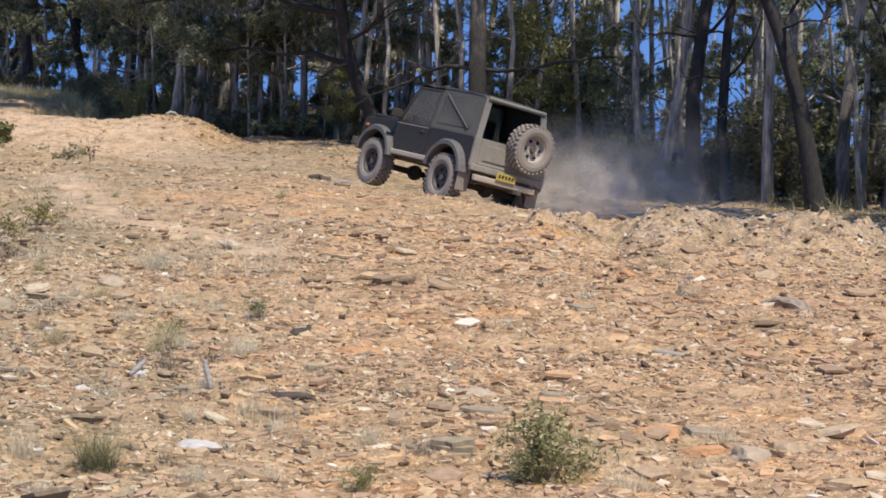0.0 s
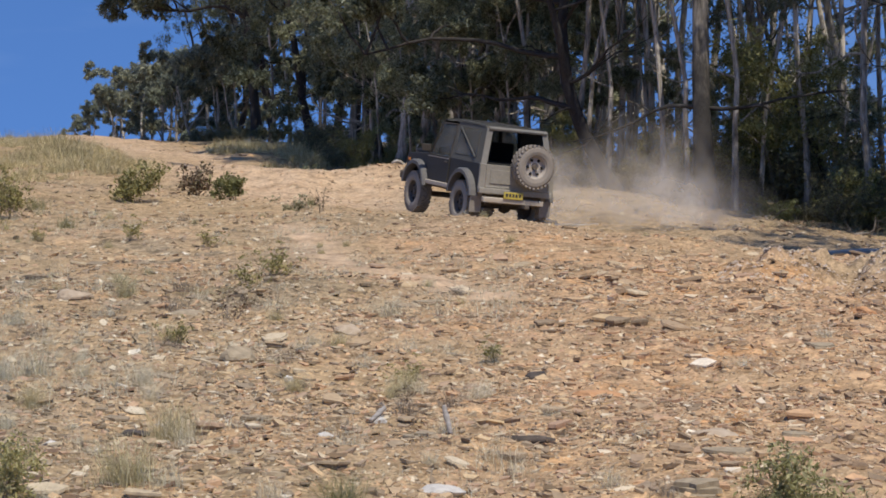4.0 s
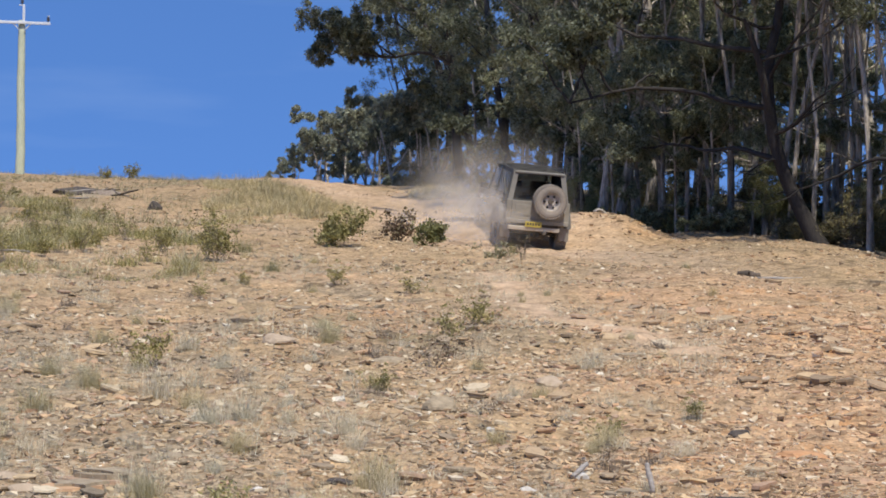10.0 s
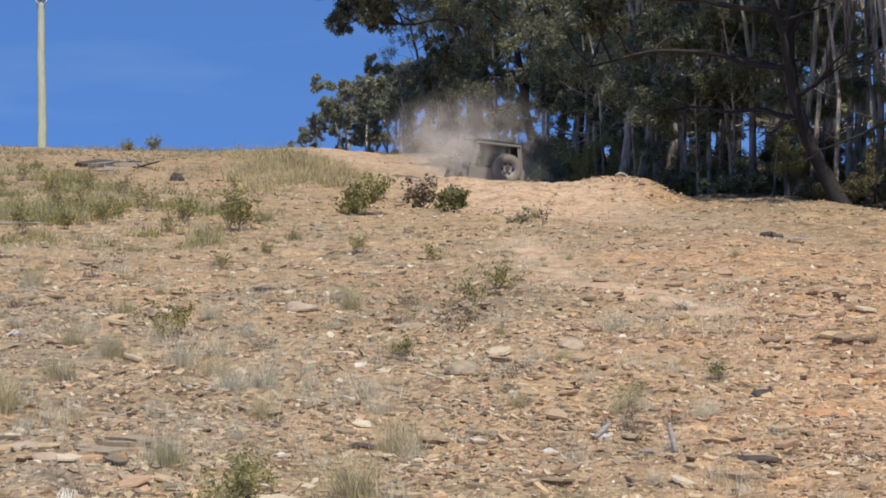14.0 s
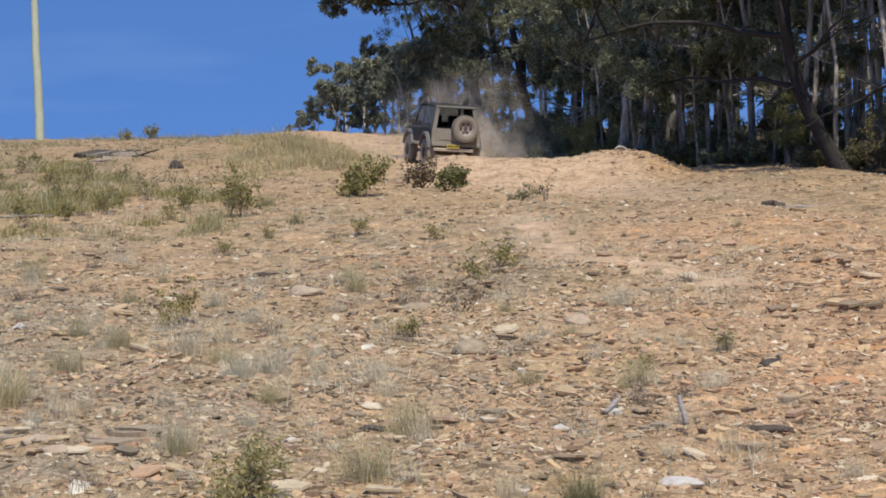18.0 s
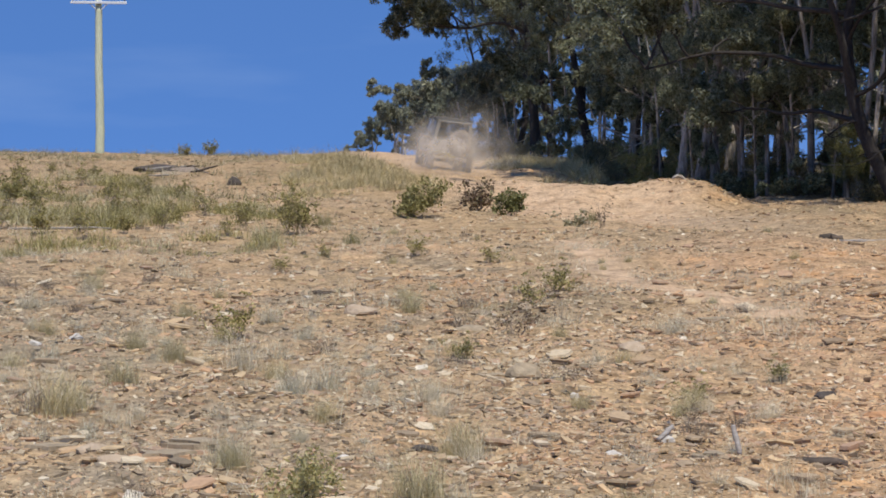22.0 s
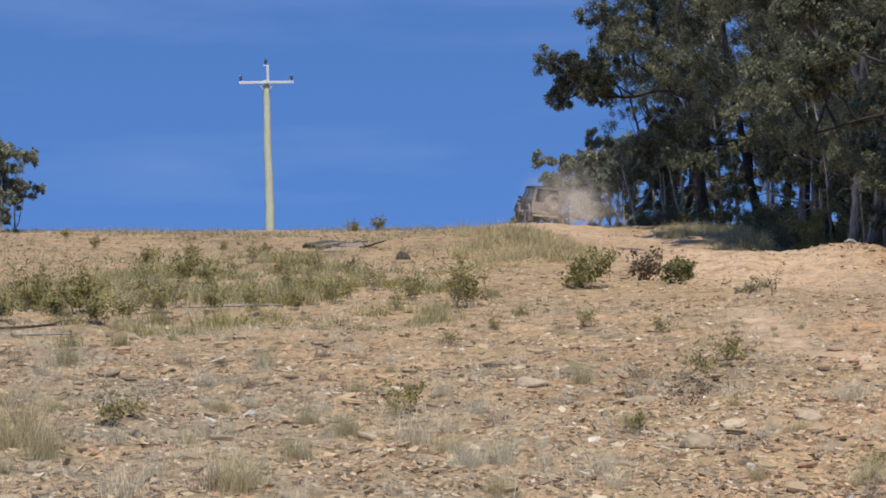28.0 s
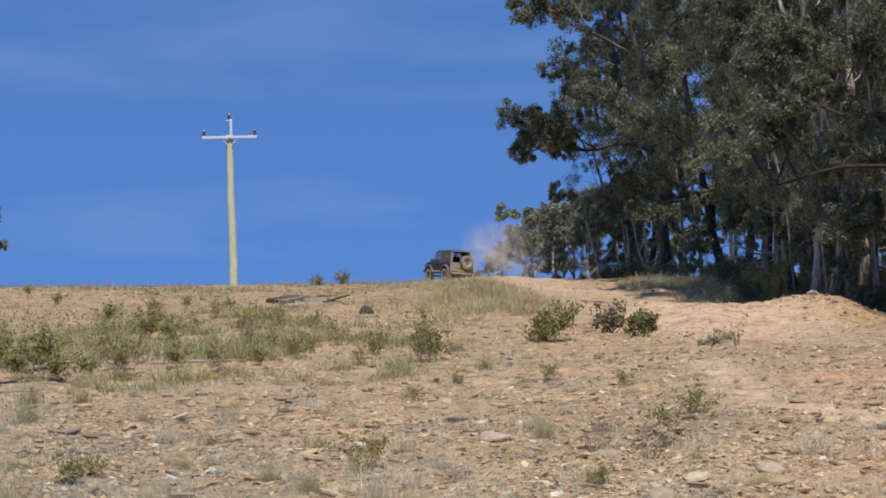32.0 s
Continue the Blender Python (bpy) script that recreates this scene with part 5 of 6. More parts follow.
def build_trees():
    rng = random.Random(12)
    T = {
        "grey": make_tree(1, 17, 0.12, M_BARK_GREY, M_LEAF, 0.46, 3.2, 22, "tall grey-barked gum tree in the wood", dead=5, leaves=66),
        "pale": make_tree(2, 19, 0.125, M_BARK_PALE, M_LEAF, 0.44, 3.2, 22, "tall pale smooth-barked gum tree", fork=0.34, dead=4, leaves=66),
        "dark": make_tree(3, 16, 0.13, M_BARK_DARK, M_LEAF_SHADED, 0.38, 3.0, 24, "dark-trunked gum tree with a dense crown", dead=5, wander=0.08, leaves=66),
        "slim": make_tree(4, 18, 0.072, M_BARK_PALE, M_LEAF_SHADED, 0.5, 2.4, 14, "slim pale gum tree in the wood", lean=(0.05, 0), dead=4, leaves=66),
        "thin": make_tree(6, 14, 0.06, M_BARK_PALE, M_LEAF, 0.5, 2.0, 10, "thin pale gum trunk with a small crown", lean=(-0.05, 0.03), dead=4, leaves=66),
        "full": make_tree(5, 15, 0.15, M_BARK_DARK, M_LEAF_SHADED, 0.2, 3.7, 60, "broad gum tree with dense hanging foliage", fork=0.2, low=6, bough_r=1.0, leaves=105),
        "edge": make_tree(10, 17.5, 0.17, M_BARK_DARK, M_LEAF_SHADED, 0.2, 3.3, 84, "tall full gum tree with one long limb", fork=0.18, low=3, bough_r=0.9, leaves=120, leaf_size=0.098,
                          reach=((4.6, 190, 4.4, 0.55, 9), (7.6, 205, 3.2, 0.6, 5))),
        "tall": make_tree(14, 18, 0.14, M_BARK_GREY, M_LEAF, 0.55, 3.4, 22, "tall clean-trunked gum tree with a high crown", leaves=66),
        "bare": make_tree(15, 15, 0.065, M_BARK_PALE, M_LEAF, 0.62, 2.2, 6, "thin pale trunk with few leaves", dead=7),
        "bare_lean": make_tree(16, 13, 0.05, M_BARK_PALE, M_LEAF, 0.62, 2.0, 5, "thin pale leaning trunk with few leaves", lean=(0.12, 0), dead=6),
        "canopy": make_tree(17, 13.5, 0.14, M_BARK_PALE, M_LEAF, 0.4, 4.0, 40, "gum tree with a wide hanging canopy at the wood's edge", fork=0.28, dead=8, bough_r=1.0, leaves=66),
        "back": make_tree(18, 13, 0.11, M_BARK_GREY, M_LEAF, 0.2, 3.6, 24, "dense tree deep in the wood", low=3, bough_r=1.2, leaves=45, leaf_size=0.27),
        "crest": make_tree(7, 8, 0.13, M_BARK_PALE, M_LEAF_HAZED, 0.34, 3.5, 26, "low bushy gum tree on the crest", fork=0.2, low=2, bough_r=0.95, leaves=60, leaf_size=0.25),
        "crest_flat": make_tree(27, 7.5, 0.12, M_BARK_PALE, M_LEAF_HAZED, 0.5, 4.2, 20, "spreading flat-topped gum tree on the crest", lean=(-0.25, 0), fork=0.25, low=1, bough_r=0.8, leaves=60, leaf_size=0.25),
        "young": make_tree(21, 8.0, 0.07, M_BARK_PALE, M_LEAF, 0.26, 2.2, 16, "young gum tree with olive foliage at the wood's edge", low=2, bough_r=0.7, leaves=110, leaf_size=0.10),
    }
    used = set()

    def at(k, az, r, s=1.0, lean=0.0, yaw=None, sink=0.0):
        x, y = polar(az, r)
        m = rest(x, y, sink, 0, 1, False) @ pose(0, 0, 0, 0, lean, 0) @ pose(0, 0, 0, 0, 0, yaw if yaw is not None else rng.uniform(0, 360))
        if k not in used:
            used.add(k)
            T[k].matrix_basis = m @ Matrix.Scale(s, 4)
            return T[k]
        return copy_thing(T[k], m @ Matrix.Scale(s / T[k].scale[0], 4))

    # trunks along the wood's edge: kind, azimuth, distance, size, lean to the right
    for k, az, r, s, lean in (
            ("slim", -11.0, 85, 1.1, 2), ("slim", -10.0, 78, 1.0, 0), ("thin", -9.2, 67, 1.1, 0), ("pale", -7.9, 53.2, 1.0, -1), ("pale", -7.42, 53.0, 1.05, 1), ("slim", -6.0, 53, 1.2, 0),
            ("slim", -4.6, 49.6, 1.0, -2), ("slim", -2.75, 48.5, 1.1, 1), ("slim", -1.35, 48.6, 1.15, -1), ("slim", -1.1, 49, 1.1, 1), ("slim", -0.45, 48.2, 1.1, 2), ("slim", 2.4, 50, 1.0, -2),
            ("thin", 3.95, 45, 1.2, -2), ("dark", 4.75, 46, 0.62, -7), ("slim", 5.8, 44, 1.2, -3), ("pale", 6.3, 43, 0.95, 2), ("dark", 7.4, 41.0, 1.2, -3), ("thin", 6.9, 46, 1.1, 2), ("dark", 8.35, 41, 0.9, -6), ("slim", 9.45, 40.5, 1.4, -3),
            ("dark", 10.9, 38.6, 1.25, -5), ("grey", 11.6, 40, 1.05, 4), ("thin", 8.9, 47, 1.2, 4), ("pale", 12.8, 40, 1.0, 0)):
        at(k, az, r, s, lean)
    # the end of the wood against the sky
    at("edge", -11.95, 88, 1.28, 0, 0)
    for k, az, r, s in (("full", -11.5, 92, 1.2), ("full", -10.4, 79, 1.15), ("edge", -9.2, 69, 1.05), ("full", -8.4, 64, 1.05), ("canopy", -7.6, 64, 1.15), ("full", -7.0, 59, 1.05), ("canopy", -5.4, 59, 1.0),
                        ("full", -12.5, 98, 1.0), ("full", -13.0, 106, 0.88), ("full", -9.7, 82, 1.1), ("full", -6.3, 66, 1.0), ("canopy", -3.4, 64, 1.0), ("full", 13.4, 43, 0.9), ("tall", 12.4, 47, 1.0), ("full", 14.8, 39, 0.9)):
        at(k, az, r, s)
    # hanging canopies over the edge
    for az, r, s in ((-8.7, 65.0, 1.0), (-7.9, 61.0, 0.95), (-6.5, 58.0, 1.0), (-5.1, 57.0, 1.0), (-3.6, 56, 1.0), (-2.0, 55, 0.95), (0.2, 55, 1.0), (1.9, 57, 1.05), (3.2, 55, 1.0), (5.4, 52, 1.0), (9.9, 47, 1.0), (12.4, 45, 1.0)):
        at("canopy", az, r, s)
    for az, r, s in ((-11.4, 84.0, 1.2), (-10.2, 78.0, 1.2), (-9.2, 66.5, 1.1), (-8.8, 60.5, 0.95), (-8.3, 56.0, 0.8), (-6.8, 53.0, 0.95), (-6.0, 52.0, 1.0), (-5.1, 51.0, 0.9), (-4.0, 50.0, 1.0), (-3.2, 50, 0.8), (-2.2, 49.6, 0.9), (2.6, 49.5, 0.55), (5.0, 47, 0.5),
                     (-7.4, 52.0, 0.62), (-5.6, 50.0, 0.6), (-4.5, 49.2, 0.66), (-3.5, 48.6, 0.55), (-0.6, 48.0, 0.6), (0.4, 47.6, 0.5), (1.8, 47.2, 0.45), (3.6, 46.0, 0.5)):
        at("young", az, r, s)
    for az, s in ((-8.6, 1.0), (-6.7, 1.1), (-5.3, 0.9), (-4.1, 1.1), (-2.4, 1.0), (-1.75, 0.9), (-0.1, 1.1), (0.6, 1.0), (1.9, 1.1), (-3.1, 1.0)):
        at("bare", az, np.interp(az, WOOD_AZ, WOOD_R) + rng.uniform(0.4, 1.2), s, rng.uniform(-4, 4))
    for n in range(34):
        az = rng.uniform(-9.5, 14)
        at(rng.choice(("bare", "bare_lean", "bare", "thin")), az, np.interp(az, WOOD_AZ, WOOD_R) + rng.uniform(1, 24), rng.uniform(0.8, 1.25), rng.uniform(-5, 5))
    # the body of the wood
    for n in range(26):
        az = rng.uniform(-9.5, 15.5)
        at(rng.choice(("slim", "grey", "thin", "tall")), az, np.interp(az, WOOD_AZ, WOOD_R) + rng.uniform(8, 40), rng.uniform(0.8, 1.2), rng.uniform(-4, 4))
    for n in range(9):
        az = -8 + 6.5 * n / 8 + rng.uniform(-0.4, 0.4)
        at("back", az, rng.uniform(72, 96), rng.uniform(0.75, 1.0))
    for az, r in ((-0.9, 60), (0.3, 66), (1.3, 62), (2.2, 70), (2.9, 64), (0.9, 74), (-0.2, 72)):
        at("tall", az, r, 0.95)
    for az, r in ((3.8, 66), (5.4, 60), (7.2, 64), (8.8, 58), (10.6, 62), (12.4, 56), (14.0, 60)):
        at("back", az, r, rng.uniform(0.34, 0.48))
    for az in (4.3, 6.6, 9.8, 11.9, 13.6):
        at("back", az, rng.uniform(78, 98), rng.uniform(0.5, 0.7))
    # trees beyond the view that shade the flat
    for az, r, k in ((17.3, 24.5, "tall"), (19.6, 24.5, "tall"), (19.5, 25.5, "tall"), (21.5, 28, "tall"), (23.5, 25, "tall"), (23, 31, "tall"), (27, 27, "tall"), (19, 30.5, "tall")):
        at(k, az, r)
    for az, r in ((16.6, 26.5), (16.4, 29.0), (16.2, 31.5), (18.0, 28.5)):
        at("tall", az, r, 0.95, -7)
    # low trees on the crest
    for k, az, r, s in (("crest", -17.2, 126, 0.34), ("crest", -16.75, 124, 0.44), ("crest_flat", -15.7, 120, 0.72), ("crest", -16.1, 122, 0.5), ("crest", -15.3, 116, 0.56), ("crest_flat", -14.6, 114, 0.78), ("crest", -14.7, 110, 0.62), ("crest", -14.0, 106, 0.66),
                        ("crest", -13.4, 104, 0.72), ("crest", -15.9, 118, 0.55), ("crest", -15.0, 112, 0.6), ("crest_flat", -15.2, 108, 0.6), ("crest", -14.3, 104, 0.62), ("crest_flat", -13.8, 100, 0.7), ("crest", -13.1, 98, 0.66), ("crest", -12.6, 96, 0.7), ("crest", -32.3, 90, 0.42), ("crest", -33.2, 89, 0.62), ("crest", -32.7, 91, 0.6), ("crest", -31.9, 92, 0.36), ("crest", -33.7, 90, 0.52)):
        at(k, az, r, s, sink=0.2)
    # the big grey trunk by the flat, and the leaning tree with long bare limbs
    big = make_tree(8, 19, 0.22, M_BARK_MOTTLED, M_LEAF, 0.34, 4.4, 40, "big grey-trunked gum tree at the edge of the flat", fork=0.30, dead=4)
    x, y = polar(1.15, 43.5)
    big.matrix_basis = rest(x, y, 0, 40, 1, False)
    leaner = make_tree(19, 9.5, 0.19, M_BARK_DARK, M_LEAF_SHADED, 0.5, 4.2, 26, "leaning dark gum tree with long crooked limbs", lean=(-0.40, 0.10), fork=0.36, dead=5, wander=0.11,
                       reach=((2.0, 178, 3.2, 0.25, 3), (3.4, 185, 5.0, 0.12, 5), (4.2, 172, 5.2, 0.3, 7)))
    x, y = polar(-1.35, 46.6)
    leaner.matrix_basis = rest(x, y, 0, -16, 1, False)
    side = at("edge", -35.2, 84)
    side["label"] = "tall gum tree standing apart on the open side"

# ================= wood lying about, and the pole =================
def stick(name, seed, length, thick, material, az, r, yaw, words, up=0.0, curl=0.12, twigs=1, lift=0.0, category="branch"):
    """A dead branch; up: how steeply it stands."""
    rng = random.Random(seed)
    pts = bent(rng, (-length / 2, 0, 0), (1, 0, up), length, 7, curl)
    mid = sum(pts, Vector()) / len(pts)
    pts = [p - Vector((mid.x, mid.y, 0)) for p in pts]
    pieces = [tube(pts, [thick * (0.55 + 0.45 * math.sin(0.4 + i * 0.36)) * rng.uniform(0.85, 1.1) for i in range(8)], 8)]
    for k in range(twigs):
        j = rng.randint(2, 6)
        tw = bent(rng, pts[j], (rng.uniform(-0.4, 1), rng.choice((-1, 1)), rng.uniform(0, 0.5)), length * 0.35, 4, 0.15)
        pieces.append(tube(tw, [thick * 0.4 * (1 - 0.18 * q) for q in range(5)], 5))
    V, F = joined(pieces)
    F = F + [(7, 6, 5, 4), (7, 4, 3, 2), (7, 2, 1, 0)] + [(56, 57, 58, 59), (56, 59, 60, 61), (56, 61, 62, 63)]
    me = bpy.data.meshes.new(name)
    me.from_pydata(V, [], F)
    for p in me.polygons:
        p.use_smooth = True
    ob = put(name, me, material)
    x, y = polar(az, r)
    ob.matrix_basis = rest(x, y, -thick * 0.5 - lift, yaw)
    return tagged(ob, words, category, "dead wood on the ground")


def build_wood():
    stick("stump_log", 1, 0.42, 0.085, M_CHAR, -3.5, 36.6, 5, "short weathered brown log on gravel", 0, 0.2, 1, category="log")
    stick("dead_stick", 12, 0.9, 0.03, M_DEADWOOD, -2.6, 36.4, 3, "thin bare stick beside the log", 0, 0.06, 1)
    stick("curved_root", 2, 0.95, 0.045, M_DEADWOOD, -7.75, 47.2, 10, "bleached curved root sticking out of the mound", 0.9, 0.42, 1)
    stick("stake", 3, 0.17, 0.017, M_DEADWOOD, -6.27, 10.6, 20, "grey weathered piece of wood standing in the shale", 3.2, 0.05, 0)
    stick("dead_stick", 4, 0.30, 0.025, M_CHAR, -3.95, 10.1, 4, "short dark stick lying on the shale", 0, 0.08, 0)
    stick("dead_stick", 5, 0.27, 0.024, M_DEADWOOD, 7.11, 12.95, 25, "short grey stick lying on the bank", 0, 0.1, 1)
    stick("dead_stick", 6, 0.34, 0.012, M_CHAR, 0.75, 12.6, -4, "thin dark stick on the shale", 0, 0.08, 0)
    stick("dead_stick", 7, 0.13, 0.017, M_DEADWOOD, -8.3, 10.9, 12, "small bleached piece of wood", 0.6, 0.1, 0)
    stick("fallen_branch", 8, 2.6, 0.024, M_CHAR, -31.9, 29.0, 3, "long dark branch lying in front of the weeds", 0, 0.012, 1)
    stick("fallen_branch", 13, 2.2, 0.02, M_DEADWOOD, -32.2, 28.2, -3, "grey branch lying in front of the weeds", 0, 0.012, 1)
    stick("fallen_branch", 9, 2.6, 0.02, M_DEADWOOD, -26.2, 33.0, -8, "pale fallen branch lying along the weeds", 0, 0.05, 2)
    stick("fallen_branch", 10, 3.6, 0.09, M_CHAR, 9.6, 29.5, 12, "dark fallen branch on the shaded flat", 0, 0.06, 2)
    stick("fallen_branch", 11, 3.0, 0.06, M_DEADWOOD, 6.6, 33.0, -6, "grey fallen branch on the shaded flat", 0, 0.06, 2)
    rng = random.Random(44)
    for k in range(9):
        stick("brush_stick", 60 + k, rng.uniform(0.6, 1.4), 0.028, M_DEADWOOD if k % 3 else M_CHAR, -22.3 + rng.uniform(-0.7, 0.7), 56 + rng.uniform(-1.5, 1.5), rng.uniform(-25, 25), "grey stick in a heap of dead brush", 0, 0.06, 1, 0.01 * k)
    for k in range(14):
        az = rng.uniform(-1, 13)
        stick("forest_stick", 80 + k, rng.uniform(0.6, 1.6), rng.uniform(0.010, 0.02), rng.choice((M_DEADWOOD, M_CHAR)), az, np.interp(az, WOOD_AZ, WOOD_R) - rng.uniform(0.2, 3), rng.uniform(-30, 30),
              "dead branch lying at the edge of the wood", rng.uniform(0, 0.2), 0.12, 3)


def box(bm, x0, x1, y0, y1, z0, z1):
    v = [bm.verts.new(p) for p in ((x0, y0, z0), (x1, y0, z0), (x1, y1, z0), (x0, y1, z0), (x0, y0, z1), (x1, y0, z1), (x1, y1, z1), (x0, y1, z1))]
    for f in ((3, 2, 1, 0), (4, 5, 6, 7), (0, 1, 5, 4), (1, 2, 6, 5), (2, 3, 7, 6), (3, 0, 4, 7)):
        bm.faces.new([v[i] for i in f])
    return bm


def bevelled(bm, w, seg=2):
    bmesh.ops.bevel(bm, geom=list(bm.edges), offset=w, segments=seg, profile=0.6, affect="EDGES", clamp_overlap=True)
    return bm


def rod(bm, a, b, r, sides=10, r2=None):
    v, f = tube([Vector(a), Vector(b)], [r, r if r2 is None else r2], sides)
    vs = [bm.verts.new(p) for p in v]
    for q in f:
        bm.faces.new([vs[i] for i in q])
    bm.faces.new(vs[:sides][::-1])
    bm.faces.new(vs[sides:])
    return bm


def lathe(bm, profile, seg=32, axis="x"):
    """Turns (radius, along) points round an axis."""
    rings = []
    for r, h in profile:
        ring = []
        for k in range(seg):
            a = 2 * math.pi * k / seg
            c, s = r * math.cos(a), r * math.sin(a)
            ring.append(bm.verts.new((h, c, s) if axis == "x" else (c, s, h)))
        rings.append(ring)
    for p, q in zip(rings[:-1], rings[1:]):
        for k in range(seg):
            k2 = (k + 1) % seg
            bm.faces.new((p[k], p[k2], q[k2], q[k]))
    return rings


def build_pole():
    m_wood = two_tone("pale_green_pole_wood", (0.38, 0.42, 0.30), (0.55, 0.58, 0.44), 5, 0.85, stretch=(6, 6, 0.6))
    m_steel = two_tone("galvanised_steel", (0.55, 0.57, 0.58), (0.72, 0.74, 0.75), 12, 0.45, 0.3)
    m_glaze = two_tone("brown_insulator", (0.05, 0.055, 0.07), (0.11, 0.12, 0.15), 6, 0.25)
    pole = new("power_pole")
    x, y = polar(-24.62, 95)
    z = ground_z(x, y)
    top = 14.3
    n = 14
    rng = random.Random(3)
    pts = [Vector((rng.gauss(0, 0.012), rng.gauss(0, 0.012), -0.6 + (top - z + 0.55) * i / n)) for i in range(n + 1)]
    v, f = tube(pts, [0.225 - 0.065 * i / n for i in range(n + 1)], 14)
    bm = bmesh.new()
    vs = [bm.verts.new(p) for p in v]
    for q in f:
        bm.faces.new([vs[i] for i in q])
    bm.faces.new(vs[-14:])
    part("shaft", bm, m_wood, pole, "pale green treated timber", smooth_shade=True)
    h = top - z - 0.18
    part("crossarm", bevelled(box(bmesh.new(), -1.32, 1.32, -0.30, -0.18, h - 0.06, h + 0.06), 0.008), m_steel, pole, "galvanised steel crossarm")
    part("peak_bracket", bevelled(box(bmesh.new(), 0.02, 0.14, -0.29, -0.19, h + 0.06, h + 0.86), 0.008), m_steel, pole, "galvanised steel bracket")
    for s in (-1, 1):
        part("brace", rod(bmesh.new(), (s * 0.42, -0.24, h - 0.05), (s * 0.12, -0.20, h - 0.34), 0.022), m_steel, pole)
    for px, pz in ((-1.22, h + 0.06), (1.22, h + 0.06), (0.0, h + 0.84)):
        ins = new("insulator")
        bm = bmesh.new()
        lathe(bm, [(0.0, 0.0), (0.03, 0.0), (0.03, 0.08), (0.09, 0.08), (0.10, 0.11), (0.05, 0.15), (0.08, 0.17), (0.085, 0.20), (0.04, 0.24), (0.055, 0.27), (0.04, 0.30), (0.0, 0.31)], 14, "z")
        me = bpy.data.meshes.new("insulator")
        bm.to_mesh(me)
        bm.free()
        ins.data = None
        bpy.data.objects.remove(ins)
        ob = put("insulator", me, m_glaze, pole, "dark glazed insulator")
        ob.matrix_basis = Matrix.Translation((px, -0.24, pz))
    part("peak_arm", bevelled(box(bmesh.new(), -0.14, 0.14, -0.28, -0.20, h + 0.80, h + 0.85), 0.006), m_steel, pole)
    pole.matrix_basis = Matrix.Translation((x, y, z)) @ pose(0, 0, 0, 0, -1.0, 26)
    tagged(pole, "pale timber power pole with a steel crossarm on the crest", "power pole")


# ================= the car =================
M_PAINT = paint_material("black_paint_under_dust", (0.016, 0.016, 0.015), (0.15, 0.13, 0.10), 0.17, 0.62)
M_FLARE = paint_material("grey_plastic_flare", (0.04, 0.045, 0.05), (0.28, 0.25, 0.21), 0.36, 0.6)
M_TAIL = paint_material("dusty_tailgate_paint", (0.05, 0.048, 0.042), (0.36, 0.325, 0.26), 0.9, 0.7, low=0.4, high=1.6)
M_CANVAS = paint_material("dusty_black_canvas", (0.036, 0.037, 0.034), (0.20, 0.185, 0.15), 0.34, 0.85, low=0.4, high=2.6)
M_STRIP = paint_material("dusty_canvas_strip", (0.06, 0.06, 0.055), (0.32, 0.295, 0.25), 0.6, 0.85, low=0.4, high=2.6)
M_RUBBER = paint_material("dusty_tyre_rubber", (0.03, 0.03, 0.03), (0.36, 0.31, 0.25), 1.2, 0.9, low=-1, high=1)
M_RIM = paint_material("dusty_steel_rim", (0.20, 0.19, 0.18), (0.50, 0.43, 0.35), 0.7, 0.5, low=-1, high=1)
M_RIMDARK = paint_material("black_steel_rim", (0.02, 0.02, 0.02), (0.22, 0.18, 0.14), 0.35, 0.5, low=-1, high=1)
M_CHASSIS = paint_material("black_chassis", (0.015, 0.014, 0.013), (0.2, 0.16, 0.12), 0.4, 0.8)
M_SILL = paint_material("worn_sill_bar", (0.25, 0.23, 0.2), (0.5, 0.42, 0.32), 0.75, 0.6)
M_DARK = two_tone("dark_interior", (0.012, 0.012, 0.013), (0.03, 0.029, 0.028), 6, 0.9)
M_PLATE = two_tone("yellow_plate", (0.42, 0.32, 0.06), (0.56, 0.43, 0.09), 14, 0.6)
M_INK = two_tone("plate_ink", (0.03, 0.03, 0.03), (0.07, 0.06, 0.05), 20, 0.7)
M_RED = two_tone("dusty_red_lens", (0.22, 0.03, 0.02), (0.33, 0.13, 0.09), 14, 0.4)
M_AMBER = two_tone("amber_lens", (0.55, 0.16, 0.03), (0.65, 0.25, 0.06), 14, 0.3)


def glass_material(name, tint, haze):
    n = Nodes(name)
    g = n.add("BsdfPrincipled")
    g.inputs["Base Color"].default_value = (*tint, 1)
    g.inputs["Roughness"].default_value = 0.05
    g.inputs["Transmission Weight"].default_value = 1.0
    g.inputs["IOR"].default_value = 1.15
    d = n.add("BsdfDiffuse")
    d.inputs["Color"].default_value = (0.24, 0.225, 0.19, 1)
    ms = n.add("MixShader")
    f = n.grey(n.noise(3, 5, 0.6, n.local()), 0.3, 0.75, haze * 0.5, haze * 1.4)
    n.link(f, ms.inputs["Fac"])
    n.link(g.outputs["BSDF"], ms.inputs[1])
    n.link(d.outputs["BSDF"], ms.inputs[2])
    n.link(ms.outputs["Shader"], n.out.inputs["Surface"])
    return n.m


M_GLASS = glass_material("dusty_glass", (0.75, 0.8, 0.78), 0.28)
M_PLASTIC = glass_material("dusty_soft_window", (0.6, 0.62, 0.58), 0.38)


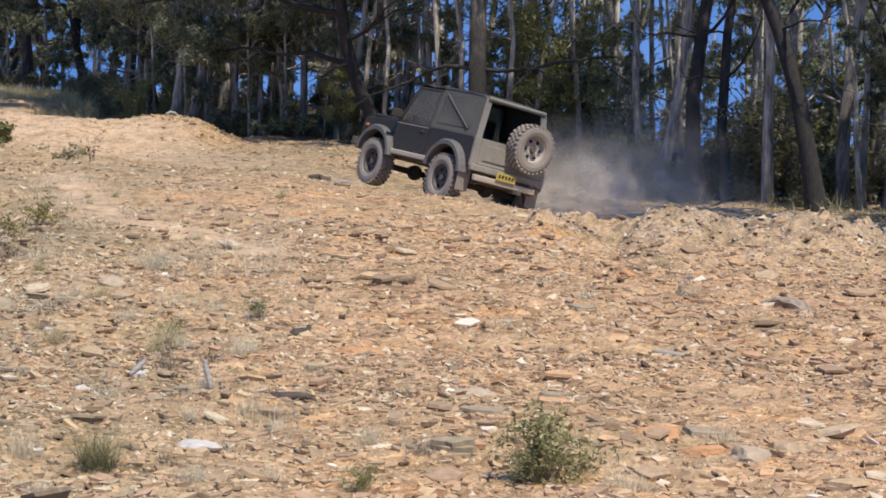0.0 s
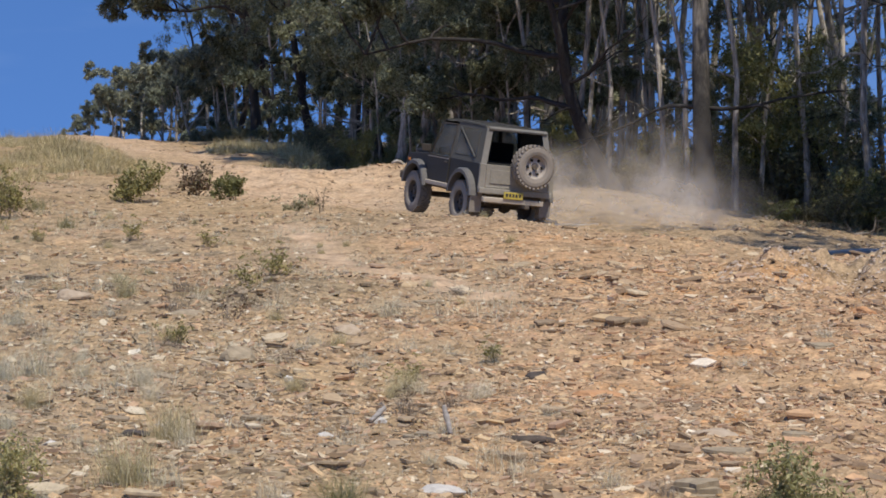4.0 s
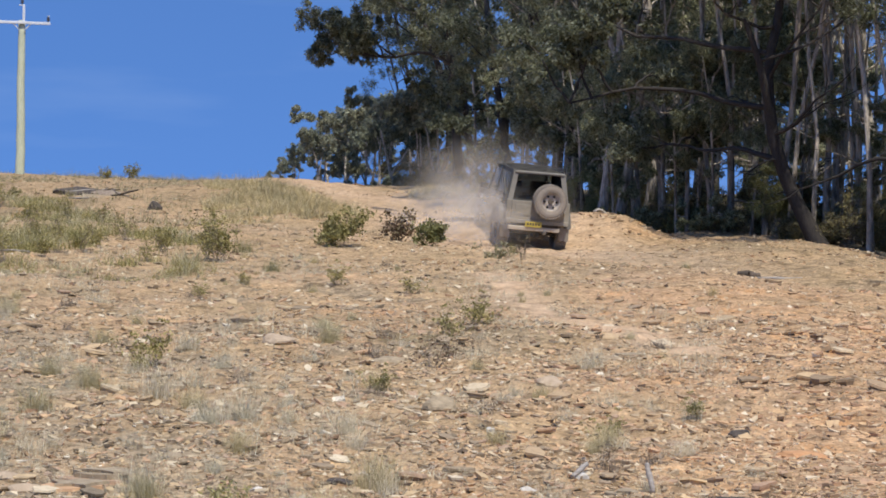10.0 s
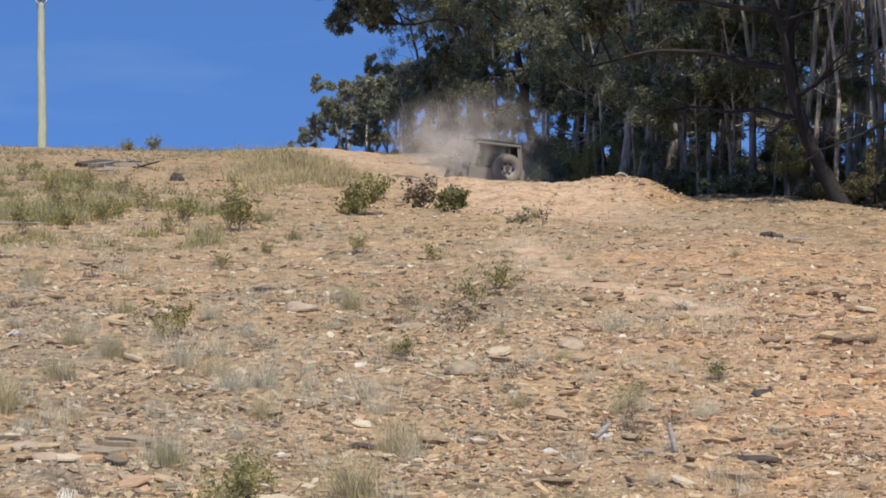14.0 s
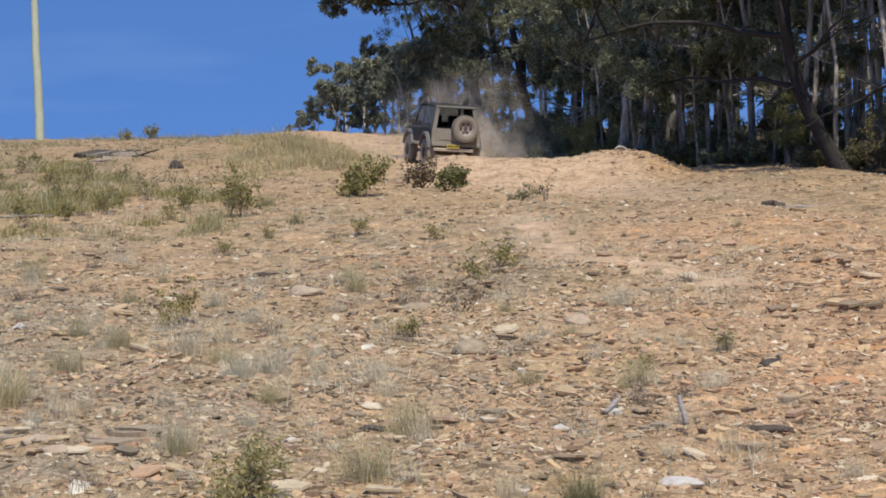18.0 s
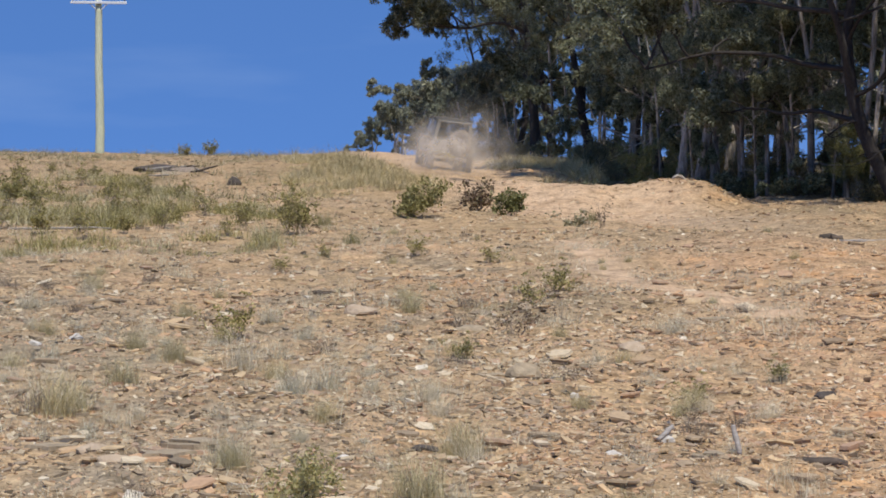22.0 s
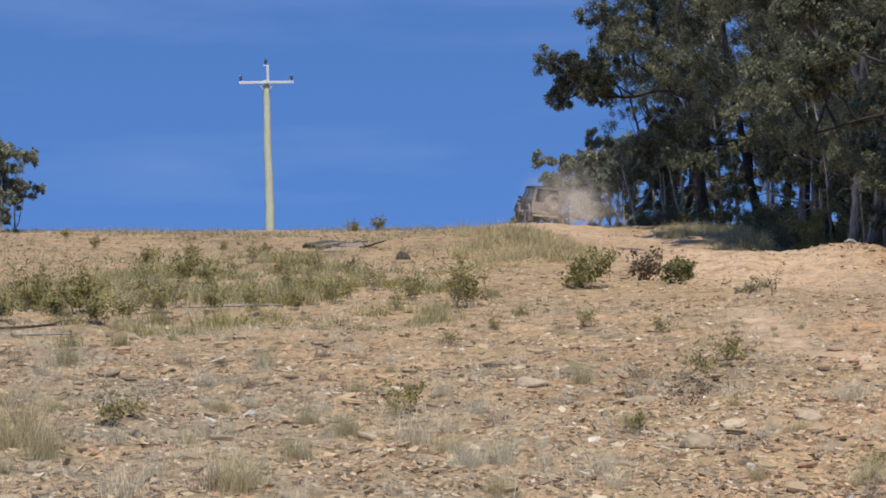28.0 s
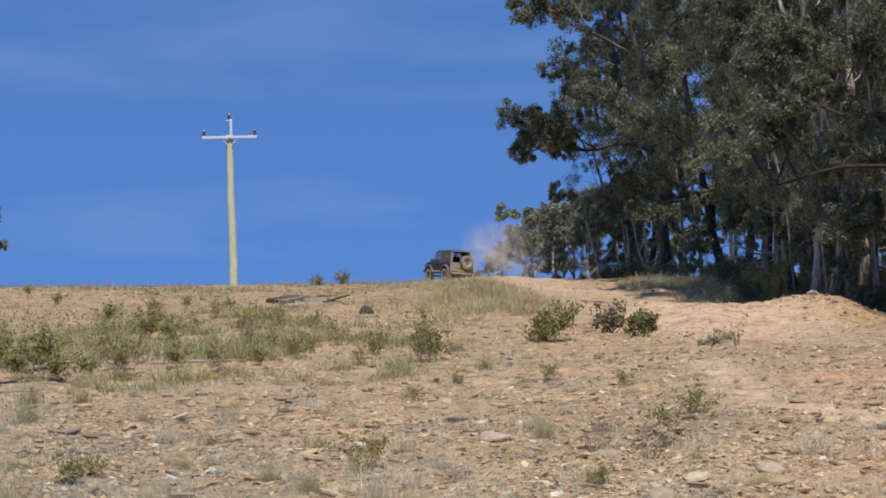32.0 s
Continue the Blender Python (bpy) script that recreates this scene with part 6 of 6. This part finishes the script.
def side_plate(bm, outline, x0, x1, shrink_top=0.0, z_ref=1.1, z_top=1.78):
    """A panel with an outline of (y, z), from x0 to x1; it leans inwards above z_ref."""
    def inward(x, z):
        k = max(0.0, (z - z_ref) / (z_top - z_ref)) * shrink_top
        return x - math.copysign(k, x)
    a = [bm.verts.new((inward(x0, z), y, z)) for y, z in outline]
    b = [bm.verts.new((inward(x1, z), y, z)) for y, z in outline]
    n = len(outline)
    bm.faces.new(a)
    bm.faces.new(b[::-1])
    for i in range(n):
        j = (i + 1) % n
        bm.faces.new((a[j], a[i], b[i], b[j]))
    bmesh.ops.recalc_face_normals(bm, faces=list(bm.faces))
    return bm


def arch(bm, y, z, r0, r1, x0, x1, a0, a1, n=12):
    rows = []
    for k in range(n + 1):
        a = radians(a0 + (a1 - a0) * k / n)
        c, s = math.cos(a), math.sin(a)
        rows.append([bm.verts.new(p) for p in ((x0, y + c * r0, z + s * r0), (x0, y + c * r1, z + s * r1), (x0 + (x1 - x0) * 0.8, y + c * r1 * 0.99, z + s * r1 * 0.99), (x1, y + c * (r1 - 0.03), z + s * (r1 - 0.03)), (x1, y + c * r0, z + s * r0))])
    for p, q in zip(rows[:-1], rows[1:]):
        for k in range(5):
            bm.faces.new((p[k], p[(k + 1) % 5], q[(k + 1) % 5], q[k]))
    bm.faces.new(rows[0])
    bm.faces.new(rows[-1][::-1])
    bmesh.ops.recalc_face_normals(bm, faces=list(bm.faces))
    return bm


TYRE_R = 0.385


def build_wheel(car, name, at, rim_mat, flip=1):
    """A wheel under the car: an empty at its hub, tyre, rim and hub cap; it turns about x, its face towards flip * x."""
    wheel = new(name)
    wheel.parent = car
    wheel.matrix_basis = at
    bm = bmesh.new()
    lathe(bm, [(0.20, -0.09), (0.215, -0.115), (0.27, -0.128), (0.325, -0.122), (0.35, -0.105), (0.352, -0.05), (0.352, 0.05), (0.35, 0.105), (0.325, 0.122), (0.27, 0.128), (0.215, 0.115), (0.20, 0.09), (0.20, -0.09)], 40)
    for k in range(30):
        for row, (x0, x1, sh) in enumerate(((-0.118, -0.055, 0.0), (-0.045, -0.004, 0.5), (0.004, 0.045, 0.0), (0.055, 0.118, 0.5))):
            a = 2 * math.pi * (k + sh) / 30
            da = 0.062
            pts = []
            for r in (0.345, TYRE_R if row in (1, 2) else TYRE_R - 0.006):
                for x, q in ((x0, -da), (x1, -da), (x1, da), (x0, da)):
                    pts.append(bm.verts.new((x, r * math.cos(a + q), r * math.sin(a + q))))
            for f in ((4, 5, 6, 7), (0, 1, 5, 4), (1, 2, 6, 5), (2, 3, 7, 6), (3, 0, 4, 7)):
                bm.faces.new([pts[i] for i in f])
    bmesh.ops.recalc_face_normals(bm, faces=list(bm.faces))
    part("tyre", bm, M_RUBBER, wheel, "chunky mud tyre caked in dust")
    bm = bmesh.new()
    s = flip
    lathe(bm, [(0.205, s * 0.10), (0.195, s * 0.105), (0.185, s * 0.06), (0.17, s * 0.03), (0.10, s * 0.055), (0.075, s * 0.06), (0.07, s * 0.045), (0.0, s * 0.045)], 32)
    bmesh.ops.recalc_face_normals(bm, faces=list(bm.faces))
    part("rim", bm, rim_mat, wheel, "dusty pressed steel rim", smooth_shade=True)
    # dark discs on the closed rim, coloured like the shade inside its holes
    for k in range(6):
        a = 2 * math.pi * k / 6
        bm = bmesh.new()
        c, q = Vector((s * 0.047, 0.132 * math.cos(a), 0.132 * math.sin(a))), Vector((s * 0.012, 0, 0))
        rod(bm, c - q, c + q, 0.026, 10)
        part("rim_hole", bm, M_DARK, wheel)
    bm = bmesh.new()
    rod(bm, (s * 0.03, 0, 0), (s * 0.085, 0, 0), 0.052, 14, 0.045)
    part("hub", bm, M_CHASSIS, wheel)
    return wheel


def build_car():
    car = new("off_road_car")
    tagged(car, "small black soft-top off-road car caked in tan dust climbing the track", "car")
    # tub with its wheel arches
    def ring(yc, n=11):
        return [(yc + 0.47 * math.cos(radians(a)), 0.47 + 0.46 * math.sin(radians(a))) for a in np.linspace(18, 162, n)]
    out = [(1.57, 0.70), (1.60, 0.98), (1.54, 1.08), (0.64, 1.13), (-1.50, 1.11), (-1.58, 1.06), (-1.60, 0.66)] + ring(-1.015)[::-1] + ring(1.015)[::-1]
    bm = side_plate(bmesh.new(), out, -0.70, 0.70)
    bevelled(bm, 0.018, 2)
    part("body", bm, M_PAINT, car)
    part("bonnet", bevelled(box(bmesh.new(), -0.56, 0.56, 0.66, 1.52, 1.10, 1.165), 0.025, 3), M_PAINT, car)
    part("floor_pan", bevelled(box(bmesh.new(), -0.52, 0.52, -1.5, 1.45, 0.52, 0.64), 0.02), M_CHASSIS, car)
    for s in (-1, 1):
        part("door", bevelled(side_plate(bmesh.new(), [(-0.30, 0.66), (-0.33, 1.115), (0.60, 1.125), (0.60, 0.80), (0.50, 0.66)], s * 0.695, s * 0.722), 0.008), M_PAINT, car)
        part("door_handle", bevelled(box(bmesh.new(), s * 0.722 - 0.012, s * 0.722 + 0.02, -0.24, -0.12, 1.0, 1.03), 0.006), M_CHASSIS, car)
        part("waist_trim", bevelled(box(bmesh.new(), s * 0.716 - 0.008, s * 0.716 + 0.010, -0.32, 0.60, 1.075, 1.09), 0.003), M_SILL, car)
        part("sill_bar", bevelled(box(bmesh.new(), s * 0.71 - 0.05, s * 0.71 + 0.06, -0.56, 0.56, 0.575, 0.655), 0.018, 3), M_SILL, car, "dusty metal sill bar")
        for y in (1.015, -1.015):
            part("wheel_flare", arch(bmesh.new(), y, 0.47, 0.43, 0.52, s * 0.66, s * 0.815, 8, 172, 14), M_FLARE, car, "dusty grey plastic flare")
        # window frames of the half doors
        part("door_window_frame", rod(rod(rod(bmesh.new(), (s * 0.69, -0.30, 1.11), (s * 0.585, -0.27, 1.70), 0.016), (s * 0.585, -0.27, 1.70), (s * 0.585, 0.33, 1.70), 0.016), (s * 0.585, 0.33, 1.70), (s * 0.69, 0.58, 1.13), 0.018), M_CHASSIS, car)
        part("door_window", side_plate(bmesh.new(), [(-0.28, 1.12), (-0.26, 1.69), (0.32, 1.69), (0.56, 1.14)], s * 0.672, s * 0.678, 0.10), M_GLASS, car, "dusty clear window")
        # canvas quarter with its soft window
        part("canvas_quarter", side_plate(bmesh.new(), [(-0.32, 1.10), (-1.53, 1.10), (-1.56, 1.12), (-1.45, 1.72), (-1.36, 1.765), (-0.30, 1.785)], s * 0.665, s * 0.69, 0.115), M_CANVAS, car, "dusty black canvas side")
        part("soft_window", side_plate(bmesh.new(), [(-0.44, 1.20), (-1.34, 1.20), (-1.27, 1.66), (-0.42, 1.69)], s * 0.692, s * 0.697, 0.115), M_PLASTIC, car, "hazy soft plastic window")
        part("canvas_seam", rod(bmesh.new(), (s * 0.690, -1.30, 1.20), (s * 0.605, -0.44, 1.68), 0.012, 6), M_CANVAS, car)
        part("tail_light", bevelled(box(bmesh.new(), s * 0.60 - 0.055, s * 0.60 + 0.055, -1.625, -1.59, 0.72, 0.88), 0.008), M_RED, car, "dusty red tail lamp")
        part("side_indicator", bevelled(box(bmesh.new(), s * 0.70 - 0.02, s * 0.70 + 0.02, 1.42, 1.50, 0.93, 0.98), 0.006), M_AMBER, car, "amber side lamp")
        part("mirror", bevelled(box(bmesh.new(), s * 0.80 - 0.09, s * 0.80 + 0.09, 0.52, 0.57, 1.16, 1.29), 0.015), M_CHASSIS, car)
        part("mirror_arm", rod(bmesh.new(), (s * 0.70, 0.55, 1.12), (s * 0.80, 0.55, 1.20), 0.012, 6), M_CHASSIS, car)
        part("windscreen_pillar", rod(bmesh.new(), (s * 0.655, 0.62, 1.12), (s * 0.565, 0.34, 1.74), 0.026, 8), M_PAINT, car)
        part("mud_flap", bevelled(box(bmesh.new(), s * 0.67 - 0.11, s * 0.67 + 0.11, -1.49, -1.47, 0.26, 0.62), 0.004), M_RUBBER, car, "dusty rubber mud flap")
        part("headlight", rod(bmesh.new(), (s * 0.47, 1.59, 0.90), (s * 0.47, 1.63, 0.90), 0.085, 16), M_GLASS, car, "round glass headlight")
        part("leaf_spring", bevelled(box(bmesh.new(), s * 0.46 - 0.03, s * 0.46 + 0.03, -1.45, -0.55, 0.40, 0.445), 0.01), M_CHASSIS, car)
        part("seat", bevelled(box(bmesh.new(), s * 0.32 - 0.22, s * 0.32 + 0.22, -0.32, -0.18, 1.0, 1.46), 0.05, 3), M_DARK, car, "dark seat back")
    part("windscreen", side_plate(bmesh.new(), [(0.62, 1.13), (0.345, 1.73), (0.351, 1.733), (0.626, 1.133)], -0.62, 0.62), M_GLASS, car, "dusty windscreen")
    part("windscreen_header", rod(bmesh.new(), (-0.565, 0.34, 1.74), (0.565, 0.34, 1.74), 0.03, 8), M_PAINT, car)
    # canvas roof
    bm = bmesh.new()
    nx, ny = 10, 14
    grid = []
    for j in range(ny + 1):
        y = 0.36 - 1.82 * j / ny
        row = []
        for i in range(nx + 1):
            u = -1 + 2 * i / nx
            z = 1.80 - 0.045 * abs(u) ** 3.2 - 0.03 * max(0, -0.9 - y) + 0.007 * math.sin(j * 1.9) - (0.05 if j == ny else 0)
            row.append(bm.verts.new((u * 0.59, y, z)))
        grid.append(row)
    for j in range(ny):
        for i in range(nx):
            bm.faces.new((grid[j][i], grid[j + 1][i], grid[j + 1][i + 1], grid[j][i + 1]))
    g = bmesh.ops.solidify(bm, geom=list(bm.faces), thickness=0.03)
    bmesh.ops.recalc_face_normals(bm, faces=list(bm.faces))
    part("canvas_roof", bm, M_CANVAS, car, "dusty black canvas roof", smooth_shade=True)
    # rear frame round the open back
    for s in (-1, 1):
        part("rear_frame_post", side_plate(bmesh.new(), [(-1.57, 1.10), (-1.46, 1.74), (-1.43, 1.74), (-1.54, 1.10)], s * 0.685, s * 0.575, 0.115), M_STRIP, car, "dusty canvas strip")
    part("rear_frame_header", rod(bmesh.new(), (-0.555, -1.465, 1.715), (0.555, -1.465, 1.715), 0.035, 10), M_STRIP, car, "rolled dusty canvas edge")
    part("tailgate", bevelled(box(bmesh.new(), -0.60, 0.60, -1.635, -1.595, 0.70, 1.10), 0.012), M_TAIL, car, "dust-covered tailgate")
    part("tailgate_panel", bevelled(box(bmesh.new(), -0.52, 0.02, -1.648, -1.632, 0.78, 1.02), 0.008), M_TAIL, car)
    part("tailgate_rib", bevelled(box(bmesh.new(), -0.60, 0.60, -1.645, -1.63, 0.705, 0.735), 0.006), M_TAIL, car)
    part("rear_corner", bevelled(box(bmesh.new(), -0.715, -0.60, -1.63, -1.575, 0.66, 1.11), 0.012), M_TAIL, car)
    part("rear_corner", bevelled(box(bmesh.new(), 0.60, 0.715, -1.63, -1.575, 0.66, 1.11), 0.012), M_TAIL, car)
    part("rear_valance", bevelled(box(bmesh.new(), -0.70, 0.70, -1.66, -1.56, 0.60, 0.70), 0.02), M_TAIL, car)
    part("rear_bumper", bevelled(box(bmesh.new(), -0.66, 0.50, -1.76, -1.67, 0.46, 0.55), 0.02, 3), M_SILL, car, "dusty steel rear bumper")
    part("tow_bar", bevelled(box(bmesh.new(), 0.10, 0.18, -1.86, -1.6, 0.40, 0.47), 0.01), M_CHASSIS, car)
    plate = part("number_plate", bevelled(box(bmesh.new(), -0.29, 0.08, -1.785, -1.772, 0.545, 0.665), 0.004), M_PLATE, car, "yellow plate with dark bars")
    for k in range(5):
        part("plate_bar", box(bmesh.new(), -0.255 + k * 0.062, -0.215 + k * 0.062, -1.789, -1.786, 0.585, 0.635), M_INK, plate)
    part("spare_bracket", bevelled(box(bmesh.new(), 0.12, 0.42, -1.72, -1.63, 0.85, 1.25), 0.015), M_CHASSIS, car)
    part("roll_bar", rod(rod(rod(bmesh.new(), (-0.58, -0.45, 1.1), (-0.52, -0.48, 1.70), 0.025), (-0.52, -0.48, 1.70), (0.52, -0.48, 1.70), 0.025), (0.52, -0.48, 1.70), (0.58, -0.45, 1.1), 0.025), M_DARK, car)
    part("cabin_floor", box(bmesh.new(), -0.655, 0.655, -1.50, 0.60, 1.112, 1.122), M_DARK, car)
    part("dashboard", bevelled(box(bmesh.new(), -0.60, 0.60, 0.42, 0.60, 1.12, 1.26), 0.03, 2), M_DARK, car)
    part("front_bumper", bevelled(box(bmesh.new(), -0.74, 0.74, 1.66, 1.78, 0.58, 0.72), 0.03, 3), M_CHASSIS, car)
    part("grille", bevelled(box(bmesh.new(), -0.36, 0.36, 1.595, 1.625, 0.80, 1.0), 0.01), M_CHASSIS, car)
    for y in (-1.015, 1.015):
        bm = bmesh.new()
        rod(bm, (-0.60, y, 0.37), (0.60, y, 0.37), 0.05, 12)
        part("axle", bm, M_CHASSIS, car)
        bm = bmesh.new()
        lathe(bm, [(0.01, 0.02), (0.10, 0.04), (0.13, 0.12), (0.10, 0.20), (0.01, 0.22)], 14)
        bmesh.ops.recalc_face_normals(bm, faces=list(bm.faces))
        part("differential", bm, M_CHASSIS, car, m=Matrix.Translation((0, y, 0.37)))
    part("exhaust", rod(bmesh.new(), (0.42, -1.2, 0.50), (0.46, -1.70, 0.46), 0.03, 10), M_CHASSIS, car)
    part("fuel_tank", bevelled(box(bmesh.new(), -0.40, 0.30, -1.50, -1.18, 0.42, 0.56), 0.03, 2), M_CHASSIS, car)
    wheels = [build_wheel(car, "wheel", Matrix.Translation((s * 0.665, y, TYRE_R)), M_RIMDARK, s) for s in (-1, 1) for y in (-1.015, 1.015)]
    build_wheel(car, "spare_wheel", Matrix.Translation((0.22, -1.76, 1.13)) @ pose(0, 0, 0, 0, 0, -90), M_RIM, 1)
    return car, wheels


def car_pose(x, y, z, head, nose, lean):
    fwd = aim(head, nose)
    side = Vector((math.cos(radians(head)), -math.sin(radians(head)), 0))
    up = side.cross(fwd)
    r = radians(lean)
    right = side * math.cos(r) - up * math.sin(r)
    up = right.cross(fwd)
    m = Matrix((right, fwd, up)).transposed().to_4x4()
    m.translation = (x, y, z)
    return m


# ================= dust =================
def dust_material():
    n = Nodes("airborne_dust")
    thick = n.add("VertexColor")
    thick.layer_name = "thickness"
    at = n.add("VectorMath", operation="ADD")
    n.link(n.local(), at.inputs[0])
    n.link(n.ramp(n.rand(), [(0.0, (0, 0, 0)), (1.0, (9, 5, 7))]), at.inputs[1])
    wisp = n.grey(n.noise(1.5, 5, 0.55, at.outputs["Vector"]), 0.34, 0.66, 0.08, 1.0)
    f = n.add("Math", operation="MULTIPLY")
    n.link(thick.outputs["Color"], f.inputs[0])
    n.link(wisp, f.inputs[1])
    d, tl, tp = n.add("BsdfDiffuse"), n.add("BsdfTranslucent"), n.add("BsdfTransparent")
    for b in (d, tl):
        b.inputs["Color"].default_value = (0.73, 0.655, 0.565, 1)
    a, b = n.add("MixShader"), n.add("MixShader")
    a.inputs["Fac"].default_value = 0.4
    n.link(f.outputs["Value"], b.inputs["Fac"])
    n.link(d.outputs["BSDF"], a.inputs[1])
    n.link(tl.outputs["BSDF"], a.inputs[2])
    n.link(tp.outputs["BSDF"], b.inputs[1])
    n.link(a.outputs["Shader"], b.inputs[2])
    n.link(b.outputs["Shader"], n.out.inputs["Surface"])
    return n.m


M_DUST = dust_material()


def dust_mesh(seed, size, thick):
    """A drift of dust: one thin, soft-rimmed, gently bowed veil that hangs upright and thins out towards the ground."""
    rng = np.random.default_rng(seed)
    seg, rings = 24, np.linspace(0, 1, 10)
    V, F, C = [], [], []
    ph = rng.uniform(0, 6.28, 3)
    for ring in rings:
        for j in range(seg):
            a = 2 * math.pi * j / seg
            q = size * ring * (1 + 0.14 * math.sin(2 * a + ph[0]) + 0.1 * math.sin(3 * a + ph[1]))
            V.append((q * math.cos(a) * 1.25, 0.35 * size * ring ** 2 * math.sin(a + ph[2]), q * math.sin(a) * 0.85))
            C.append(thick * (1 - ring ** 2) ** 1.6)
    for i in range(len(rings) - 1):
        for j in range(seg):
            j2 = (j + 1) % seg
            F.append((i * seg + j, i * seg + j2, (i + 1) * seg + j2, (i + 1) * seg + j))
    me = mesh_from("dust_puff", V, F, True)
    me.color_attributes.new("thickness", "FLOAT_COLOR", "POINT")
    col = np.repeat(np.array(C, np.float32)[:, None], 4, 1)
    me.color_attributes["thickness"].data.foreach_set("color", col.ravel())
    return me


# where the dust hangs about the car: seconds, metres to the right, up and towards the eye, spread sideways and upwards
DRIFT = [(0, 2.3, 0.2, -0.6, 1.4, 0.2), (2, 1.8, 0.35, -0.8, 1.3, 0.3), (4, 2.7, 0.3, -1.2, 2.1, 0.3), (5.5, 0.8, 0.4, -0.8, 2.0, 0.35), (7, -0.4, 0.35, -0.9, 2.0, 0.32), (9, -0.9, 0.6, 0.6, 1.1, 0.6), (11, -1.1, 0.75, 0.0, 0.7, 0.6), (12.5, -1.3, 0.45, 0.5, 1.2, 0.4),
         (13.2, -1.3, 0.6, 0.2, 1.2, 0.5), (14, -0.5, 1.3, 0.3, 0.9, 0.8), (17, -0.3, 1.2, -2.2, 1.6, 1.0), (18, 0.5, 0.7, -1.2, 1.7, 0.8), (19, 0.9, 0.5, -1.0, 1.5, 0.5), (20, 0.0, 0.5, 1.3, 1.2, 0.35), (22, 0.3, 0.5, 2.4, 0.85, 0.42), (24, 0.5, 0.45, 2.5, 0.9, 0.4), (26, 1.35, 0.6, 1.8, 1.25, 0.45),
         (29, 1.5, 0.8, 1.6, 1.3, 0.6), (32, 2.6, 1.4, 0.2, 2.0, 1.2)]


def build_dust():
    rng = random.Random(6)
    forms = [dust_mesh(1, 1.0, 0.58), dust_mesh(2, 1.25, 0.52), dust_mesh(3, 1.5, 0.46), dust_mesh(4, 1.9, 0.36)]
    made = []
    for k in range(7):
        ob = put("dust_puff", forms[k % 4], M_DUST)
        tagged(ob, "puff of pale tan dust hanging about the car", "dust", "dust about the car", "stuff")
        made.append((ob, math.cos(k * 2.4) * (0.3 + 0.15 * k), math.sin(k * 2.4) * (0.3 + 0.14 * k), 1.5 - 0.5 * k + rng.uniform(-0.1, 0.1), rng.uniform(0, 6.28), rng.uniform(-25, 25)))
    return made


def car_at(t):
    ts = [q[0] for q in DRIVE]
    if t < 0:
        return DRIVE[0][1] - t * 1.05, DRIVE[0][2] + t * 0.75, DRIVE[0][3] + t * 0.12, DRIVE[0][4]
    return tuple(float(np.interp(t, ts, [q[i] for q in DRIVE])) for i in (1, 2, 3, 4))


build_ground()
build_gravel()
build_rocks()
build_grass()
build_shrubs()
build_trees()
build_wood()
build_pole()
CAR, WHEELS = build_car()
CLOUD = build_dust()


def motions():
    walk(CAR, [(q[0], car_pose(*q[1:])) for q in DRIVE])
    # the wheels roll with the way gone
    steps = [k / 10 for k in range(321)]
    turn, rolled, last = 0.0, [], car_at(0)
    for t in steps:
        now = car_at(t)
        turn += math.dist(now[:3], last[:3]) / TYRE_R
        rolled.append(turn)
        last = now
    for w in WHEELS:
        base = w.matrix_basis.copy()
        walk(w, [(t, base @ Matrix.Rotation(-a, 4, "X")) for t, a in zip(steps, rolled)])
    for ob, across, high, deep, phase, turn in CLOUD:
        rows = []
        for i in range(65):
            t = i / 2
            x, y, z, head = car_at(t)
            right, up, near, wide, tall = (float(np.interp(t, [q[0] for q in DRIFT], [q[c] for q in DRIFT])) for c in range(1, 6))
            back = Vector((-x, -y, 0)).normalized()
            side = Vector((-back.y, back.x, 0))
            p = Vector((x, y, z)) + side * (right + wide * (across + 0.25 * math.sin(0.8 * t + phase))) + back * (near + deep)
            p.z += max(0.3, up + tall * (high + 0.25 * math.sin(0.6 * t + 2 * phase)))
            rows.append((t, Matrix.Translation(p) @ pose(0, 0, 0, 0, 12 * math.sin(0.5 * t + phase), math.degrees(math.atan2(x, -y)) + 180 + turn * 0.6)))
        walk(ob, rows)


motions()
